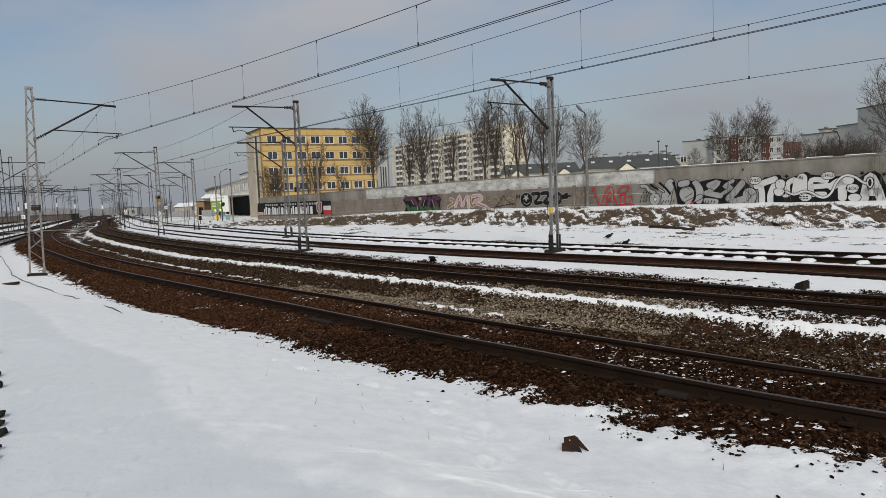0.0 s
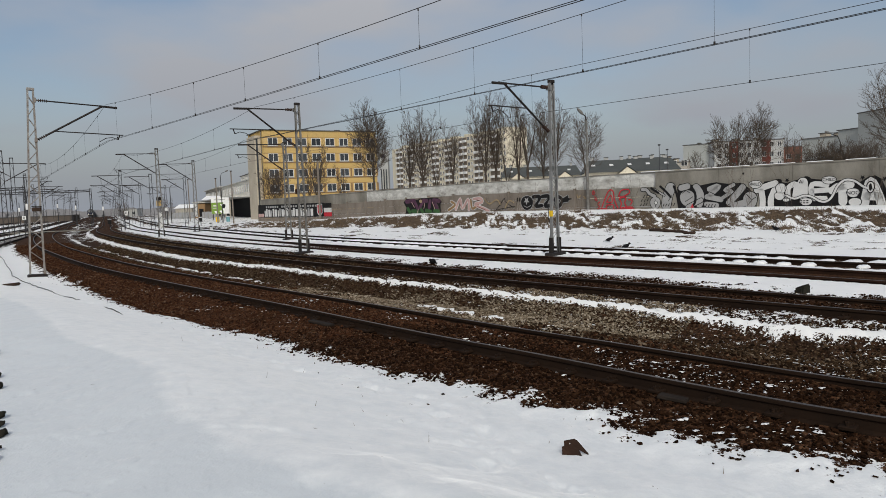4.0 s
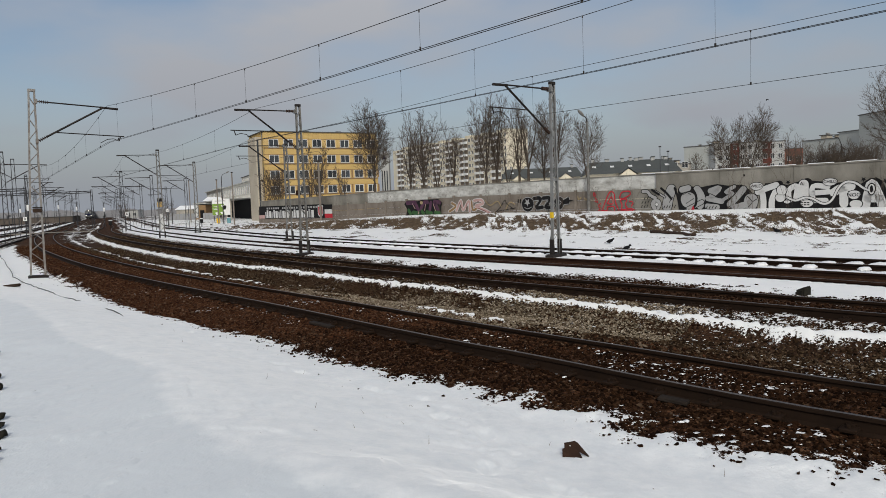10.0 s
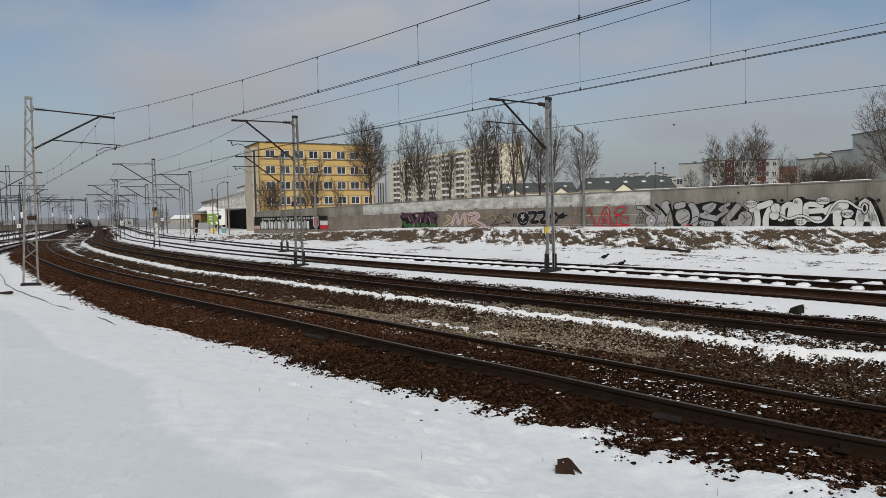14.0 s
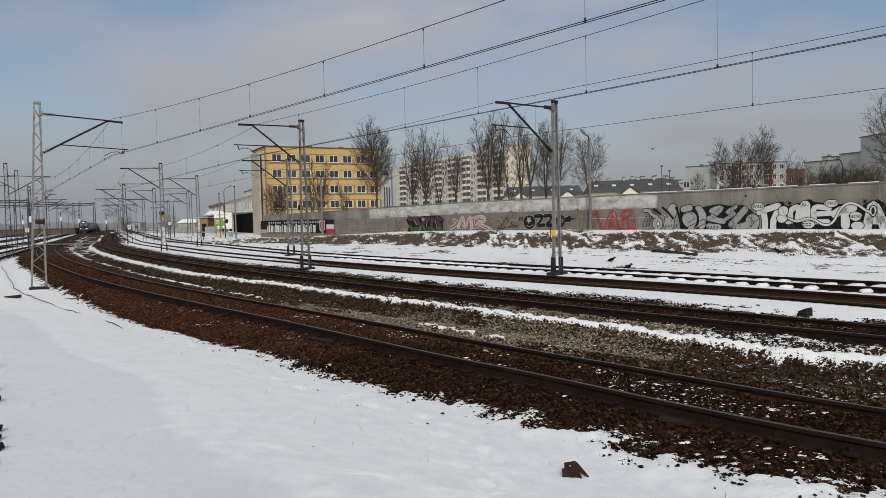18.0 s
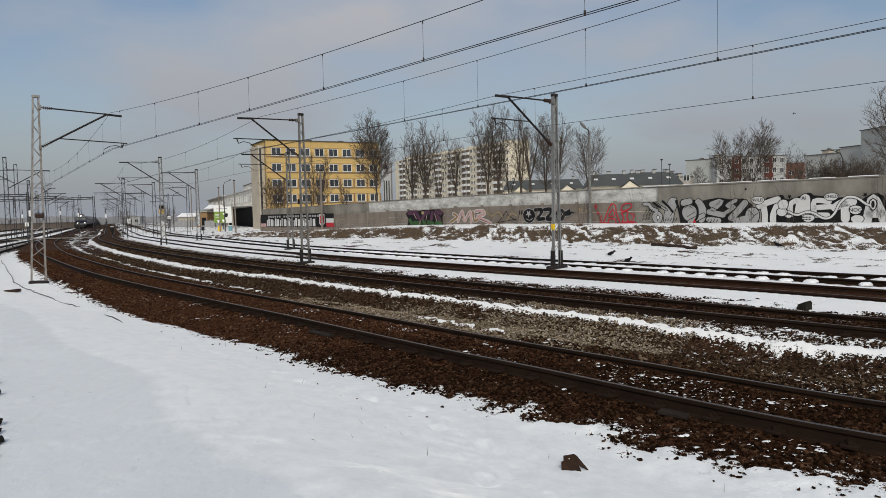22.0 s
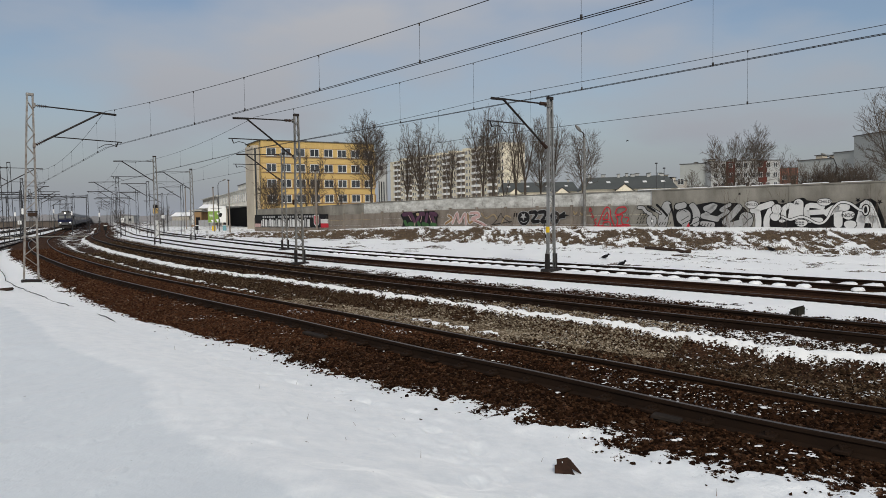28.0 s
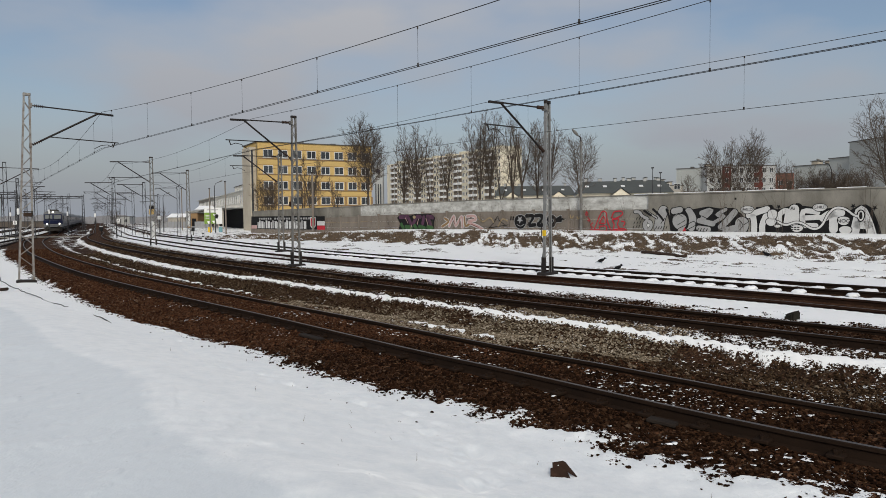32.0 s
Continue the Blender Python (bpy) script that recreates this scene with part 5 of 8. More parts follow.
def office():
    """Four visible storeys of yellow office block; local x along the front, y away."""
    ang = math.degrees(math.atan2(10.5, 18.6))
    t = thing("office_building", pose(-35.1, 139.5, 0, 0, 0, ang), "yellow-rendered office block with brown bands and white-framed windows", "building")
    W, D, H = 24.6, 11.0, 17.0
    bm = bmesh.new()
    box(bm, (W / 2, D / 2, H / 2 - 0.5), (W, D, H + 1))
    part("wall", bm, M["yellow"], t)
    bm = bmesh.new()
    box(bm, (W / 2, D / 2, H + 0.06), (W + 0.5, D + 0.5, 0.16))
    part("roof", bm, M["roof_felt"], t)
    wm = window_meshes(1.95, 1.55, 1, 0.12, 0.075)
    rows = [5.35, 8.45, 11.6, 14.75]
    for r, z in enumerate(rows):
        bm = bmesh.new()
        box(bm, (W / 2, -0.02, z), (W, 0.10, 1.62))
        part("window_band", bm, M["yellow_pale"], t, "paler yellow window strip")
        bm = bmesh.new()
        box(bm, (W / 2, -0.03, z - 1.02), (W, 0.13, 0.20))
        part("ledge", bm, M["brick_brown"], t, "brown ledge below the windows")
        for c in range(8):
            x = 2.0 + c * 3.02
            put_window(t, wm, x, -0.09, z)
            bm = bmesh.new()
            box(bm, (x + 1.5, -0.05, z), (0.34, 0.11, 1.62))
            part("pilaster", bm, M["brick_brown" if r < 2 else "yellow"], t)
            bm = bmesh.new()
            box(bm, (x, -0.13, z - 0.86), (2.2, 0.16, 0.10))
            part("window_sill", bm, M["white_wall"], t)
        bm = bmesh.new()
        box(bm, (W / 2, -0.045, z + 0.86), (W, 0.13, 0.10))
        part("lintel_strip", bm, M["brick_brown"], t, "brown strip above the windows")
    for k in range(25):
        bm = bmesh.new()
        box(bm, (0.5 + k * 0.98, -0.03, H - 0.75), (0.07, 0.07, 1.2))
        part("parapet_rib", bm, M["yellow_pale"], t)
    # gable: small stair windows and a pipe
    for k in range(5):
        bm = bmesh.new()
        box(bm, (-0.06, 9.2, 3.6 + k * 2.9), (0.14, 0.9, 1.2))
        part("gable_window", bm, M["glass"], t)
    bm = bmesh.new()
    tube(bm, (-0.1, 0.7, 0.0), (-0.1, 0.7, H), 0.07, 6)
    part("downpipe", bm, M["grey_paint"], t)
    # stair bay on the gable
    bm = bmesh.new()
    box(bm, (-0.6, 4.6, H / 2 - 0.8), (1.2, 6.0, H - 0.2))
    part("stair_bay", bm, M["beige"], t, "beige stair bay with a glazed strip")
    bm = bmesh.new()
    box(bm, (-0.75, 1.57, H / 2), (0.35, 0.10, H - 3))
    part("stair_glazing", bm, M["glass"], t)
    for k in range(6):
        bm = bmesh.new()
        soft_box(bm, (3 + k * 3.6, 4 + (k % 2) * 2, H + 0.4), (0.8 + 0.3 * (k % 3), 0.7, 0.6), 0.03)
        part("roof_vent", bm, M["roof_felt"], t)
    return t


office()


def panel_block():
    """A ten-storey slab block with stacks of balconies."""
    t = thing("apartment_block", pose(-25, 370, 1.0, 0, 0, math.degrees(math.atan2(-85, 50.7))), "tall pale concrete apartment block with stacked white balconies", "building")
    L, D, H, n = 99.0, 12.0, 28.0, 10
    bm = bmesh.new()
    box(bm, (L / 2, D / 2, H / 2), (L, D, H))
    part("wall", bm, M["cream"], t)
    bm = bmesh.new()
    box(bm, (L + 0.1, D / 2, H / 2 + 0.6), (0.5, D + 0.6, H + 1.6))
    part("gable", bm, M["cream"], t, "blank cream gable wall")
    wm = window_meshes(1.7, 1.5, 1, 0.2)
    bal = bmesh.new()
    box(bal, (0, -0.7, -0.62), (2.5, 0.12, 0.9))
    box(bal, (-1.22, -0.35, -0.62), (0.1, 0.7, 0.9))
    box(bal, (1.22, -0.35, -0.62), (0.1, 0.7, 0.9))
    box(bal, (0, -0.35, -1.1), (2.6, 0.8, 0.12))
    bme = bpy.data.meshes.new("balcony")
    bal.to_mesh(bme)
    bal.free()
    bme.materials.append(M["frame_white"])
    slit = window_meshes(0.9, 1.4, 0, 0.2)
    for g in range(8):
        x0 = 4 + g * 12.2
        for k in range(2):
            # no real recess: a flat strip with the shade in its colour
            bm = bmesh.new()
            box(bm, (x0 + 2.4 + k * 3.7, -0.02, H / 2), (2.7, 0.2, H - 0.6))
            part("recess", bm, M["recess"], t, "flat strip coloured dark for the shade behind the balconies")
        for f in range(n):
            z = 2.0 + f * 2.75
            for k in range(2):
                b = new("balcony", bme)
                b.parent = t
                b.matrix_basis = pose(x0 + 2.4 + k * 3.7, -0.1, z, 0, 0, 0)
            put_window(t, slit, x0 + 4.25, -0.06, z + 0.2)
            put_window(t, wm, x0 + 8.9, -0.06, z + 0.2)
            put_window(t, slit, x0 + 11.2, -0.06, z + 0.2)
    for g in range(8):
        bm = bmesh.new()
        soft_box(bm, (6 + g * 12.2, D / 2, H + 0.8), (4.0, 5, 1.7), 0.1)
        part("lift_house", bm, M["cream"], t)
        bm = bmesh.new()
        tube(bm, (9 + g * 12.2, D / 2, H), (9 + g * 12.2, D / 2, H + 2.4), 0.12, 6)
        part("roof_aerial", bm, M["dark_steel"], t)


panel_block()


def slim_tower():
    t = thing("tower_block", pose(-28.4, 330, 1, 0, 0, -5), "slim white tower with dark vertical strips and a blue sign field", "building")
    bm = bmesh.new()
    box(bm, (1.9, 3, 12.5), (3.8, 4, 25.0))
    part("wall", bm, M["white_wall"], t)
    for k in range(3):
        bm = bmesh.new()
        box(bm, (0.7 + k * 1.15, -0.04, 8.6), (0.5, 0.12, 15))
        part("window_strip", bm, M["glass"], t)
    bm = bmesh.new()
    box(bm, (1.7, -0.06, 22.4), (1.8, 0.14, 1.8))
    part("sign_field", bm, M["loco_blue"], t, "plain blue square sign")


slim_tower()


def gable_house(x, y, z, rz, L, D, eave, ridge, label, gables=1, chimneys=5, skylights=4):
    """A long low house with a steep dark roof; local x along the front."""
    t = thing("row_house", pose(x, y, z, 0, 0, rz), label, "house", "houses behind the wall")
    bm = bmesh.new()
    box(bm, (L / 2, D / 2, eave / 2), (L, D, eave))
    part("wall", bm, M["cream"], t)
    bm = bmesh.new()
    v = [bm.verts.new(p) for p in ((-0.3, -0.5, eave - 0.1), (L + 0.3, -0.5, eave - 0.1), (L - 0.2, D / 2, ridge), (0.6, D / 2, ridge), (-0.3, D + 0.5, eave - 0.1), (L + 0.3, D + 0.5, eave - 0.1))]
    for q in ((0, 1, 2, 3), (3, 2, 5, 4), (0, 3, 4), (1, 5, 2), (0, 4, 5, 1)):
        bm.faces.new([v[i] for i in q])
    roof = part("roof", bm, M["slate"], t, "dark grey pitched roof")
    wm = window_meshes(1.1, 1.2, 1, 0.14)
    for k in range(int(L / 2.6)):
        put_window(t, wm, 1.5 + k * 2.6, -0.06, eave - 1.15)
    for k in range(gables):
        gx = L * (0.45 if gables == 1 else 0.2 + 0.6 * k / (gables - 1))
        bm = bmesh.new()
        w2 = 1.25
        f = [(gx - w2, -0.7, eave - 0.4), (gx + w2, -0.7, eave - 0.4), (gx, -0.7, eave + 0.55)]
        b = [(gx - w2, D / 2, eave - 0.4), (gx + w2, D / 2, eave - 0.4), (gx, D / 2, eave + 0.55)]
        vv = [bm.verts.new(p) for p in f + b]
        for q in ((0, 1, 2), (0, 3, 4, 1), (1, 4, 5, 2), (2, 5, 3, 0)):
            bm.faces.new([vv[i] for i in q])
        g = part("dormer", bm, M["cream"], t, "small cream gable")
        bm = bmesh.new()
        for sx in (-1, 1):
            q = [bm.verts.new(p) for p in ((gx, -0.95, eave + 0.67), (gx + sx * (w2 + 0.3), -0.95, eave - 0.5), (gx + sx * (w2 + 0.3), D / 2, eave - 0.5), (gx, D / 2, eave + 0.67))]
            bm.faces.new(q)
        part("dormer_roof", bm, M["slate"], g)
    for k in range(chimneys):
        cx = L * (k + 0.6) / chimneys
        bm = bmesh.new()
        soft_box(bm, (cx, D / 2 + (k % 2) * 0.9, ridge - 0.05), (0.4 + 0.2 * (k % 2), 0.5, 0.9), 0.03)
        c = part("chimney", bm, M["white_wall"], t, "pale rendered chimney")
        bm = bmesh.new()
        box(bm, (cx, D / 2 + (k % 2) * 0.9, ridge + 0.43), (0.5 + 0.2 * (k % 2), 0.6, 0.08))
        part("chimney_cap", bm, M["slate"], c)
    for k in range(skylights):
        sx = L * (k + 0.5) / skylights
        f = 0.55
        n = Vector((0, -(ridge - eave), (D / 2 + 0.5))).normalized()
        c = Vector((sx, -0.5 + (D / 2 + 0.5) * f, eave - 0.1 + (ridge - eave + 0.1) * f)) - n * -0.04
        bm = bmesh.new()
        box(bm, c, (0.55, 0.7, 0.06), Matrix.Rotation(math.atan2(ridge - eave + 0.1, D / 2 + 0.5), 4, "X"))
        part("skylight", bm, M["frame_white"], roof)
    return t


gable_house(21.0, 101, 1.2, -8, 13.0, 10, 3.9, 5.75, "low cream row house with a dark grey roof and dormer", 1, 6, 5)
gable_house(29.0, 108, 1.2, -6, 7.2, 10, 4.2, 6.25, "cream house end with a dark grey roof", 0, 4, 3)
gable_house(11.6, 131, 1.2, -4, 14.5, 10, 4.5, 6.4, "low cream house with a slate roof behind bare trees", 2, 5, 4)


def flats(name, x, y, rz, L, D, H, mat, label, rows=0, cols=0, bands=(), z0=1.2, first=1.8, floor_h=2.8, hood=(), win=(1.5, 1.4)):
    """A flat-roofed block; local x along the front."""
    t = thing(name, pose(x, y, z0, 0, 0, rz), label, "building")
    bm = bmesh.new()
    box(bm, (L / 2, D / 2, H / 2), (L, D, H))
    part("wall", bm, M[mat], t)
    bm = bmesh.new()
    box(bm, (L / 2, D / 2, H + 0.08), (L + 0.4, D + 0.4, 0.2))
    part("roof", bm, M["roof_felt"], t)
    for bx, bw in bands:
        bm = bmesh.new()
        box(bm, (bx, -0.03, H / 2), (bw, 0.14, H - 0.3))
        part("red_bay", bm, M["red_wall"], t, "brick-red rendered bay")
    if rows:
        wm = window_meshes(win[0], win[1], 1, 0.16)
        for r in range(rows):
            for c in range(cols):
                put_window(t, wm, L * (c + 0.6) / (cols + 0.2), -0.12, first + r * floor_h)
    for hx, hw, hh in hood:
        bm = bmesh.new()
        soft_box(bm, (hx, D / 2, H + hh / 2), (hw, 2, hh), 0.05)
        h = part("roof_hut", bm, M["beige"], t)
        bm = bmesh.new()
        box(bm, (hx, D / 2, H + hh + 0.08), (hw + 0.5, 2.4, 0.14))
        part("hut_cap", bm, M["roof_felt"], h)
    return t


flats("apartment_building", 78.5, 200, -4, 19.2, 12, 14.2, "white_wall", "four-storey white apartment building with brick-red bays", 5, 9, ((5.4, 2.5), (14.4, 2.5)), hood=((2, 1.6, 0.9), (8, 1.2, 0.8), (14, 1.6, 0.8)), first=1.75, win=(1.1, 1.35))
flats("apartment_building", 72.4, 208, -30, 8.5, 6, 14.0, "grey_wall", "plain grey gable of an apartment building", hood=((4, 0.5, 0.5),))
flats("apartment_building", 100, 222, -4, 15, 11, 13.2, "red_dull", "distant red apartment building with a rooftop hut", 4, 5, hood=((7, 2.2, 1.2),))
flats("warehouse", 86.0, 166, -62, 10.4, 4, 11.7, "grey_wall", "windowless light grey warehouse", hood=((4.5, 1.6, 1.0), (7.5, 1.0, 0.8)))
flats("warehouse", 88.2, 155, -73, 6.5, 6, 12.6, "grey_wall", "windowless grey warehouse, a little taller")
flats("tower_block", 86.7, 145, -84, 22, 14, 15.2, "grey_wall", "tall windowless pale grey building at the end of the wall")
flats("apartment_building", 55.2, 170, 0, 5.6, 8, 7.6, "shed_grey", "narrow beige apartment house", 3, 2, hood=((1.5, 1.0, 1.6), (3.5, 0.8, 1.0)))
flats("apartment_building", -13, 150, -60, 10, 9, 3.2, "yellow_pale", "low pale yellow annex behind the wall", 0, 0)


def freight_shed():
    # local x runs towards the viewer along the front, which faces the yard
    t = thing("freight_shed", pose(-98.0, 290.0, -0.9, 0, 0, -66.8), "long white freight shed with a dark loading bay", "building")
    L, N = 137.0, 64.0
    bm = bmesh.new()
    box(bm, ((N + L) / 2, 7, 4.55), (L - N, 14, 9.5))
    part("wall", bm, M["shed_white"], t)
    bm = bmesh.new()
    box(bm, (N / 2, 7, 4.75), (N - 0.2, 13.4, 9.9))
    part("old_wing", bm, M["shed_grey"], t, "older grey-beige wing")
    for x0, x1, z in ((N, L, 9.4), (0, N, 9.8)):
        bm = bmesh.new()
        box(bm, ((x0 + x1) / 2, 7, z), (x1 - x0 + 0.5, 15, 0.24))
        part("roof", bm, M["concrete_light"], t, "pale roof edge")
    bm = bmesh.new()
    box(bm, (L / 2, -2.6, 5.35), (L + 1.0, 5.6, 0.3))
    part("canopy", bm, M["concrete_light"], t, "long pale loading canopy")
    # the bay's inner shade as a black sheet on the wall
    bm = bmesh.new()
    box(bm, ((N + L) / 2 + 4, -0.06, 2.6), (L - N - 10, 0.1, 5.0))
    part("loading_bay", bm, M["dark_in"], t, "flat black sheet for the shade inside the loading bay")
    bm = bmesh.new()
    box(bm, (N / 2, -0.06, 2.6), (N - 6, 0.1, 4.6))
    part("loading_bay", bm, M["brick_brown"], t, "brown boarded loading bay")
    for k in range(14):
        bm = bmesh.new()
        box(bm, (5 + k * 9.8, -5.0, 2.5), (0.35, 0.35, 5.4))
        part("canopy_post", bm, M["shed_grey"], t)
    wm = window_meshes(1.7, 2.1, 0, 0.14)
    for k in range(17):
        put_window(t, wm, N + 4 + k * 4.2, -0.06, 7.5)
    wm = window_meshes(2.6, 1.6, 1, 0.14)
    for k in range(11):
        put_window(t, wm, 4 + k * 5.4, 0.24, 7.9)
    bm = bmesh.new()
    box(bm, (98, 8.2, 10.7), (30, 8, 2.8))
    u = part("upper_house", bm, M["shed_white"], t)
    bm = bmesh.new()
    box(bm, (98, 8.2, 12.17), (31, 8.6, 0.16))
    part("upper_roof", bm, M["roof_felt"], u)
    for xx in (88, 100, 110):
        put_window(t, window_meshes(2.6, 1.2, 1, 0.12), xx, 4.14, 10.8)
    # brown store and low sheds beside the long one
    t2 = thing("storage_building", pose(-67.5, 190, gz(-67.5, 190) - 0.1, 0, 0, -8), "small brown wooden store with a snow-dusted roof", "building")
    bm = bmesh.new()
    box(bm, (1.6, 3, 1.9), (3.2, 6, 4.2))
    part("wall", bm, M["brick_brown"], t2)
    bm = bmesh.new()
    box(bm, (1.6, 3, 4.2), (3.8, 6.6, 0.2), Matrix.Rotation(radians(-3), 4, "X"))
    part("roof", bm, M["concrete_light"], t2)
    # doorway shade, likewise a flat black sheet
    bm = bmesh.new()
    box(bm, (2.2, -0.04, 1.4), (1.2, 0.1, 2.4))
    part("store_door", bm, M["dark_in"], t2, "flat black sheet for the shade inside the doorway")
    for x, y, L2, H2, mat, lab in ((-88.5, 232, 6.0, 3.0, "shed_grey", "low beige shed with snow on its roof"), (-80.5, 236, 5.5, 5.6, "shed_grey", "low grey shed behind a fence")):
        b = thing("storage_building", pose(x, y, gz(x, y) - 0.1, 0, 0, -10), lab, "building")
        bm = bmesh.new()
        box(bm, (L2 / 2, 3, H2 / 2), (L2, 6, H2))
        part("wall", bm, M[mat], b)
        bm = bmesh.new()
        v = [bm.verts.new(p) for p in ((-0.4, -0.5, H2), (L2 + 0.4, -0.5, H2), (L2 + 0.4, 3, H2 + 1.3), (-0.4, 3, H2 + 1.3), (-0.4, 6.5, H2), (L2 + 0.4, 6.5, H2))]
        for q in ((0, 1, 2, 3), (3, 2, 5, 4), (0, 3, 4), (1, 5, 2), (0, 4, 5, 1)):
            bm.faces.new([v[i] for i in q])
        part("roof", bm, M["snow"], b, "snow-covered pitched roof")


freight_shed()


def far_fence():
    t = thing("hoarding_fence", Matrix(), "long grey panelled fence across the snow", "fence")
    for k in range(14):
        bm = bmesh.new()
        x, y = -80 + k * 1.5, 203 - k * 1.35
        soft_box(bm, (x, y, gz(x, y) + 0.8), (1.94, 0.1, 1.8), 0.02, Matrix.Rotation(math.atan2(-1.35, 1.5), 4, "Z"))
        part("fence_panel", bm, M["hoarding"], t)
        bm = bmesh.new()
        box(bm, (x - 0.75, y + 0.67, gz(x, y) + 0.9), (0.14, 0.14, 2.2))
        part("fence_post", bm, M["concrete"], t)


far_fence()


def billboard():
    z0 = gz(-47.6, 150)
    t = thing("billboard", pose(-47.6, 150, z0, 0, 0, -4), "white and green poster board beside the freight shed", "billboard")
    bm = bmesh.new()
    box(bm, (0, 0.1, 3.1), (3.9, 0.14, 3.5))
    part("board", bm, M["sign_white"], t)
    bm = bmesh.new()
    box(bm, (-0.62, 0.01, 2.6), (2.6, 0.06, 2.4))
    part("poster", bm, M["sign_green"], t, "green poster field")
    for k in range(3):
        bm = bmesh.new()
        box(bm, (-1.1, -0.04, 3.2 - k * 0.3), (1.0, 0.03, 0.09))
        part("bar", bm, M["sign_white"], t)
    bm = bmesh.new()
    blob(bm, (0.75, 2.9), 0.42, 0.62, -0.05, 0.2)
    part("dark_shape", bm, M["black"], t, "plain dark round shape")
    for cx, cz, rr in ((1.05, 2.2, 0.5), (0.2, 1.85, 0.32), (-0.9, 1.75, 0.34), (0.35, 3.3, 0.26)):
        bm = bmesh.new()
        blob(bm, (cx, cz), rr, rr * 0.8, -0.06, 0.25)
        part("pale_shape", bm, M["sign_white"], t, "plain pale rounded shape")
    for k in range(9):
        bm = bmesh.new()
        box(bm, (-1.2 + k * 0.27, 0.02, 4.4), (0.19, 0.06, 0.2))
        part("title_bar", bm, M["hoarding"], t)
    for sx in (-1.7, 0, 1.7):
        bm = bmesh.new()
        tube(bm, (sx, 0.25, -0.1), (sx, 0.25, 4.2), 0.07, 6)
        part("post", bm, M["dark_steel"], t)
    b = thing("grit_bin", pose(-42.2, 131, gz(-42.2, 131) - 0.02, 0, 0, 10), "yellow plastic grit bin standing in snow", "bin")
    bm = bmesh.new()
    soft_box(bm, (0, 0, 0.4), (0.62, 0.5, 0.8), 0.06)
    part("body", bm, M["sign_yellow"], b)
    bm = bmesh.new()
    soft_box(bm, (0, 0, 0.86), (0.68, 0.56, 0.14), 0.05)
    part("lid", bm, M["sign_yellow"], b)
    c = thing("cabinet", pose(-40.2, 131, gz(-40.2, 131) - 0.02, 0, 0, 5), "teal equipment cabinet on the snow", "cabinet")
    bm = bmesh.new()
    soft_box(bm, (0, 0, 0.5), (0.6, 0.5, 1.0), 0.03)
    part("body", bm, M["blue_teal"], c)
    bm = bmesh.new()
    soft_box(bm, (0, 0, 1.04), (0.7, 0.6, 0.08), 0.02)
    part("lid", bm, M["snow"], c, "snow-covered lid")


billboard()


# ---- bare trees ----
def rods(name, segs, ns, material, parent):
    """Many tapered rods (p, q, r0, r1) in one mesh."""
    P, Q = np.array([s[0] for s in segs]), np.array([s[1] for s in segs])
    R = np.array([s[2:4] for s in segs])
    D = Q - P
    D /= np.linalg.norm(D, axis=1)[:, None] + 1e-9
    ref = np.where(np.abs(D[:, 2:3]) < 0.9, np.array([[0.0, 0.0, 1.0]]), np.array([[1.0, 0.0, 0.0]]))
    U = np.cross(D, ref)
    U /= np.linalg.norm(U, axis=1)[:, None]
    W = np.cross(D, U)
    a = 2 * math.pi * np.arange(ns) / ns
    ring = U[:, None] * np.cos(a)[None, :, None] + W[:, None] * np.sin(a)[None, :, None]
    V = np.concatenate([P[:, None] + ring * R[:, 0, None, None], Q[:, None] + ring * R[:, 1, None, None]], 1).reshape(-1, 3)
    k = np.arange(ns)
    quad = np.stack([k, (k + 1) % ns, ns + (k + 1) % ns, ns + k], -1)
    F = (quad[None] + (np.arange(len(segs)) * 2 * ns)[:, None, None]).reshape(-1, 4)
    return mesh_np(name, V.tolist(), F.tolist(), material, parent, True)


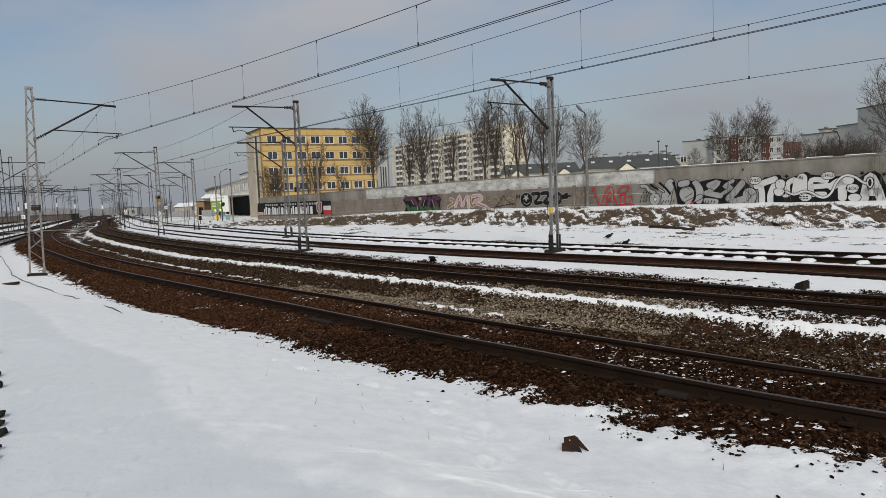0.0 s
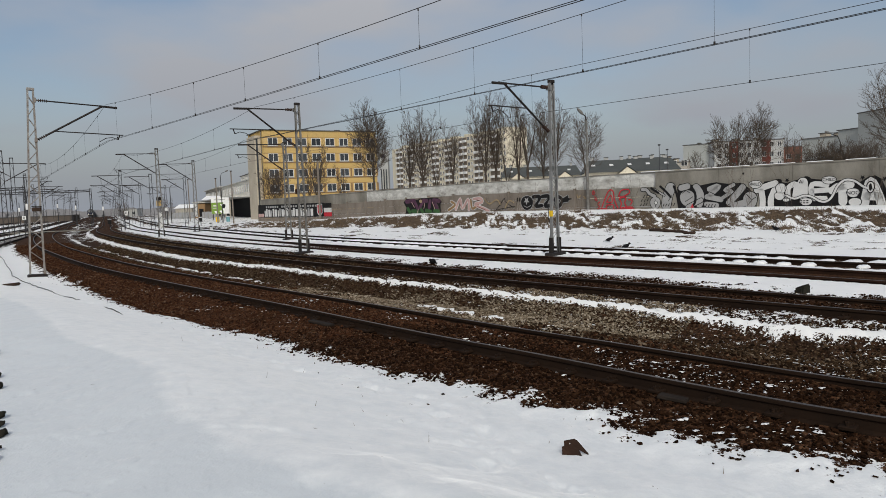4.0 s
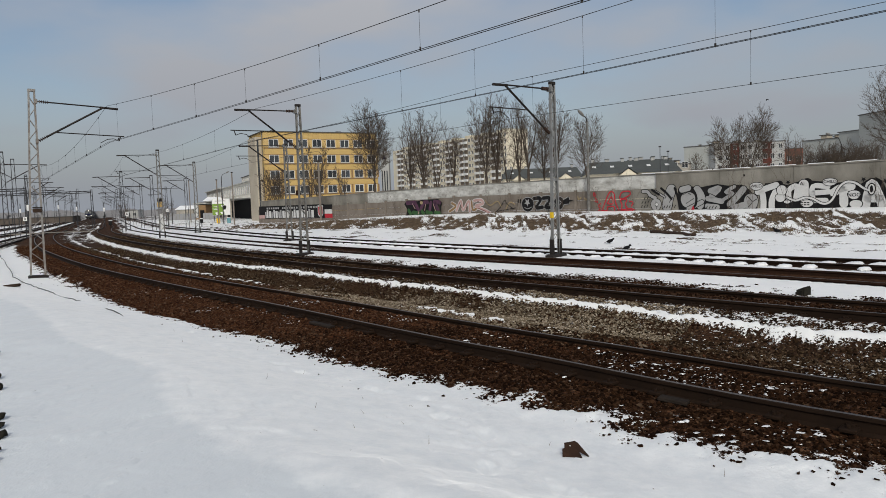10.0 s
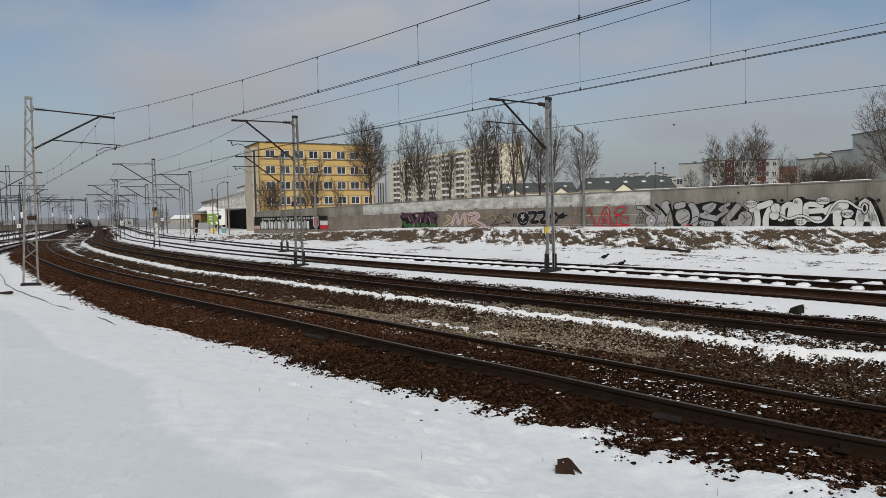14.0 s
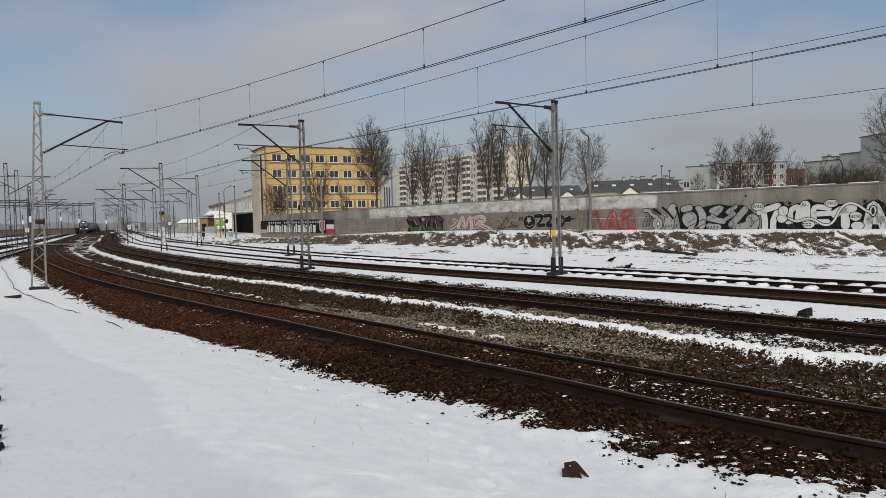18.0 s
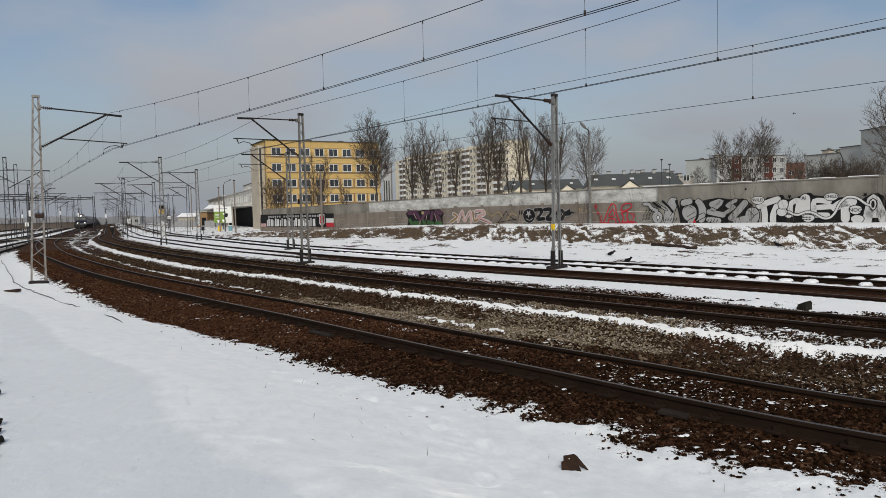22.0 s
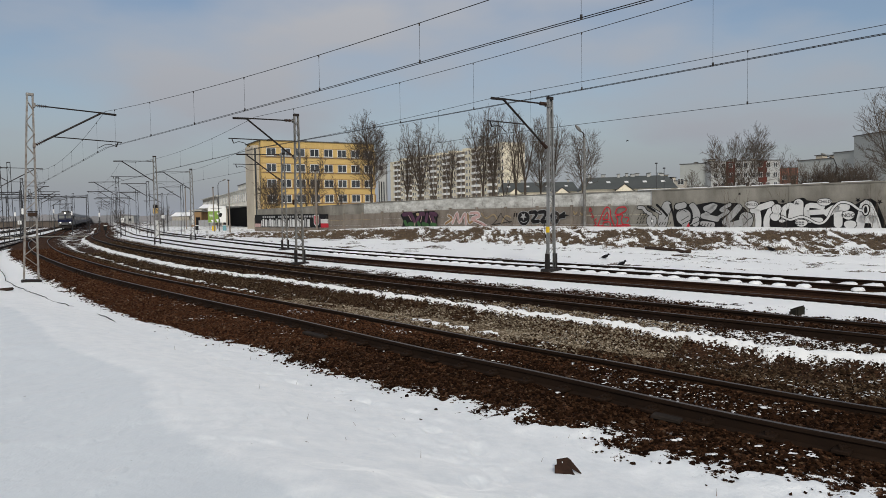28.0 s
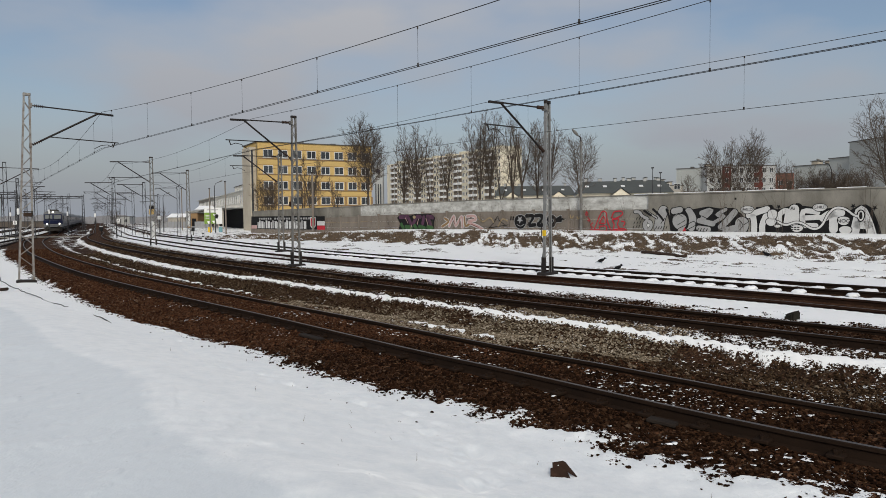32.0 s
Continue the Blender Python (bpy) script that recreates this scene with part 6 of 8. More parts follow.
def tree(x, y, z, h, seed, radius, stems=1, label="tall bare deciduous tree behind the wall", fine=0.0075, dens=1.0, open_v=0.16, category="tree", clear=0.26, girth=0.015):
    """A leafless tree: one or more leaders, upswept limbs along them, then branches and fine twigs."""
    rng = random.Random(seed)
    boles, crown = [], []
    up = Vector((0, 0, 1))

    def turned(d, angle, around):
        side = d.orthogonal().normalized()
        side.rotate(Matrix.Rotation(around, 3, d))
        return (d * math.cos(angle) + side * math.sin(angle)).normalized()

    def limb(p, d, length, r0, r1, n, rise, sway, bag):
        """Adds a bent limb and gives its joints."""
        joints = []
        for i in range(n):
            ra, rb = r0 + (r1 - r0) * i / n, r0 + (r1 - r0) * (i + 1) / n
            q = p + d * (length / n)
            bag.append((tuple(p), tuple(q), max(ra, fine), max(rb, fine * 0.8)))
            p = q
            d = (d + up * rise + Vector((rng.uniform(-sway, sway), rng.uniform(-sway, sway), rng.uniform(-sway, sway)))).normalized()
            joints.append((p.copy(), d.copy(), max(rb, fine), (i + 1) / n))
        return joints

    def dress(joints, length, level):
        """Branches along a limb, finer at each level, and a tuft at its end."""
        step = (0.30, 0.19, 0.0)[level] / dens
        count = max(1, int(length / step))
        for c in range(count):
            f = 0.22 + 0.78 * (c + rng.random()) / count
            i = min(len(joints) - 1, int(f * len(joints)))
            p, d, r, _ = joints[i]
            p = p - d * (length / len(joints)) * rng.random()
            e = turned(d, radians(rng.uniform(26, 48)), rng.uniform(0, 6.28))
            e = (e + up * 0.15).normalized()
            if level == 0:
                L = (0.30 + 0.50 * (1.05 - f)) * length * rng.uniform(0.6, 1.1)
                dress(limb(p, e, L, r * 0.5, fine, 3, 0.06, 0.05, crown), L, 1)
            else:
                limb(p, e, rng.uniform(0.16, 0.42) * (radius / 1.5) ** 0.4, fine, fine * 0.7, 1 if rng.random() < 0.5 else 2, 0.05, 0.1, crown)

    for s in range(stems):
        a = 2 * math.pi * s / stems + (seed * 0.7 if stems > 2 else 0.25)
        o = open_v if stems > 1 else 0.0
        tall = h * rng.uniform(0.86, 1.0) if s else h
        d = Vector((math.cos(a) * o * 1.3, math.sin(a) * o, 1)).normalized()
        r0 = h * girth / stems ** 0.35
        leaders, wood = [], []
        boles.append(wood)
        bole = tall * clear * rng.uniform(0.9, 1.3) + 0.2
        foot = limb(Vector((math.cos(a) * 0.06 * stems, math.sin(a) * 0.06 * stems, -0.2)), d, bole, r0, r0 * 0.8, 4, 0.01, 0.02, wood)
        p, d, r, _ = foot[-1]
        forks = 1 if stems > 2 else rng.choice((2, 3, 3, 4))
        turn = rng.uniform(0, 6.28)
        for k in range(forks):
            e = d if forks == 1 else turned(d, radians(rng.uniform(8, 17)), turn + k * 6.28 / forks)
            L = (tall - bole) * (rng.uniform(0.78, 0.95) if k else 0.94)
            leaders.append((limb(p, e, L, r * (0.85 if forks == 1 else 0.65), fine * 1.6, 9, 0.02, 0.045, wood), L))
        for joints, L in leaders:
            count = int(max(9, L / 0.15 * dens / forks ** 0.5))
            for c in range(count):
                f = (c + rng.random()) / count
                i = min(8, int(f * 9))
                p, d, r, _ = joints[i]
                p = p - d * (L / 9) * rng.random()
                wide = (0.55 + 0.45 * math.sin(math.pi * min(1.0, f * 1.15 + 0.12))) * (1.0 - 0.30 * f ** 3)
                ang = radians(rng.uniform(34, 56) * (1 - 0.45 * f))
                span = radius * wide * rng.uniform(0.6, 1.05) / math.sin(ang + 0.12)
                span = min(span, 0.55 * L) / forks ** 0.2
                dress(limb(p, turned(d, ang, c * 2.4 + rng.uniform(-0.5, 0.5)), span, max(fine, r * 0.42), fine, 5, 0.05, 0.05, crown), span, 0)
    t = thing("tree" if category == "tree" else "shrub", pose(x, y, z), label, category, "bare trees" if category == "tree" else "shrubs behind the wall")
    for stem in boles:
        rods("trunk" if stems < 3 else "stem", stem, 7, M["bark"], t)
    rods("crown", crown, 3, M["twig"], t)
    return t


for i, (x, y, top, wide, st) in enumerate(((-7.3, 76, 11.5, 3.4, 1), (-3.2, 72, 10.0, 1.4, 1), (-1.8, 70, 11.0, 2.0, 1), (-0.5, 72, 8.6, 0.8, 1), (1.3, 73, 10.1, 1.6, 1), (4.1, 64, 11.4, 1.9, 1), (5.1, 65, 11.6, 1.7, 1), (6.2, 66, 8.1, 0.7, 1), (7.0, 63, 10.5, 1.3, 1), (7.7, 62, 11.0, 1.5, 1), (9.1, 62, 10.2, 1.7, 1), (9.9, 60, 10.1, 1.7, 1), (12.4, 60, 8.3, 2.3, 1), (28.5, 66, 9.4, 2.3, 2), (33.8, 68, 7.5, 1.2, 1), (35.8, 70, 7.2, 1.1, 1), (25.5, 70, 5.6, 1.3, 1), (32.1, 49, 9.9, 2.1, 1))):
    tree(x, y, 1.2, top - 1.2, 11 + i, wide, st, fine=0.0085, open_v=0.22, dens=1.25 if wide > 1 else 1.05, clear=0.14 if st > 1 else 0.27)
for i, (x, y, top, wide, st) in enumerate(((-29.1, 122, 8.2, 2.0, 3), (-21.6, 122, 13.2, 2.0, 1), (-17.2, 122, 9.4, 1.3, 1), (-23.5, 124, 10.3, 1.3, 1))):
    tree(x, y, 0.6, top - 0.6, 50 + i, wide, st, "bare tree in front of the yellow office block", 0.015, 1.0, clear=0.14)
for i, (x, y, h) in enumerate(((21.8, 62, 2.4), (22.8, 60, 2.6), (23.8, 60, 3.0), (26.4, 62, 2.6), (33.4, 62, 4.3), (33.9, 61, 4.7), (34.3, 60, 4.8), (35.1, 60, 4.9), (35.9, 60, 4.6))):
    tree(x, y, 1.2, h, 70 + i, 0.95, 8, "bare thicket of brown shrubs behind the wall", 0.010, 1.25, 0.30, "shrub", 0.05, 0.006)


def shoots(name, spots, label, seed, hmin, hmax, material, r=0.006):
    """Thin leafless stems, joined, standing at the given places."""
    rng = random.Random(seed)
    bm = bmesh.new()
    for x, y, z in spots:
        for k in range(rng.randint(2, 5)):
            p = Vector((x + rng.uniform(-0.2, 0.2), y + rng.uniform(-0.1, 0.1), z - 0.05))
            d = Vector((rng.uniform(-0.35, 0.35), rng.uniform(-0.2, 0.2), 1)).normalized()
            L = rng.uniform(hmin, hmax)
            for s in range(4):
                q = p + d * L / 4
                tube(bm, p, q, r * (1 - 0.15 * s), 3)
                if s:
                    e = (d + Vector((rng.uniform(-0.7, 0.7), rng.uniform(-0.4, 0.4), 0))).normalized()
                    tube(bm, p, p + e * L * 0.22, r * 0.6, 3)
                p, d = q, (d + Vector((rng.uniform(-0.12, 0.12), 0, 0))).normalized()
    return tagged(link_mesh(name, bm, material), label, "shrubs", "", "stuff")


rng = random.Random(3)
spots = []
for u in [rng.uniform(-30, 4) for _ in range(34)] + [rng.uniform(9, 18) for _ in range(7)]:
    p = WALL_M @ Vector((u, -0.45 if u > 4 else rng.choice((-0.5, 0.5)), 0))
    zz = float(ground_z(np.array([p.x]), np.array([p.y]))[0][0])
    spots.append((p.x, p.y, zz))
shoots("wall_shrubs", spots, "thin leafless shoots growing along the wall", 4, 1.2, 2.5, M["twig"], 0.007)


# ---- masts further down the line ----
def far_masts():
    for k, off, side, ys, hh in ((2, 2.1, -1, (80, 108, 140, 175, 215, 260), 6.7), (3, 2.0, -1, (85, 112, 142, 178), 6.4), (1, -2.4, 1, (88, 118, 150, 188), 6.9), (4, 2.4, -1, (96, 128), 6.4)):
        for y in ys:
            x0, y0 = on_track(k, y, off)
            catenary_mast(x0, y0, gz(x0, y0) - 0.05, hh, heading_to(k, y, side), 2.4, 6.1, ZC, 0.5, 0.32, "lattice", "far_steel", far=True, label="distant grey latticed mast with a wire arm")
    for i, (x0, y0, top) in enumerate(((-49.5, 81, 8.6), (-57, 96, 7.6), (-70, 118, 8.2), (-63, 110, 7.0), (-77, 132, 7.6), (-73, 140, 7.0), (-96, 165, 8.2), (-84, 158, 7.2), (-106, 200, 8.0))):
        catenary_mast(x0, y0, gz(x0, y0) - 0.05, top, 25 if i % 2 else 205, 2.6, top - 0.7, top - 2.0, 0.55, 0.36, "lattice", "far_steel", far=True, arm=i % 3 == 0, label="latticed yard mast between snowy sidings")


far_masts()


def gantry(y, xl, xr, z, label):
    t = thing("wire_gantry", Matrix(), label, "gantry", "gantries over the yard")
    for zz in (z, z + 0.3):
        bm = bmesh.new()
        tube(bm, (xl, y, zz), (xr, y, zz), 0.07, 6)
        part("beam", bm, M["far_steel"], t)
    n = int((xr - xl) / 1.6)
    for i in range(n):
        xa, xb = xl + (xr - xl) * i / n, xl + (xr - xl) * (i + 1) / n
        bm = bmesh.new()
        tube(bm, (xa, y, z if i % 2 else z + 0.3), (xb, y, z + 0.3 if i % 2 else z), 0.03, 4)
        part("lacing_bar", bm, M["far_steel"], t)
    for xx in (xl, (xl + xr) / 2, xr):
        bm = bmesh.new()
        for dx in (-0.22, 0.22):
            tube(bm, (xx + dx, y, -1.0), (xx + dx * 0.7, y, z + 0.6), 0.06, 5)
        for j in range(8):
            za, zb = -0.2 + (z) * j / 8, -0.2 + z * (j + 1) / 8
            tube(bm, (xx + (0.2 if j % 2 else -0.2), y, za), (xx + (-0.2 if j % 2 else 0.2), y, zb), 0.025, 4)
        part("leg", bm, M["far_steel"], t)
    for k in range(5):
        xx = xl + (xr - xl) * (k + 0.5) / 5
        bm = bmesh.new()
        tube(bm, (xx, y, z), (xx, y, z - 1.2), 0.045, 5)
        part("drop_arm", bm, M["far_steel"], t)


gantry(126, -92, -63.2, 5.75, "latticed steel gantry spanning the yard tracks")
gantry(100, -80, -59.6, 5.6, "steel gantry over the sidings")


# ---- sidings on the left ----
def sidings():
    for x59 in (-37.4, -42.4, -49.8, -60.0):
        t = thing("railway_track", Matrix(), "siding with dark rails half buried in snow", "railway track", "tracks")
        for side in (-0.753, 0.753):
            ys = rail_steps(44.0, 500.0)
            rail_mesh("rail", lambda y: x59 + FAR * (y - 59) + side * 1.109, lambda y: -0.16 + fall(y), ys, M["rail"], t)


sidings()


def crossing():
    t = thing("level_crossing", pose(-50.0, 92.5, -0.33, 0, 0, 12), "grey snow-dusted plank crossing over the tracks", "crossing")
    for k in range(5):
        bm = bmesh.new()
        soft_box(bm, (0, -0.9 + k * 0.42, 0), (13.5, 0.38, 0.10), 0.01)
        part("plank", bm, M["concrete"], t)


crossing()


# ---- signals, posts and signs ----
def post_with(name, x, y, h, label, category, mat="far_steel", r=0.06):
    z = gz(x, y) - 0.05
    t = thing(name, pose(x, y, z), label, category)
    bm = bmesh.new()
    tube(bm, (0, 0, 0), (0, 0, h), r, 8, r * 0.8)
    part("post", bm, M[mat], t)
    return t


def white_lanterns():
    for x, y, z in ((-66.0, 120, 3.6), (-62.9, 120, 3.3), (-58.2, 120, 2.7), (-73.2, 121, 3.4), (-47.5, 80, 3.0)):
        t = post_with("signal_post", x, y, z + 1.6, "signal post with a tall white back board", "signal", "far_steel", 0.07)
        bm = bmesh.new()
        soft_box(bm, (0.05, -0.12, z + 0.35), (0.26, 0.18, 0.7), 0.06)
        part("lantern", bm, M["sign_white"], t, "white lantern housing")
        bm = bmesh.new()
        box(bm, (0, 0, z - 0.8), (0.5, 0.25, 0.06))
        part("step", bm, M["far_steel"], t)


white_lanterns()


def dwarf_signals():
    for x, y, h in ((-36.4, 80.5, 2.1),):
        t = thing("dwarf_signal", pose(x, y, gz(x, y)), "small ladder-like signal frame with a lettered board", "signal")
        for sx in (-0.3, 0.3):
            bm = bmesh.new()
            tube(bm, (sx, 0, -0.1), (sx * 0.8, 0, h), 0.035, 5)
            part("upright", bm, M["far_steel"], t)
        for k in range(5):
            bm = bmesh.new()
            tube(bm, (-0.3, 0, 0.2 + k * 0.32), (0.3, 0, 0.2 + k * 0.32), 0.022, 5)
            part("rung", bm, M["far_steel"], t)
        bm = bmesh.new()
        box(bm, (0, -0.05, h - 0.15), (0.36, 0.04, 0.42))
        part("board", bm, M["sign_white"], t)
        for p, q in (((-0.13, h - 0.32), (0, h + 0.02)), ((0.13, h - 0.32), (0, h + 0.02)), ((-0.08, h - 0.2), (0.08, h - 0.2))):
            bm = bmesh.new()
            tube(bm, (p[0], -0.08, p[1]), (q[0], -0.08, q[1]), 0.022, 5)
            part("letter_bar", bm, M["black"], t)
    for x, y in ((-46.5, 97.5), (-36.0, 104)):
        t = post_with("dwarf_signal", x, y, 0.7, "low black dwarf signal on the snow", "signal", "black", 0.06)
        bm = bmesh.new()
        soft_box(bm, (0, -0.05, 0.95), (0.42, 0.3, 0.62), 0.05)
        part("head", bm, M["black"], t)
        bm = bmesh.new()
        soft_box(bm, (0, 0, 1.3), (0.44, 0.32, 0.1), 0.04)
        part("snow_cap", bm, M["snow"], t, "snow cap")
    t = post_with("marker_post", -22.0, 66.3, 0.95, "white marker post with black bars in the snow", "marker post", "sign_white", 0.16)
    for k in range(2):
        bm = bmesh.new()
        box(bm, (0, -0.15, 0.35 + k * 0.3), (0.2, 0.04, 0.08))
        part("bar", bm, M["black"], t)
    for x, y, h, txt in ((-46.7, 78, 2.2, "8"), (-38.6, 98, 2.4, "10")):
        t = post_with("speed_sign", x, y, h, "white number plate %s on a thin post" % txt, "sign")
        bm = bmesh.new()
        box(bm, (0, -0.06, h), (0.42, 0.03, 0.42))
        part("plate", bm, M["sign_white"], t)
        cu = bpy.data.curves.new("number", "FONT")
        cu.body, cu.size, cu.extrude, cu.align_x = txt, 0.42, 0.004, "CENTER"
        tmp = bpy.data.objects.new("number", cu)
        scene.collection.objects.link(tmp)
        me = bpy.data.meshes.new_from_object(tmp.evaluated_get(bpy.context.evaluated_depsgraph_get()))
        bpy.data.objects.remove(tmp)
        me.materials.clear()
        me.materials.append(M["black"])
        ob = new("number", me)
        ob.parent = t
        ob.matrix_basis = pose(0, -0.085, h - 0.15, 90, 0, 0)


dwarf_signals()


def mast_extras():
    a = MASTS["A"]
    bm = bmesh.new()
    soft_box(bm, (0.178, 0, 1.36), (0.075, 0.12, 0.2), 0.01)
    part("yellow_band", bm, M["sign_yellow"], a, "yellow painted band")
    bm = bmesh.new()
    box(bm, (0, 0, 2.55), (0.4, 0.03, 0.1))
    part("number_plate", bm, M["galv"], a)
    bm = bmesh.new()
    pts = [(0.22, -0.09, 2.0), (0.2, -0.1, 1.2), (0.05, -0.12, 0.9), (0.2, -0.1, 0.3), (0.2, -0.1, 0.0)]
    for p, q in zip(pts, pts[1:]):
        tube(bm, p, q, 0.014, 5)
    part("earth_cable", bm, M["black"], a)
    lm = MASTS["L"]
    bm = bmesh.new()
    soft_box(bm, (0.03, -0.12, 2.45), (0.28, 0.14, 0.15), 0.02)
    part("switch_box", bm, M["wood_log"], lm, "rust-brown box strapped to the mast")
    bm = bmesh.new()
    soft_box(bm, (0.04, -0.1, 2.56), (0.32, 0.2, 0.03), 0.01)
    part("box_lid", bm, M["dark_steel"], lm)
    for key, zc in (("3", 1.3), ("4", 1.9)):
        m = MASTS[key]
        bm = bmesh.new()
        box(bm, (0, -0.12, zc), (0.34, 0.04, 1.2))
        b = part("chevron_board", bm, M["sign_white"], m, "white board with black chevrons")
        for k in range(4):
            for sx in (-1, 1):
                bm = bmesh.new()
                tube(bm, (sx * 0.16, -0.16, zc - 0.52 + k * 0.30), (0, -0.16, zc - 0.40 + k * 0.30), 0.06, 5)
                part("chevron", bm, M["black"], b)
    bm = bmesh.new()
    soft_box(bm, (0, -0.16, 2.6), (0.42, 0.1, 0.42), 0.02)
    part("warning_plate", bm, M["yellow_pale"], MASTS["3"], "faded yellow warning plate")
    bm = bmesh.new()
    soft_box(bm, (0, -0.16, 2.95), (0.40, 0.2, 0.26), 0.02)
    part("lamp_box", bm, M["dark_steel"], MASTS["3"])
    bm = bmesh.new()
    soft_box(bm, (0.1, -0.14, 2.55), (0.2, 0.12, 0.22), 0.03)
    part("rust_box", bm, M["rail_rust"], MASTS["B"], "small rusty box")


mast_extras()


def street_lamp(x, y, h, arm, head, label, mat="concrete", r=0.13, dirx=-1.0, steep=0.0):
    z = gz(x, y) - 0.1
    t = thing("street_lamp", pose(x, y, z), label, "street lamp", "lamp posts")
    bm = bmesh.new()
    tube(bm, (0, 0, 0), (0, 0, h), r, 10, r * 0.6)
    part("post", bm, M[mat], t)
    bm = bmesh.new()
    p0, p1, p2 = (0, 0, h - 0.05), (dirx * arm * 0.25, 0, h + arm * (0.55 + steep)), (dirx * arm, 0, h + arm * (0.85 + 1.3 * steep))
    tube(bm, p0, p1, 0.04, 6)
    tube(bm, p1, p2, 0.035, 6)
    part("arm", bm, M["dark_steel"], t)
    bm = bmesh.new()
    d = Vector((dirx * math.cos(radians(25 + 33 * steep)), 0, math.sin(radians(25 + 33 * steep))))
    tilt = Vector((0, 0, 1)).rotation_difference(d).to_matrix().to_4x4()
    bmesh.ops.create_icosphere(bm, subdivisions=2, radius=1.0, matrix=Matrix.Translation(Vector(p2) + d * head * 0.4) @ tilt @ Matrix.Diagonal((head * 0.17, head * 0.22, head * 0.5, 1)))
    part("lamp_head", bm, M["grey_paint"], t, "grey oval lamp head", True)
    return t


street_lamp(9.6, 45.6, 5.92, 0.22, 0.62, "grey concrete street lamp standing before the graffiti wall", "grey_paint", 0.105, steep=0.7)
street_lamp(-39.3, 125, 8.4, 0.9, 0.7, "distant lamp post by the freight shed", "far_steel", 0.1, 1.0)
street_lamp(35.5, 62, 4.6, 0.9, 0.6, "lamp post behind the wall among shrubs", "far_steel", 0.08)
street_lamp(-54.3, 140, 7.0, 0.9, 0.6, "distant lamp post over the snowy yard", "far_steel", 0.1, 1.0)
for x, y, h, lab in ((-12.1, 69.3, 5.9, "plain wooden post before the painted wall"), (-40.2, 125, 7.9, "grey post beside the billboard"), (-33.5, 112, 8.4, "tall grey post by the loading bay"), (-54.2, 150, 9.0, "distant grey wooden utility post")):
    t = post_with("utility_post", x, y, h, lab, "post", "concrete_brown", 0.12)
    bm = bmesh.new()
    soft_box(bm, (0, 0, h + 0.04), (0.3, 0.24, 0.16), 0.03)
    part("cap", bm, M["dark_steel"], t)


for x, y, h, lab in ((29.8, 95, 7.2, "slim post behind the wall"), (31.2, 96, 6.6, "slim floodlight post behind the wall")):
    t = post_with("utility_post", x, y, h, lab, "post", "far_steel", 0.055)
    bm = bmesh.new()
    soft_box(bm, (0, 0, h + 0.06), (0.34, 0.2, 0.18), 0.03)
    part("floodlight", bm, M["far_steel"], t)


# ---- small things near the viewer ----
def rusty_plate():
    x, y = 1.07, 5.92
    z = gz(x, y)
    t = thing("scrap_plate", pose(x, y, z - 0.005, 0, 7, 14) @ Matrix.Diagonal((1.0, 1.0, 0.88, 1)), "bent rusty iron plate lying in fresh snow", "scrap metal")
    bm = bmesh.new()
    v = [(-0.125, -0.05, -0.01), (0.0, -0.10, -0.01), (0.05, -0.075, -0.01), (0.03, -0.02, 0.055), (-0.02, 0.01, 0.085), (-0.12, -0.02, 0.06)]
    bot = [bm.verts.new(p) for p in v]
    topv = [bm.verts.new((p[0] + 0.004, p[1] + 0.014, p[2] + 0.008)) for p in v]
    bm.faces.new(bot)
    bm.faces.new(topv[::-1])
    for i in range(len(v)):
        j = (i + 1) % len(v)
        bm.faces.new((bot[j], bot[i], topv[i], topv[j]))
    part("front_leaf", bm, M["rust_plate"], t)
    bm = bmesh.new()
    v = [(-0.085, 0.0, 0.05), (0.03, -0.02, 0.045), (0.135, -0.05, -0.01), (0.05, 0.03, 0.10), (0.025, 0.04, 0.115), (-0.075, 0.04, 0.095)]
    bot = [bm.verts.new(p) for p in v]
    topv = [bm.verts.new((p[0], p[1] + 0.014, p[2] + 0.01)) for p in v]
    bm.faces.new(bot)
    bm.faces.new(topv[::-1])
    for i in range(len(v)):
        j = (i + 1) % len(v)
        bm.faces.new((bot[j], bot[i], topv[i], topv[j]))
    part("back_leaf", bm, M["rust_plate"], t)
    bm = bmesh.new()
    tube(bm, (-0.035, 0.010, 0.088), (-0.035, 0.018, 0.092), 0.005, 8)
    part("bolt_hole", bm, M["snow"], t)
    bm = bmesh.new()
    tube(bm, (0.02, -0.10, 0.0), (0.10, -0.115, -0.005), 0.007, 5)
    part("spike", bm, M["rust_plate"], t)


rusty_plate()


def loose_planks():
    for x, y, rz, L, lab in ((-2.30, 12.72, -42, 0.62, "dark creosoted plank lying beside the rail"), (2.39, 7.27, -38, 0.32, "short dark board half sunk in ballast")):
        t = thing("plank", pose(x, y, gz(x, y) + 0.005, 0, 3, rz), lab, "timber")
        bm = bmesh.new()
        soft_box(bm, (0, 0, 0.03), (L, 0.13, 0.045), 0.01)
        for v in bm.verts:
            v.co += Vector((noise.noise(v.co * 7), noise.noise(v.co * 6), 0)) * 0.012
        part("board", bm, M["sleeper"], t)


loose_planks()


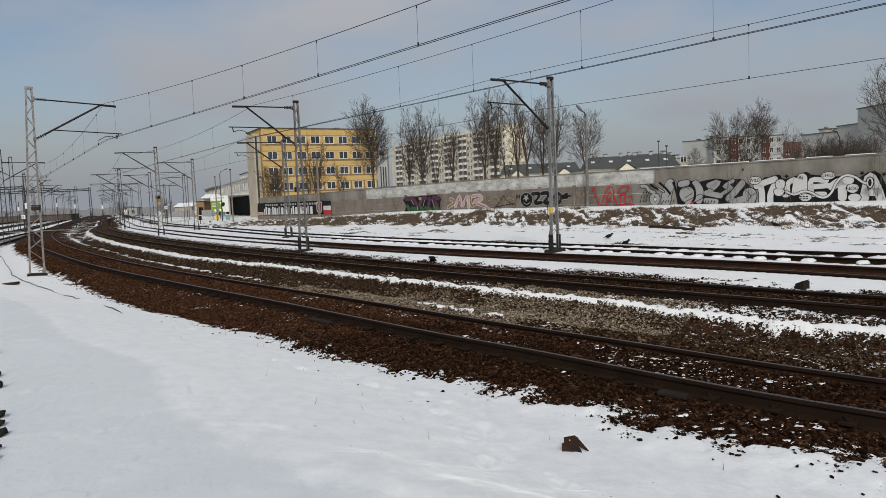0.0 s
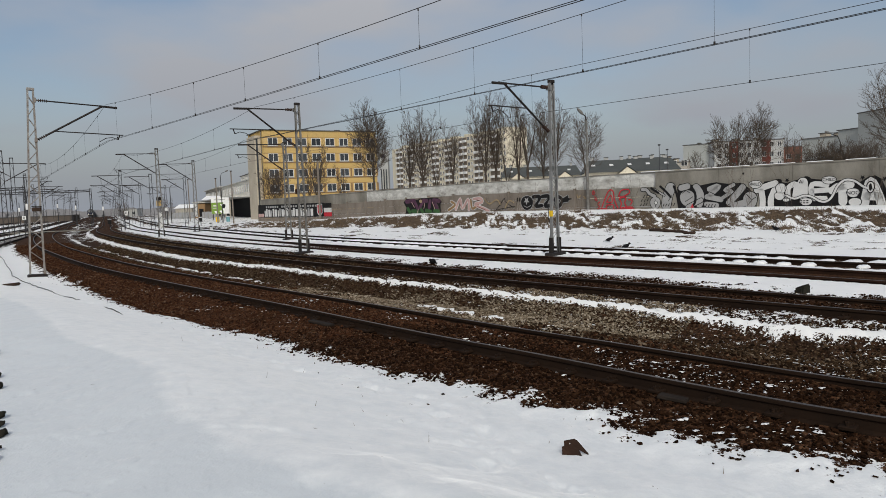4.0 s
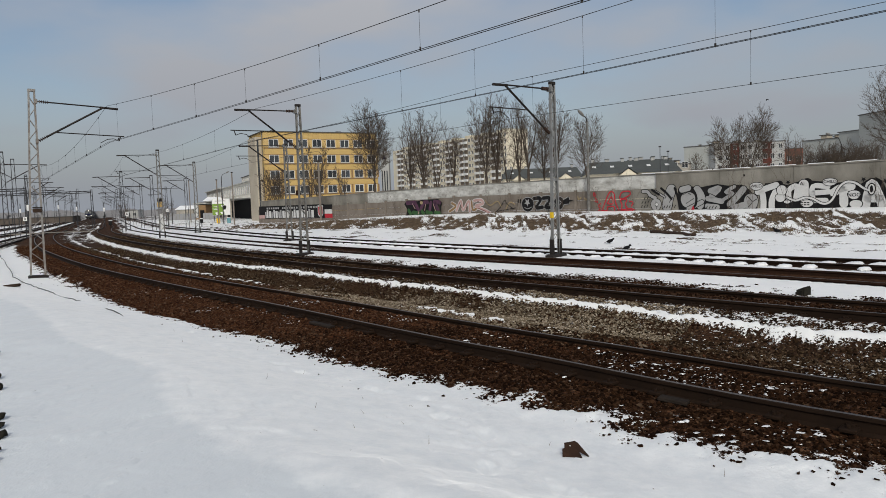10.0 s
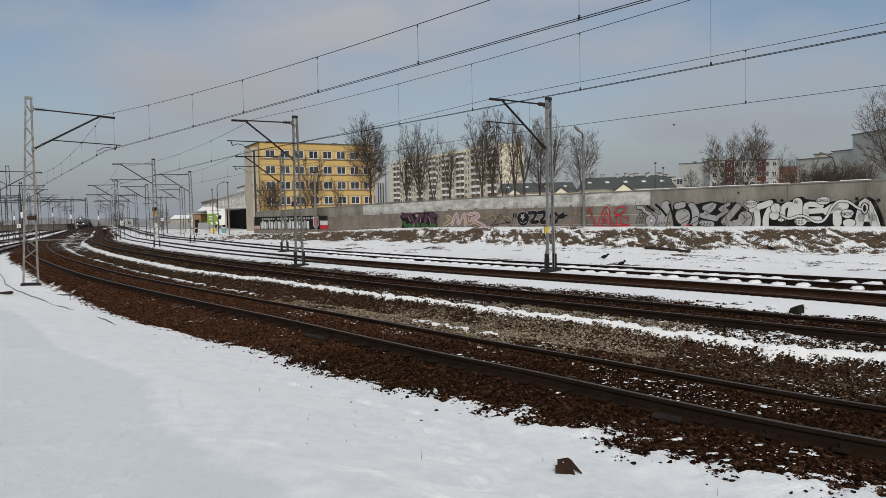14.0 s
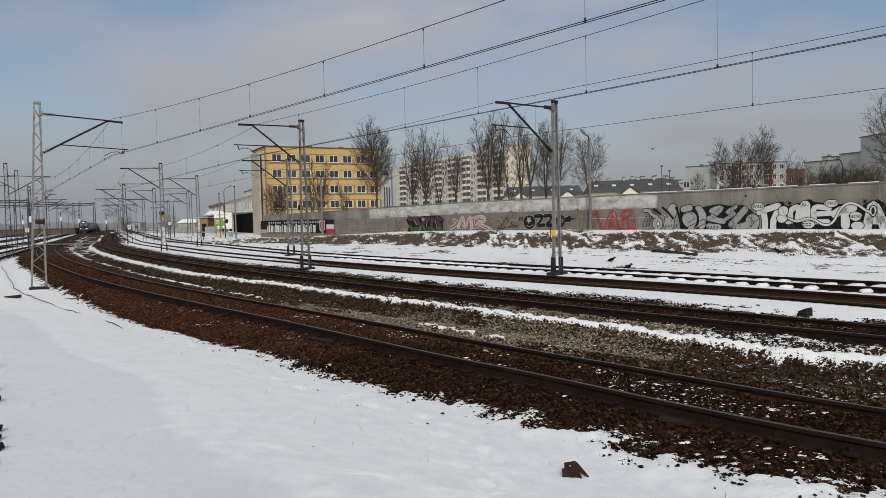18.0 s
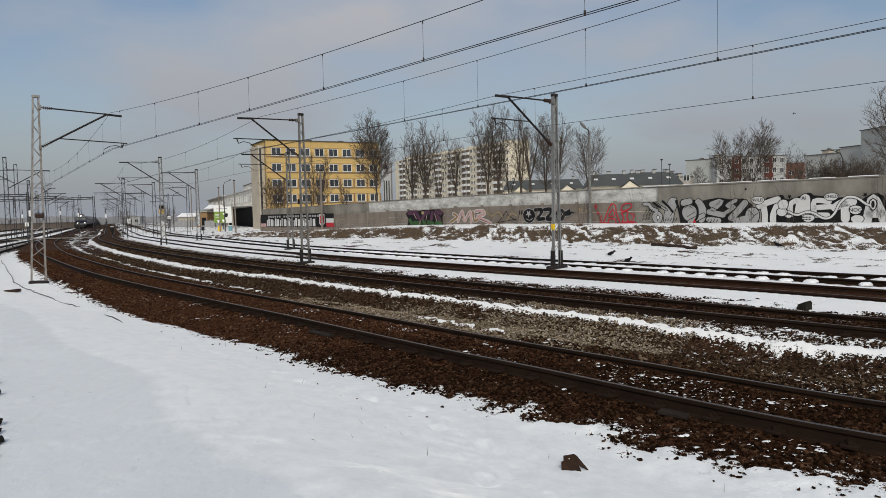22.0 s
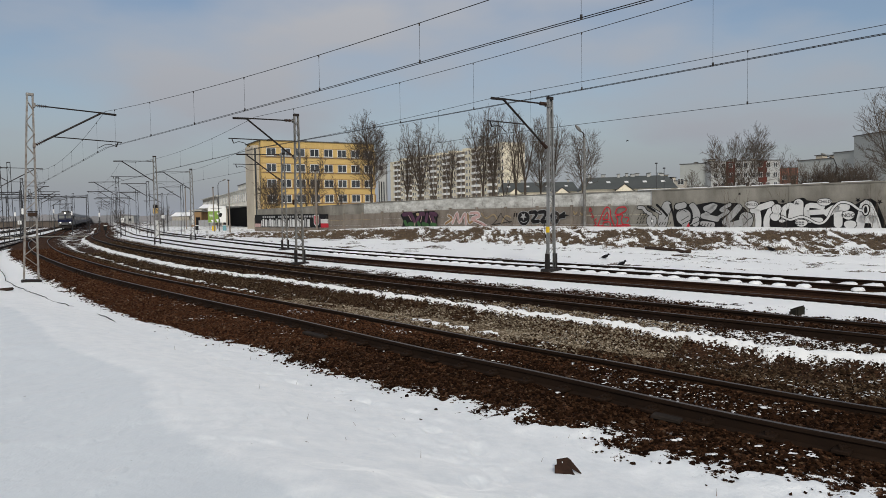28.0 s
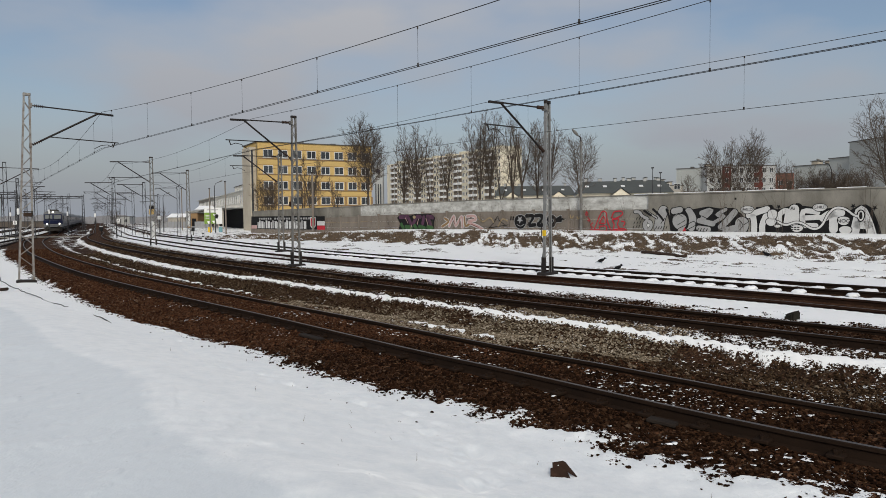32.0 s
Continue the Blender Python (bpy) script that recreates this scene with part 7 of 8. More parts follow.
def stump():
    x, y = 6.89, 13.3
    t = thing("concrete_stump", pose(x, y, gz(x, y) - 0.11, 0, 0, 20), "broken mossy concrete marker stump beside the rail", "stump")
    bm = bmesh.new()
    soft_box(bm, (0, 0, 0.11), (0.25, 0.2, 0.26), 0.03, None, 2)
    for v in bm.verts:
        if v.co.z > 0.15:
            v.co.z += 0.14 * v.co.x - 0.25 * v.co.y
            v.co.x += 0.012
        v.co += Vector((noise.noise(v.co * 9), noise.noise(v.co * 9 + Vector((3, 0, 0))), noise.noise(v.co * 9 + Vector((0, 5, 0))))) * 0.03
        if v.co.z > 0.2:
            v.co.x *= 0.85
    part("block", bm, M["stump"], t)


stump()


def log():
    t = thing("fallen_log", Matrix(), "dark wet log lying along the snowy bank", "log")
    p, q = Vector((9.44, 31.6, 0)), Vector((10.5, 28.95, 0))
    line = []
    for i in range(9):
        u = i / 8
        c = p.lerp(q, u)
        c.z = gz(c.x, c.y) + 0.06 + 0.02 * math.sin(7 * u)
        line.append(c)
    sweep("trunk", line, 0.07, M["wood_log"], t, 9)
    bm = bmesh.new()
    c = p.lerp(q, 0.3)
    c.z = gz(c.x, c.y) + 0.12
    tube(bm, c, c + Vector((0.25, -0.3, 0.15)), 0.03, 6, 0.015)
    part("branch_stub", bm, M["wood_log"], t)


log()


def crow(x, y, rz, label):
    t = thing("crow", pose(x, y, gz(x, y), 0, 0, rz) @ Matrix.Diagonal((0.72, 0.72, 0.72, 1)), label, "bird", "birds on the snow")
    bm = bmesh.new()
    bmesh.ops.create_uvsphere(bm, u_segments=12, v_segments=8, radius=1.0, matrix=Matrix.Translation((0, 0, 0.17)) @ Matrix.Rotation(radians(22), 4, "Y") @ Matrix.Diagonal((0.19, 0.09, 0.095, 1)))
    part("body", bm, M["feather"], t, "", True)
    bm = bmesh.new()
    bmesh.ops.create_uvsphere(bm, u_segments=10, v_segments=7, radius=0.06, matrix=Matrix.Translation((-0.19, 0, 0.29)))
    h = part("head", bm, M["feather"], t, "", True)
    bm = bmesh.new()
    tube(bm, (-0.23, 0, 0.285), (-0.31, 0, 0.27), 0.022, 6, 0.004)
    part("beak", bm, M["black"], h)
    bm = bmesh.new()
    box(bm, (0.24, 0, 0.09), (0.2, 0.09, 0.02), Matrix.Rotation(radians(20), 4, "Y"))
    part("tail", bm, M["feather"], t)
    for s in (-1, 1):
        bm = bmesh.new()
        bmesh.ops.create_uvsphere(bm, u_segments=8, v_segments=6, radius=1.0, matrix=Matrix.Translation((0.04, s * 0.075, 0.18)) @ Matrix.Rotation(radians(20), 4, "Y") @ Matrix.Diagonal((0.17, 0.025, 0.06, 1)))
        part("wing", bm, M["feather"], t, "", True)
        bm = bmesh.new()
        tube(bm, (0.0, s * 0.035, 0.1), (-0.01, s * 0.035, 0.0), 0.008, 5)
        part("leg", bm, M["black"], t)


crow(6.88, 28.7, 160, "black crow standing on the snow beyond the tracks")
crow(6.84, 25.9, 200, "black crow pecking at the snow by the old track")
crow(13.3, 27.7, 10, "black crow foraging on the snow below the bank")


def flying_crow(x, y, rz, label, k):
    """A crow whose two wings hinge at the shoulders; its head points along local -x."""
    t = thing("crow", pose(x, y, gz(x, y), 0, 0, rz) @ Matrix.Diagonal((k, k, k, 1)), label, "bird", "birds")
    bm = bmesh.new()
    bmesh.ops.create_uvsphere(bm, u_segments=12, v_segments=8, radius=1.0, matrix=Matrix.Translation((0, 0, 0.15)) @ Matrix.Diagonal((0.19, 0.085, 0.085, 1)))
    part("body", bm, M["feather"], t, "", True)
    bm = bmesh.new()
    bmesh.ops.create_uvsphere(bm, u_segments=10, v_segments=7, radius=0.058, matrix=Matrix.Translation((-0.20, 0, 0.20)))
    h = part("head", bm, M["feather"], t, "", True)
    bm = bmesh.new()
    tube(bm, (-0.24, 0, 0.195), (-0.32, 0, 0.185), 0.02, 6, 0.004)
    part("beak", bm, M["black"], h)
    bm = bmesh.new()
    v = [bm.verts.new(p) for p in ((0.12, -0.04, 0.15), (0.12, 0.04, 0.15), (0.36, 0.09, 0.15), (0.40, 0.0, 0.15), (0.36, -0.09, 0.15))]
    r = bmesh.ops.extrude_face_region(bm, geom=[bm.faces.new(v)])
    bmesh.ops.translate(bm, vec=(0, 0, 0.015), verts=[g for g in r["geom"] if isinstance(g, bmesh.types.BMVert)])
    part("tail", bm, M["feather"], t)
    wings = []
    for s in (-1, 1):
        bm = bmesh.new()
        outline = [(-0.07, 0.0), (-0.09, 0.22), (-0.06, 0.38), (0.0, 0.46), (0.03, 0.42), (0.06, 0.45), (0.08, 0.40), (0.11, 0.42), (0.12, 0.34), (0.13, 0.18), (0.11, 0.0)]
        f = bm.faces.new([bm.verts.new((a, s * b, 0)) for a, b in outline])
        r = bmesh.ops.extrude_face_region(bm, geom=[f])
        bmesh.ops.translate(bm, vec=(0, 0, 0.014), verts=[g for g in r["geom"] if isinstance(g, bmesh.types.BMVert)])
        w = part("wing", bm, M["feather"], t, "spread black wing")
        w.matrix_basis = pose(0, s * 0.06, 0.19, -s * 35, 0, 0)
        wings.append((s, w))
    return t, wings


CROW, CROW_WINGS = flying_crow(-0.35, 22.5, 148, "black crow that takes off and flies low over the rails", 0.78)
FAR_BIRD, FAR_WINGS = flying_crow(49.7, 130, 0, "distant dark bird gliding over the roofs", 0.9)


def cable():
    t = thing("ground_cable", Matrix(), "black cable winding half buried through the snow", "cable")
    pts = [(-27.3, 42.7), (-20.1, 32.0), (-16.4, 26.4), (-14.91, 24.52), (-12.53, 21.36), (-10.78, 19.17), (-8.67, 16.79), (-6.18, 13.7), (-5.09, 12.54)]
    line = []
    for a, b in zip(pts, pts[1:]):
        n = max(2, int((Vector(b) - Vector(a)).length / 0.2))
        for i in range(n):
            u = i / n
            x, y = a[0] + (b[0] - a[0]) * u, a[1] + (b[1] - a[1]) * u
            far = min(1.0, max(0.0, (y - 17.5) / 2.0))
            c = Vector((x + 0.03 * math.sin(y * 0.9), y, gz(x, y) + 0.03 * far + (0.035 * math.sin(y * 3.1 + x) - 0.022) * (1 - far * 0.7)))
            line.append(c)
    sweep("cable_run", line, 0.011, M["black"], t, 6)


cable()


def kerb_stones():
    for i, (x, y, w) in enumerate(((-5.97, 9.23, 0.10), (-5.18, 7.99, 0.11), (-4.74, 7.32, 0.12), (-4.01, 6.22, 0.10), (-3.84, 5.93, 0.08), (-3.68, 5.69, 0.11), (-3.53, 5.40, 0.05), (-3.44, 5.19, 0.10))):
        t = thing("sleeper_stub", pose(x - 0.24, y, gz(x, y) - 0.045, 0, 0, 8 + 6 * (i % 3)), "dark broken timber end poking out of the snow", "timber", "timber ends in the snow")
        bm = bmesh.new()
        bmesh.ops.create_icosphere(bm, subdivisions=3, radius=1.0)
        for v in bm.verts:
            c = v.co.copy()
            c = Vector([math.copysign(abs(a) ** 0.6, a) for a in c])
            v.co = Vector((c.x * 0.20, c.y * w * 0.5, c.z * w * 0.38 + 0.03 + 0.06 * c.x))
            v.co += Vector((noise.noise(c * 2 + Vector((i, 0, 0))), noise.noise(c * 2.3), noise.noise(c * 2.6 + Vector((0, i, 0))))) * 0.022
        part("timber", bm, M["stump"], t, "", True)
        bm = bmesh.new()
        bmesh.ops.create_icosphere(bm, subdivisions=2, radius=1.0, matrix=Matrix.Translation((-0.08, 0.01, 0.04 + w * 0.42)) @ Matrix.Diagonal((0.19, w * 0.6, 0.035, 1)))
        part("snow_cap", bm, M["snow"], t, "snow lying on top", True)
    t = thing("scrap_timber", pose(-14.07, 22.5, gz(-14.07, 22.5), 0, 0, -20), "dark piece of timber lying on the snow", "timber")
    bm = bmesh.new()
    soft_box(bm, (0, 0, 0.03), (0.7, 0.16, 0.1), 0.03, None, 2)
    for v in bm.verts:
        v.co.z += 0.03 * math.sin(v.co.x * 5)
    part("plank", bm, M["wood_log"], t)


kerb_stones()


# ---- scattered stuff ----
def pieces_mesh(name, shape, faces, centers, sizes, scale, turn, material, label, category, seed, jitter, smooth):
    """Many small pieces of one rough shape in one mesh, each turned and bent on its own."""
    rs = np.random.RandomState(seed)
    n, nv = len(centers), len(shape)
    v = np.repeat(shape[None], n, 0) * (1 + rs.uniform(-jitter, jitter, (n, nv, 1))) + rs.uniform(-jitter, jitter, (n, nv, 3)) * 0.45
    v *= rs.uniform(0.6, 1.25, (n, 1, 3))
    b, c = rs.uniform(-turn, turn, n)[:, None], rs.uniform(-turn, turn, n)[:, None]
    y1, z1 = v[..., 1] * np.cos(b) - v[..., 2] * np.sin(b), v[..., 1] * np.sin(b) + v[..., 2] * np.cos(b)
    x1, z2 = v[..., 0] * np.cos(c) + z1 * np.sin(c), -v[..., 0] * np.sin(c) + z1 * np.cos(c)
    a = rs.uniform(0, 6.283, n)[:, None]
    x2, y2 = x1 * np.cos(a) - y1 * np.sin(a), x1 * np.sin(a) + y1 * np.cos(a)
    P = np.stack([x2 * scale[0], y2 * scale[1], z2 * scale[2]], -1) * (sizes[:, None, None] * 0.5) + centers[:, None]
    F = (faces[None] + (np.arange(n) * nv)[:, None, None]).reshape(-1, 3)
    me = bpy.data.meshes.new(name)
    me.vertices.add(n * nv)
    me.vertices.foreach_set("co", P.ravel())
    me.loops.add(len(F) * 3)
    me.loops.foreach_set("vertex_index", F.ravel())
    me.polygons.add(len(F))
    me.polygons.foreach_set("loop_start", np.arange(len(F)) * 3)
    me.polygons.foreach_set("use_smooth", np.full(len(F), smooth))
    me.update(calc_edges=True)
    me.materials.append(material)
    return tagged(new(name, me), label, category, "", "stuff")


def crushed_stone():
    """An uneven eight-cornered chip: two staggered squares."""
    v = [(math.cos(k * 1.571 + 0.2) * 0.95, math.sin(k * 1.571 + 0.2) * 0.8, -0.45) for k in range(4)]
    v += [(math.cos(k * 1.571 + 0.9) * 0.8, math.sin(k * 1.571 + 0.9) * 0.95, 0.5) for k in range(4)]
    f = []
    for k in range(4):
        j = (k + 1) % 4
        f += [(k, j, 4 + k), (j, 4 + j, 4 + k)]
    f += [(4, 5, 6), (4, 6, 7), (0, 2, 1), (0, 3, 2)]
    return np.array(v), np.array(f)


def dome(rings, seg):
    """A low snow dome with an open underside."""
    v = [(0, 0, 1.0)]
    for r in range(1, rings + 1):
        a = r / rings * 1.9
        v += [(math.sin(min(a, 1.571)) * (1 + 0.05 * max(0, a - 1.571)) * math.cos(k * 6.2832 / seg), math.sin(min(a, 1.571)) * math.sin(k * 6.2832 / seg), math.cos(a)) for k in range(seg)]
    f = [(0, 1 + k, 1 + (k + 1) % seg) for k in range(seg)]
    for r in range(rings - 1):
        o, p = 1 + r * seg, 1 + (r + 1) * seg
        for k in range(seg):
            j = (k + 1) % seg
            f += [(o + k, p + k, p + j), (o + k, p + j, o + j)]
    return np.array(v, float), np.array(f)


STONE_V, STONE_F = crushed_stone()


def scatter_mesh(name, centers, sizes, material, label, category, flat=(1, 1, 1), seed=1):
    return pieces_mesh(name, STONE_V, STONE_F, centers, sizes, flat, 0.8, material, label, category, seed, 0.35, False)


def scatter_snow(name, centers, sizes, label, flat, seed, rings=2, seg=7, bend=0.55):
    v, f = dome(rings, seg)
    return pieces_mesh(name, v, f, centers, sizes, flat, 0.06, M["snow"], label, "snow", seed, bend, True)


def stone_material(name, stops):
    m = Mat(name, 0.95, 0.0, 0.03)
    c = m.ramp(m.random(True), stops)
    g = m.noise(45.0, 3)
    m.color(m.mix(0.35, c, m.ramp(g, [(0.3, 0.2), (0.7, 0.85)]), "OVERLAY"))
    return m.bump(g, 0.3, 0.004).m


M["stone_brown"] = stone_material("rust_brown_stones", [(0.0, (0.0065, 0.0034, 0.0020)), (0.35, (0.0140, 0.0064, 0.0033)), (0.75, (0.0265, 0.0124, 0.0063)), (0.96, (0.0430, 0.0222, 0.0120)), (1.0, (0.078, 0.052, 0.035))])
M["stone_rust"] = stone_material("orange_brown_stones", [(0.0, (0.0145, 0.0067, 0.0038)), (0.35, (0.0390, 0.0168, 0.0086)), (0.75, (0.0700, 0.0310, 0.0160)), (0.96, (0.1030, 0.0520, 0.0290)), (1.0, (0.150, 0.105, 0.072))])
M["stone_grey"] = stone_material("grey_brown_stones", [(0.0, (0.0095, 0.0060, 0.0037)), (0.4, (0.0290, 0.0172, 0.0095)), (0.75, (0.0620, 0.0395, 0.0230)), (0.93, (0.1050, 0.0720, 0.0460)), (1.0, (0.170, 0.137, 0.102))])
M["stone_pale"] = stone_material("pale_tan_stones", [(0.0, (0.075, 0.057, 0.038)), (0.4, (0.155, 0.120, 0.082)), (0.75, (0.250, 0.203, 0.145)), (1.0, (0.420, 0.365, 0.295))])


def ballast():
    rs = np.random.RandomState(8)

    def spread(k, d0, d1, y0, y1, n, power):
        y = y0 + (y1 - y0) * rs.rand(n) ** power
        d = rs.uniform(d0, d1, n)
        s = track_slope(k, y)
        q = np.sqrt(1 + s * s)
        return track_x(k, y) + d / q, y - d * s / q

    def heap(x, y):
        return vnoise(x * 3, y * 3) * 0.7 + 0.52 - np.abs(y + 0.55 * x - 14.4) / 4.0

    for k, d0, d1, y0, y1, n, mat, lab, keep in ((1, -2.9, 1.45, 3.6, 26, 98000, "stone_brown", "loose rust-brown ballast stones of the near track", 0.5),
                                                 (1, 1.1, 3.6, 5.0, 28, 62000, "stone_grey", "loose grey-brown ballast stones between the tracks", 0.5),
                                                 (2, -1.7, 2.6, 7.5, 32, 30000, "stone_brown", "dark ballast stones of the second track", 0.5)):
        x, y = spread(k, d0, d1, y0, y1, n, 1.55)
        z, cover, _, _, _ = ground_z(x, y)
        d = np.abs(track_d(k, x, y))
        rail = np.abs(d - 0.753) < 0.10
        ok = (cover + (vnoise(x * 5, y * 5) - 0.5) * 0.5 + (rs.rand(n) - 0.5) * 0.7 < keep) & ~rail
        if mat == "stone_grey":
            ok &= heap(x, y) + rs.uniform(-0.25, 0.25, n) < 0.55
        size = np.clip(np.exp(rs.normal(-3.52, 0.33, n)), 0.015, 0.065) * (1 + 0.014 * y)
        c, size, yy = np.stack([x, y, z + size * 0.18], -1)[ok], size[ok], (y + 5 * vnoise(x * 1.1, y * 1.1) + rs.uniform(-2, 2, n))[ok]
        if k == 1 and mat == "stone_brown":
            far = yy > 14.5
            scatter_mesh("ballast_stones", c[far], size[far], M["stone_rust"], "loose orange-brown rusty ballast stones of the near track", "ballast", (1, 1, 0.85), 31)
            c, size = c[~far], size[~far]
        scatter_mesh("ballast_stones", c, size, M[mat], lab, "ballast", (1, 1, 0.85), k + len(lab))
    # a paler heap between the tracks
    x, y = spread(1, 1.0, 3.6, 9.5, 18.0, 26000, 1.0)
    z, cover, _, _, _ = ground_z(x, y)
    ok = (cover < 0.5) & (heap(x, y) + rs.uniform(-0.25, 0.25, len(x)) > 0.55)
    size = rs.uniform(0.022, 0.05, 26000) * 1.12
    scatter_mesh("ballast_stones", np.stack([x, y, z + 0.022], -1)[ok], size[ok], M["stone_pale"], "paler grey ballast stones heaped between the tracks", "ballast", (1, 1, 0.8), 55)
    # stones strewn over the snow along the edge
    x, y = spread(1, -3.3, -1.5, 3.8, 30, 5200, 1.4)
    off = track_d(1, x, y) - shoulder(y)
    ok = rs.rand(len(x)) < np.clip((off + 0.42 + 0.35 * (vnoise(x * 2, y * 2) - 0.5)) / 0.5, 0.012, 1) * (off < 0.25)
    x, y = x[ok], y[ok]
    z = ground_z(x, y)[0]
    size = np.clip(np.exp(rs.normal(-3.6, 0.4, len(x))), 0.012, 0.05) * (1 + 0.02 * y)
    scatter_mesh("edge_stones", np.stack([x, y, z + 0.005], -1), size, M["stone_brown"], "stray ballast stones lying on the snow edge", "ballast", (1, 1, 0.8), 77)
    # the beds further down the line
    for k, d0, d1, y1, mat, lab in ((1, -2.0, 1.4, 52, "stone_rust", "orange-brown ballast stones further along the near track"), (1, 1.2, 3.6, 46, "stone_grey", "grey-brown ballast stones further along between the tracks"), (2, -1.6, 1.7, 60, "stone_grey", "dark ballast stones further along the second track")):
        n = 16000
        x, y = spread(k, d0, d1, 22, y1, n, 1.2)
        z, cover, _, _, _ = ground_z(x, y)
        ok = (cover + (rs.rand(n) - 0.5) * 0.7 < 0.4) & (np.abs(np.abs(track_d(k, x, y)) - 0.753) > 0.12)
        size = rs.uniform(0.035, 0.085, n) * (0.6 + 0.016 * y)
        scatter_mesh("ballast_stones", np.stack([x, y, z + size * 0.12], -1)[ok], size[ok], M[mat], lab, "ballast", (1, 1, 0.8), k + len(lab))
    # snow left between the stones
    x, y = spread(1, -1.9, 4.0, 3.8, 22, 26000, 1.3)
    ok = vnoise(x * 1.3, y * 1.3) + 0.25 * sstep(-2, 4, x) + 0.10 * sstep(1.2, 2.0, track_d(1, x, y)) + rs.uniform(-0.25, 0.25, len(x)) > 0.95
    ok &= np.abs(np.abs(track_d(1, x, y)) - 0.753) > 0.13
    x, y = x[ok], y[ok]
    z = ground_z(x, y)[0]
    size = np.exp(rs.normal(-4.0, 0.6, len(x)))
    scatter_snow("snow_scraps", np.stack([x, y, z + 0.016], -1), np.clip(size, 0.009, 0.075), "small scraps of snow left between the stones", (1.2, 1.0, 0.22), 9, 2, 9, 0.75)


ballast()


def snow_lumps():
    """Snow slabs in the bays between the old sleepers, each lying along its bay."""
    rs = np.random.RandomState(6)
    v0, f0 = dome(4, 14)
    v0[:, :2] = np.sign(v0[:, :2]) * np.abs(v0[:, :2]) ** 0.65
    V, F, y = [], [], 11.0
    while y < 40:
        sl = float(track_slope(4, y))
        q = math.sqrt(1 + sl * sl)
        ax, al = np.array([1 / q, -sl / q]), np.array([sl / q, 1 / q])
        for d, across in ((-1.08, 0.20), (0.0, 0.57), (1.08, 0.24)):
            if rs.rand() < 0.12:
                continue
            x0, y0 = on_track(4, y + 0.31 / q, d + rs.uniform(-0.06, 0.06))
            k = rs.uniform(0.8, 1.12)
            p = v0 * (1 + rs.uniform(-0.10, 0.10, (len(v0), 1)))
            xy = np.array([x0, y0]) + np.outer(p[:, 0] * across * k, ax) + np.outer(p[:, 1] * rs.uniform(0.13, 0.18), al)
            F.append(f0 + len(V) * len(v0))
            V.append(np.column_stack([xy, RAIL_Z[4] - 0.085 + p[:, 2] * rs.uniform(0.05, 0.075)]))
        y += 0.62 / q
    ob = mesh_np("snow_humps", np.concatenate(V).tolist(), np.concatenate(F).tolist(), M["snow"], None, True)
    tagged(ob, "rounded snow slabs lying between old sleepers", "snow", "", "stuff")


snow_lumps()


def bank_grass():
    """Dead grass and weeds on the bank: thin leaning blades in one mesh."""
    rs = np.random.RandomState(21)
    n = 30000
    u, dw = rs.uniform(-40, 30, n), rs.uniform(0.4, 9.6, n)
    x = WALL_P[0] - WALL_D[0] * u - WALL_N[0] * dw
    y = WALL_P[1] - WALL_D[1] * u - WALL_N[1] * dw
    z, cover, _, grass, _ = ground_z(x, y)
    ok = (grass > 0.3) & (cover + (vnoise(x * 2.5, y * 2.5) - 0.5) * 0.8 < 0.62)
    x, y, z = x[ok], y[ok], z[ok]
    n = len(x)
    h = rs.uniform(0.03, 0.13, n) * (1 + 0.8 * sstep(0.55, 0.75, vnoise(x * 0.8, y * 0.8)))
    a, lean = rs.uniform(0, 6.28, n), rs.uniform(0.1, 0.7, n)
    w = rs.uniform(0.007, 0.022, n)
    b0 = np.stack([x - w, y, z - 0.03], -1)
    b1 = np.stack([x + w, y, z - 0.03], -1)
    tp = np.stack([x + np.cos(a) * lean * h, y + np.sin(a) * lean * h, z + h], -1)
    V = np.stack([b0, b1, tp], 1).reshape(-1, 3)
    F = np.arange(n * 3).reshape(-1, 3)
    ob = mesh_np("bank_grass", V.tolist(), F.tolist(), M["dry_grass"])
    tagged(ob, "tangled dead grass and weeds on the snowy bank", "grass", "", "stuff")
    # small dry stalks on the near snow
    V, F = [], []
    for i in range(26):
        yy = rs.uniform(4.2, 16)
        x0, y0 = on_track(1, yy, rs.uniform(-4.2, -1.8))
        zz = gz(x0, y0)
        hh = rs.uniform(0.03, 0.10)
        b = len(V)
        dx = rs.uniform(-0.05, 0.05)
        V += [(x0 - 0.003, y0, zz - 0.01), (x0 + 0.003, y0, zz - 0.01), (x0 + dx, y0, zz + hh)]
        F.append((b, b + 1, b + 2))
    tagged(mesh_np("dry_stalks", V, F, M["dry_grass"]), "thin dry stalks poking through the snow", "grass", "", "stuff")


bank_grass()


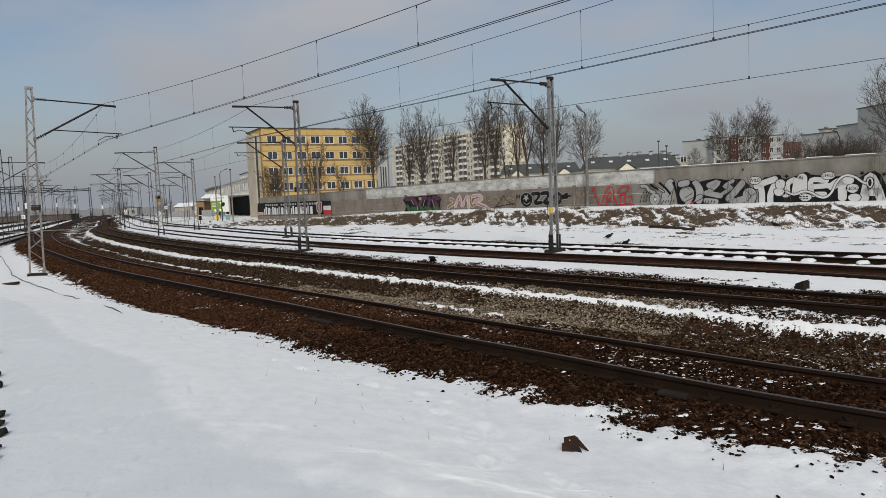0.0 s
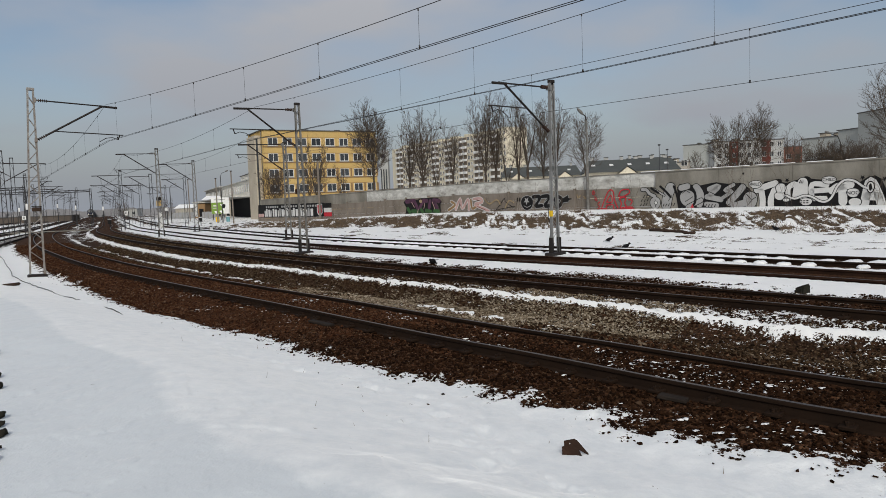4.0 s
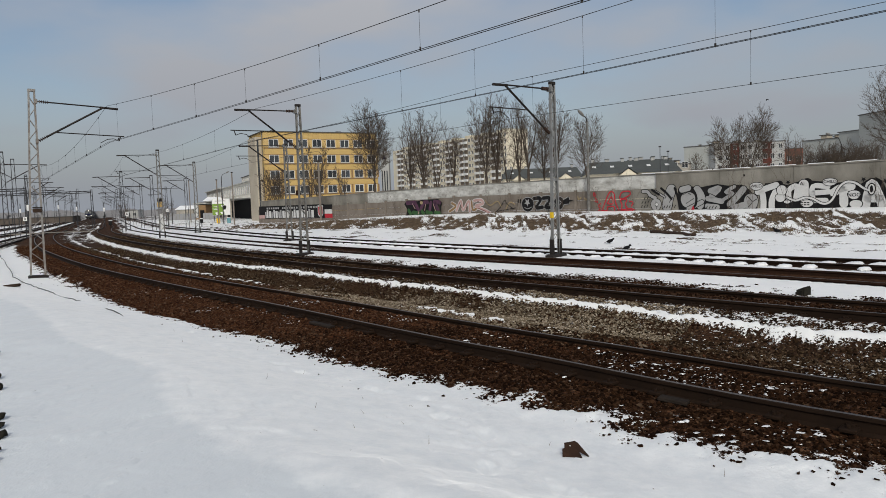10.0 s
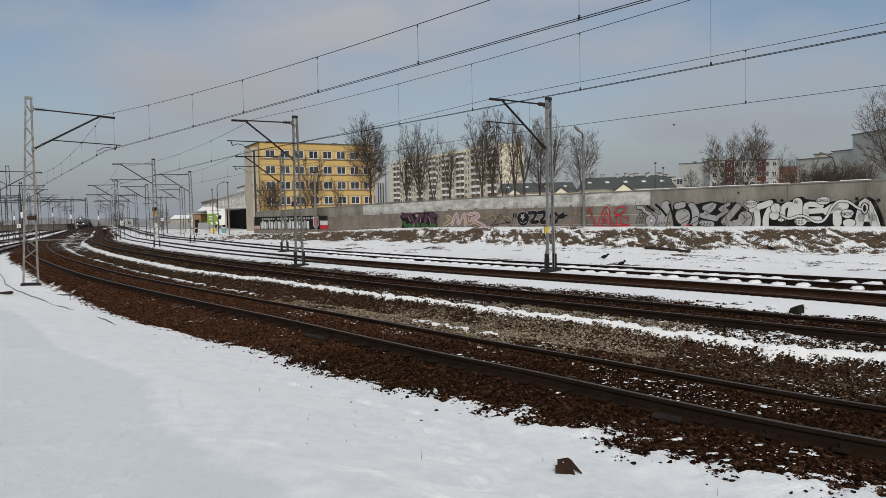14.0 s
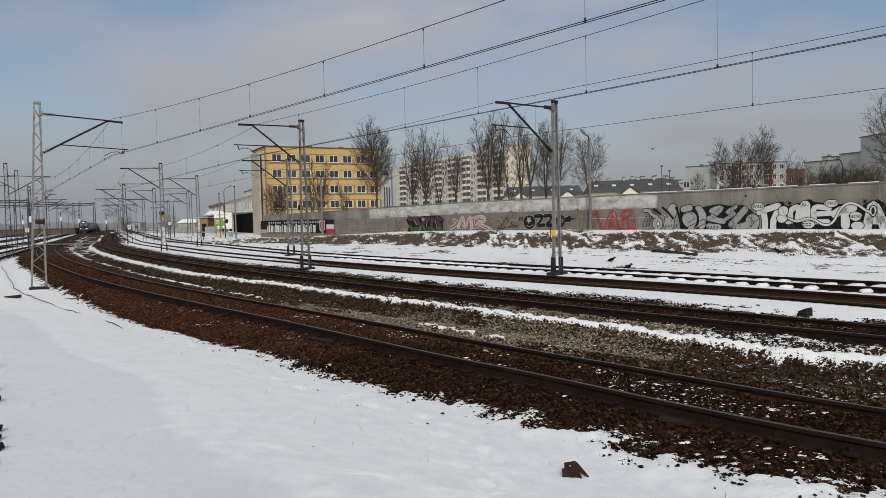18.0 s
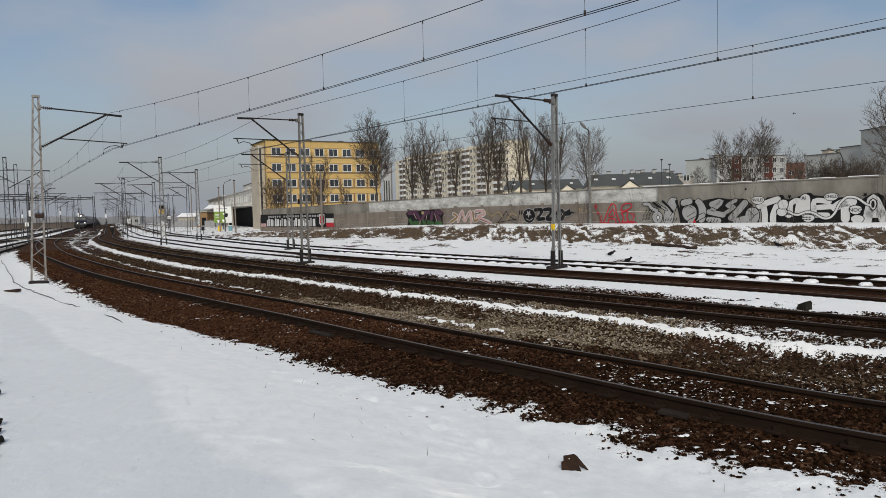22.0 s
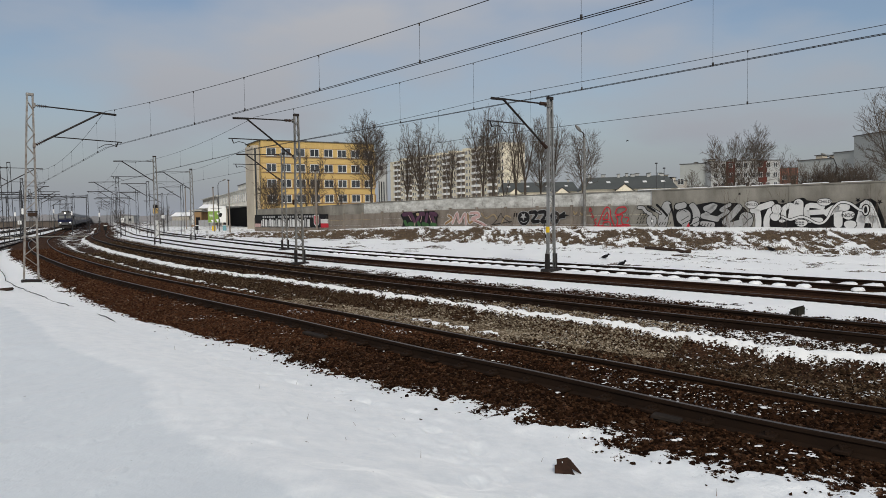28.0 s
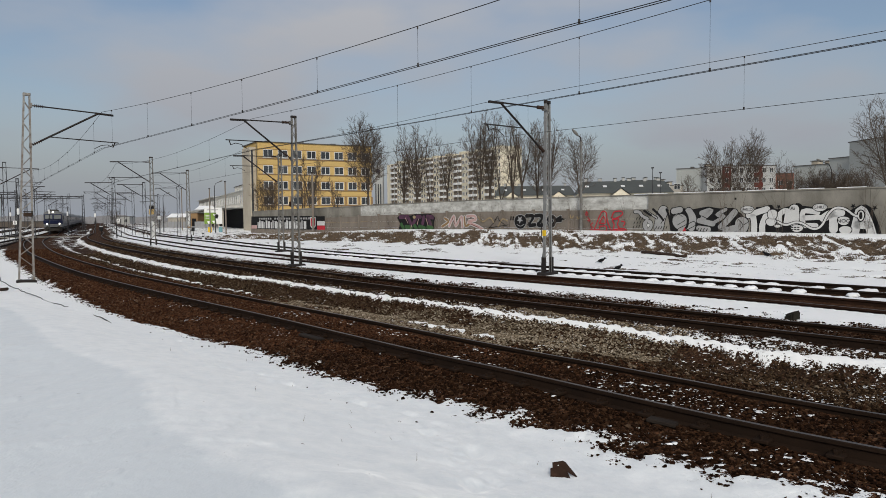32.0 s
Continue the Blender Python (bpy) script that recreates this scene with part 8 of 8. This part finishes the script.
def far_trees():
    """Leafless woods along the horizon: rows of thin twiggy clumps."""
    rs = np.random.RandomState(31)
    V, F = [], []
    for i in range(5200):
        ang = math.radians(rs.uniform(-48, -14))
        r = rs.uniform(420, 640)
        x, y = r * math.sin(ang), r * math.cos(ang)
        h = rs.uniform(2.0, 4.2) * (0.6 + 0.6 * vnoise(ang * 40, 1.0))
        b = len(V)
        w = rs.uniform(0.8, 2.2)
        lx = rs.uniform(-1.5, 1.5)
        V += [(x - w, y, -1), (x + w, y, -1), (x + w * 0.9 + lx, y, h * 0.75), (x + w * 0.3 + lx, y, h), (x - w * 0.4 + lx, y, h * 0.96), (x - w * 0.95 + lx, y, h * 0.7)]
        F.append((b, b + 1, b + 2, b + 3, b + 4, b + 5))
    tagged(mesh_np("far_woods", V, F, M["far_wood"]), "leafless woods along the horizon, coloured pale grey for haze", "trees", "", "stuff")


# distance haze is mixed into the wood colour, a pale bluish grey
M["far_wood"] = worn("haze_tinted_wood", (0.27, 0.27, 0.285), (0.21, 0.21, 0.22), 0.05, 1, 0.95, 0, 0, 0.6)
far_trees()
for i, (x, y, h) in enumerate(((-70.7, 178, 5.5), (-110, 240, 6.0))):
    tree(x, y, gz(x, y) - 0.1, h, 90 + i, 2.0, 2, "bare tree among the far railway buildings", 0.02, 0.6, clear=0.12)
flats("station_building", -150, 330, 0, 6, 6, 3.6, "white_wall", "small distant white railway hut", 1, 2, z0=-0.8, first=1.8)
flats("storage_building", -170, 235, 10, 42, 8, 2.0, "old_boards", "long low brown goods shed beyond the sidings", 0, 0, z0=-0.8)
flats("storage_building", -200, 230, 15, 26, 8, 2.4, "old_boards", "distant brown goods shed", 0, 0, z0=-0.8)


# ---- the train ----
def bogie_mesh(parent, x, L=2.6, wheels=2, r=0.5):
    bm = bmesh.new()
    for s in (-1, 1):
        soft_box(bm, (x, s * 1.02, 0.62), (L + 1.0, 0.14, 0.34), 0.03)
    box(bm, (x, 0, 0.6), (1.0, 2.0, 0.3))
    b = part("bogie", bm, M["bogie"], parent)
    for i in range(wheels):
        xx = x + L * (i / (wheels - 1) - 0.5)
        for s in (-1, 1):
            bm = bmesh.new()
            tube(bm, (xx, s * 0.70, r), (xx, s * 0.84, r), r, 16)
            part("wheel", bm, M["bogie"], b)
    return b


def vehicle_body(bm, x0, x1, w, z0, z1, roof, nose0=0.0, nose1=0.0):
    """Side walls with a rounded roof; nose: how far the upper front is raked back."""
    prof = [(-w / 2, z0), (-w / 2, z1), (-w / 2 + 0.15, z1 + (roof - z1) * 0.55), (-w / 4, roof - 0.04), (0, roof), (w / 4, roof - 0.04), (w / 2 - 0.15, z1 + (roof - z1) * 0.55), (w / 2, z1), (w / 2, z0)]
    rings = []
    for x, nose, sg in ((x0, nose0, 1), (x1, nose1, -1)):
        rings.append([bm.verts.new((x + sg * nose * max(0, (z - z0 - 1.2) / (roof - z0 - 1.2)), y, z)) for y, z in prof])
    for i in range(len(prof) - 1):
        bm.faces.new((rings[0][i], rings[0][i + 1], rings[1][i + 1], rings[1][i]))
    bm.faces.new(rings[0][::-1])
    bm.faces.new(rings[1])
    bm.faces.new((rings[0][0], rings[1][0], rings[1][-1], rings[0][-1]))


def locomotive():
    """Local x points forward; the origin is at rail level under the middle."""
    t = thing("locomotive", Matrix(), "electric locomotive in grey with a navy blue front and lit headlights", "locomotive")
    bm = bmesh.new()
    vehicle_body(bm, -8.2, 8.2, 2.95, 1.05, 3.35, 3.95, 0.35, 0.35)
    part("body", bm, M["loco_grey"], t)
    bm = bmesh.new()
    soft_box(bm, (8.13, 0, 2.86), (0.06, 2.72, 0.95), 0.02, Matrix.Rotation(radians(-7), 4, "Y"))
    part("cab_face", bm, M["loco_blue"], t, "dark blue cab face round the windscreens")
    bm = bmesh.new()
    box(bm, (0, 0, 1.95), (16.44, 2.99, 0.62))
    part("blue_stripe", bm, M["loco_blue"], t, "navy blue band round the body")
    bm = bmesh.new()
    soft_box(bm, (8.24, 0, 2.02), (0.10, 2.9, 0.52), 0.03)
    part("front_panel", bm, M["loco_blue"], t, "navy blue front panel")
    bm = bmesh.new()
    soft_box(bm, (8.25, 0, 1.32), (0.1, 2.9, 0.5), 0.03)
    part("lower_front", bm, M["loco_grey"], t, "grey lower front")
    for s in (-1, 1):
        bm = bmesh.new()
        soft_box(bm, (8.12, s * 0.68, 2.86), (0.10, 1.18, 0.74), 0.03, Matrix.Rotation(radians(-7), 4, "Y"))
        part("windscreen", bm, M["screen"], t, "pale reflecting windscreen")
        bm = bmesh.new()
        tube(bm, (8.24, s * 0.98, 1.62), (8.36, s * 0.98, 1.62), 0.13, 14)
        part("headlight", bm, M["headlight"], t, "lit white headlight")
        bm = bmesh.new()
        tube(bm, (8.2, s * 0.87, 1.0), (8.75, s * 0.87, 1.0), 0.1, 10)
        tube(bm, (8.72, s * 0.87, 1.0), (8.78, s * 0.87, 1.0), 0.24, 14)
        part("buffer", bm, M["bogie"], t)
        bm = bmesh.new()
        box(bm, (3, s * 1.49, 2.75), (7, 0.04, 0.6))
        part("side_grille", bm, M["bogie"], t)
    bm = bmesh.new()
    tube(bm, (7.9, 0, 3.72), (8.08, 0, 3.72), 0.15, 12)
    part("top_light", bm, M["headlight"], t, "lit marker lamp above the cab")
    bm = bmesh.new()
    soft_box(bm, (8.3, 0, 0.62), (0.25, 2.6, 0.5), 0.05)
    part("snow_plough", bm, M["bogie"], t)
    bm = bmesh.new()
    soft_box(bm, (0, 0, 0.85), (16.0, 2.6, 0.35), 0.05)
    part("frame", bm, M["bogie"], t)
    for k in range(4):
        bm = bmesh.new()
        soft_box(bm, (-5 + k * 3.2, 0, 4.05), (1.8, 1.5, 0.3), 0.06)
        part("roof_box", bm, M["bogie"], t)
    pan = bmesh.new()
    for s in (-1, 1):
        tube(pan, (4.2, s * 0.5, 4.15), (3.0, s * 0.3, 4.55), 0.03, 5)
        tube(pan, (3.0, s * 0.3, 4.55), (4.3, s * 0.25, 4.86), 0.025, 5)
    tube(pan, (4.3, -0.8, 4.86), (4.3, 0.8, 4.86), 0.03, 5)
    tube(pan, (4.1, -0.8, 4.86), (4.1, 0.8, 4.86), 0.03, 5)
    part("pantograph", pan, M["black"], t, "raised black pantograph")
    for xx in (-5.0, 5.0):
        bogie_mesh(t, xx, 3.0, 2, 0.6)
    return t


M["screen"] = glass_material("pale_windscreen", (0.09, 0.095, 0.09))


def coach():
    t = thing("railway_coach", Matrix(), "grey passenger coach with a row of dark windows", "railway coach", "coaches of the train")
    bm = bmesh.new()
    vehicle_body(bm, -12.2, 12.2, 2.85, 1.05, 3.2, 4.0)
    part("body", bm, M["coach_grey"], t)
    bm = bmesh.new()
    box(bm, (0, 0, 1.4), (24.3, 2.89, 0.5))
    part("blue_stripe", bm, M["loco_blue"], t, "blue stripe along the sill")
    for s in (-1, 1):
        for k in range(10):
            bm = bmesh.new()
            soft_box(bm, (-9.9 + k * 2.2, s * 1.425, 2.55), (1.35, 0.06, 0.95), 0.02)
            part("window", bm, M["glass"], t)
    bm = bmesh.new()
    soft_box(bm, (0, 0, 0.85), (22.0, 2.4, 0.4), 0.05)
    part("underframe", bm, M["bogie"], t)
    for xx in (-9.0, 9.0):
        bogie_mesh(t, xx, 2.5, 2, 0.46)
    return t


LOCO = locomotive()
COACHES = [coach()]
for i in range(8):
    COACHES.append(copy_thing(COACHES[0], Matrix()))


def motions():
    """The train rolls towards the viewer along the near track."""
    ys = np.arange(60.0, 760.0, 1.0)
    xs = track_x(1, ys)
    arc = np.concatenate([[0], np.cumsum(np.hypot(np.diff(xs), np.diff(ys)))])

    def at(a):
        y = float(np.interp(a, arc, ys))
        return Vector((float(track_x(1, y)), y, -0.10 + float(fall(y))))

    front0 = float(np.interp(123.0, ys, arc))
    speed = 9.6

    def ride(ob, back, half):
        rows = []
        for t in [2 * i for i in range(17)]:
            a = front0 + speed * (32 - t) + back
            p, q = at(a - half), at(a + half)
            c, d = (p + q) / 2, p - q
            rows.append((t, pose(c.x, c.y, c.z, 0, 0, math.degrees(math.atan2(d.y, d.x)))))
        walk(ob, rows)

    # a crow takes off beside the second track and leaves along the old rails
    z0 = gz(-0.35, 22.5)
    path = [(0, -0.35, 22.5, z0), (5.3, -0.35, 22.5, z0), (5.6, -0.15, 22.6, -0.12), (6.0, 0.2, 22.4, -0.14), (6.4, 1.19, 21.0, -0.02), (6.8, 2.6, 18.9, 0.04), (7.2, 4.4, 17.9, 0.07),
            (7.6, 6.6, 17.6, 0.17), (8.0, 9.24, 17.5, 0.22), (8.4, 12.0, 17.0, 0.28), (10, 24.0, 12.0, 1.5), (14, 70.0, -30.0, 6.0), (32, 160.0, -120.0, 12.0)]
    walk(CROW, [(t, pose(x, y, z, 0, 0, 60 if t < 5.4 else 148 if t < 6.9 else 176)) for t, x, y, z in path])
    for s, w in CROW_WINGS:
        rows = [(0, pose(0.02, s * 0.05, 0.17, -s * 62, 0, s * -70)), (5.3, pose(0.02, s * 0.05, 0.17, -s * 62, 0, s * -70)), (5.45, pose(0, s * 0.06, 0.19, 0, 0, s * -30))]
        for i in range(31):
            rows.append((5.6 + 0.1 * i, pose(0, s * 0.06, 0.19, s * (48 if i % 4 == 0 else 10 if i % 2 else -32), 0, s * -6)))
        rows += [(9.0, pose(0, s * 0.06, 0.19, s * 12, 0, 0)), (32, pose(0, s * 0.06, 0.19, s * 12, 0, 0))]
        walk(w, rows)
    far = [(0, 110, 150, 26), (12.6, 49.7, 130, 17.9), (13.4, 46.4, 130, 17.8), (18.5, 39.1, 130, 13.6), (20.5, 58, 130, 17.5), (22.5, 65.6, 130, 18.4), (23.2, 61.9, 130, 16.7), (27.8, 36.2, 130, 14.9), (28.5, 33.3, 130, 14.3), (32, 10, 130, 11.5)]
    walk(FAR_BIRD, [(t, pose(x, y, z, 0, 0, 10)) for t, x, y, z in far])
    ride(LOCO, 8.8, 5.0)
    for i, c in enumerate(COACHES):
        ride(c, 17.6 + 12.9 + i * 25.4, 9.0)


motions()
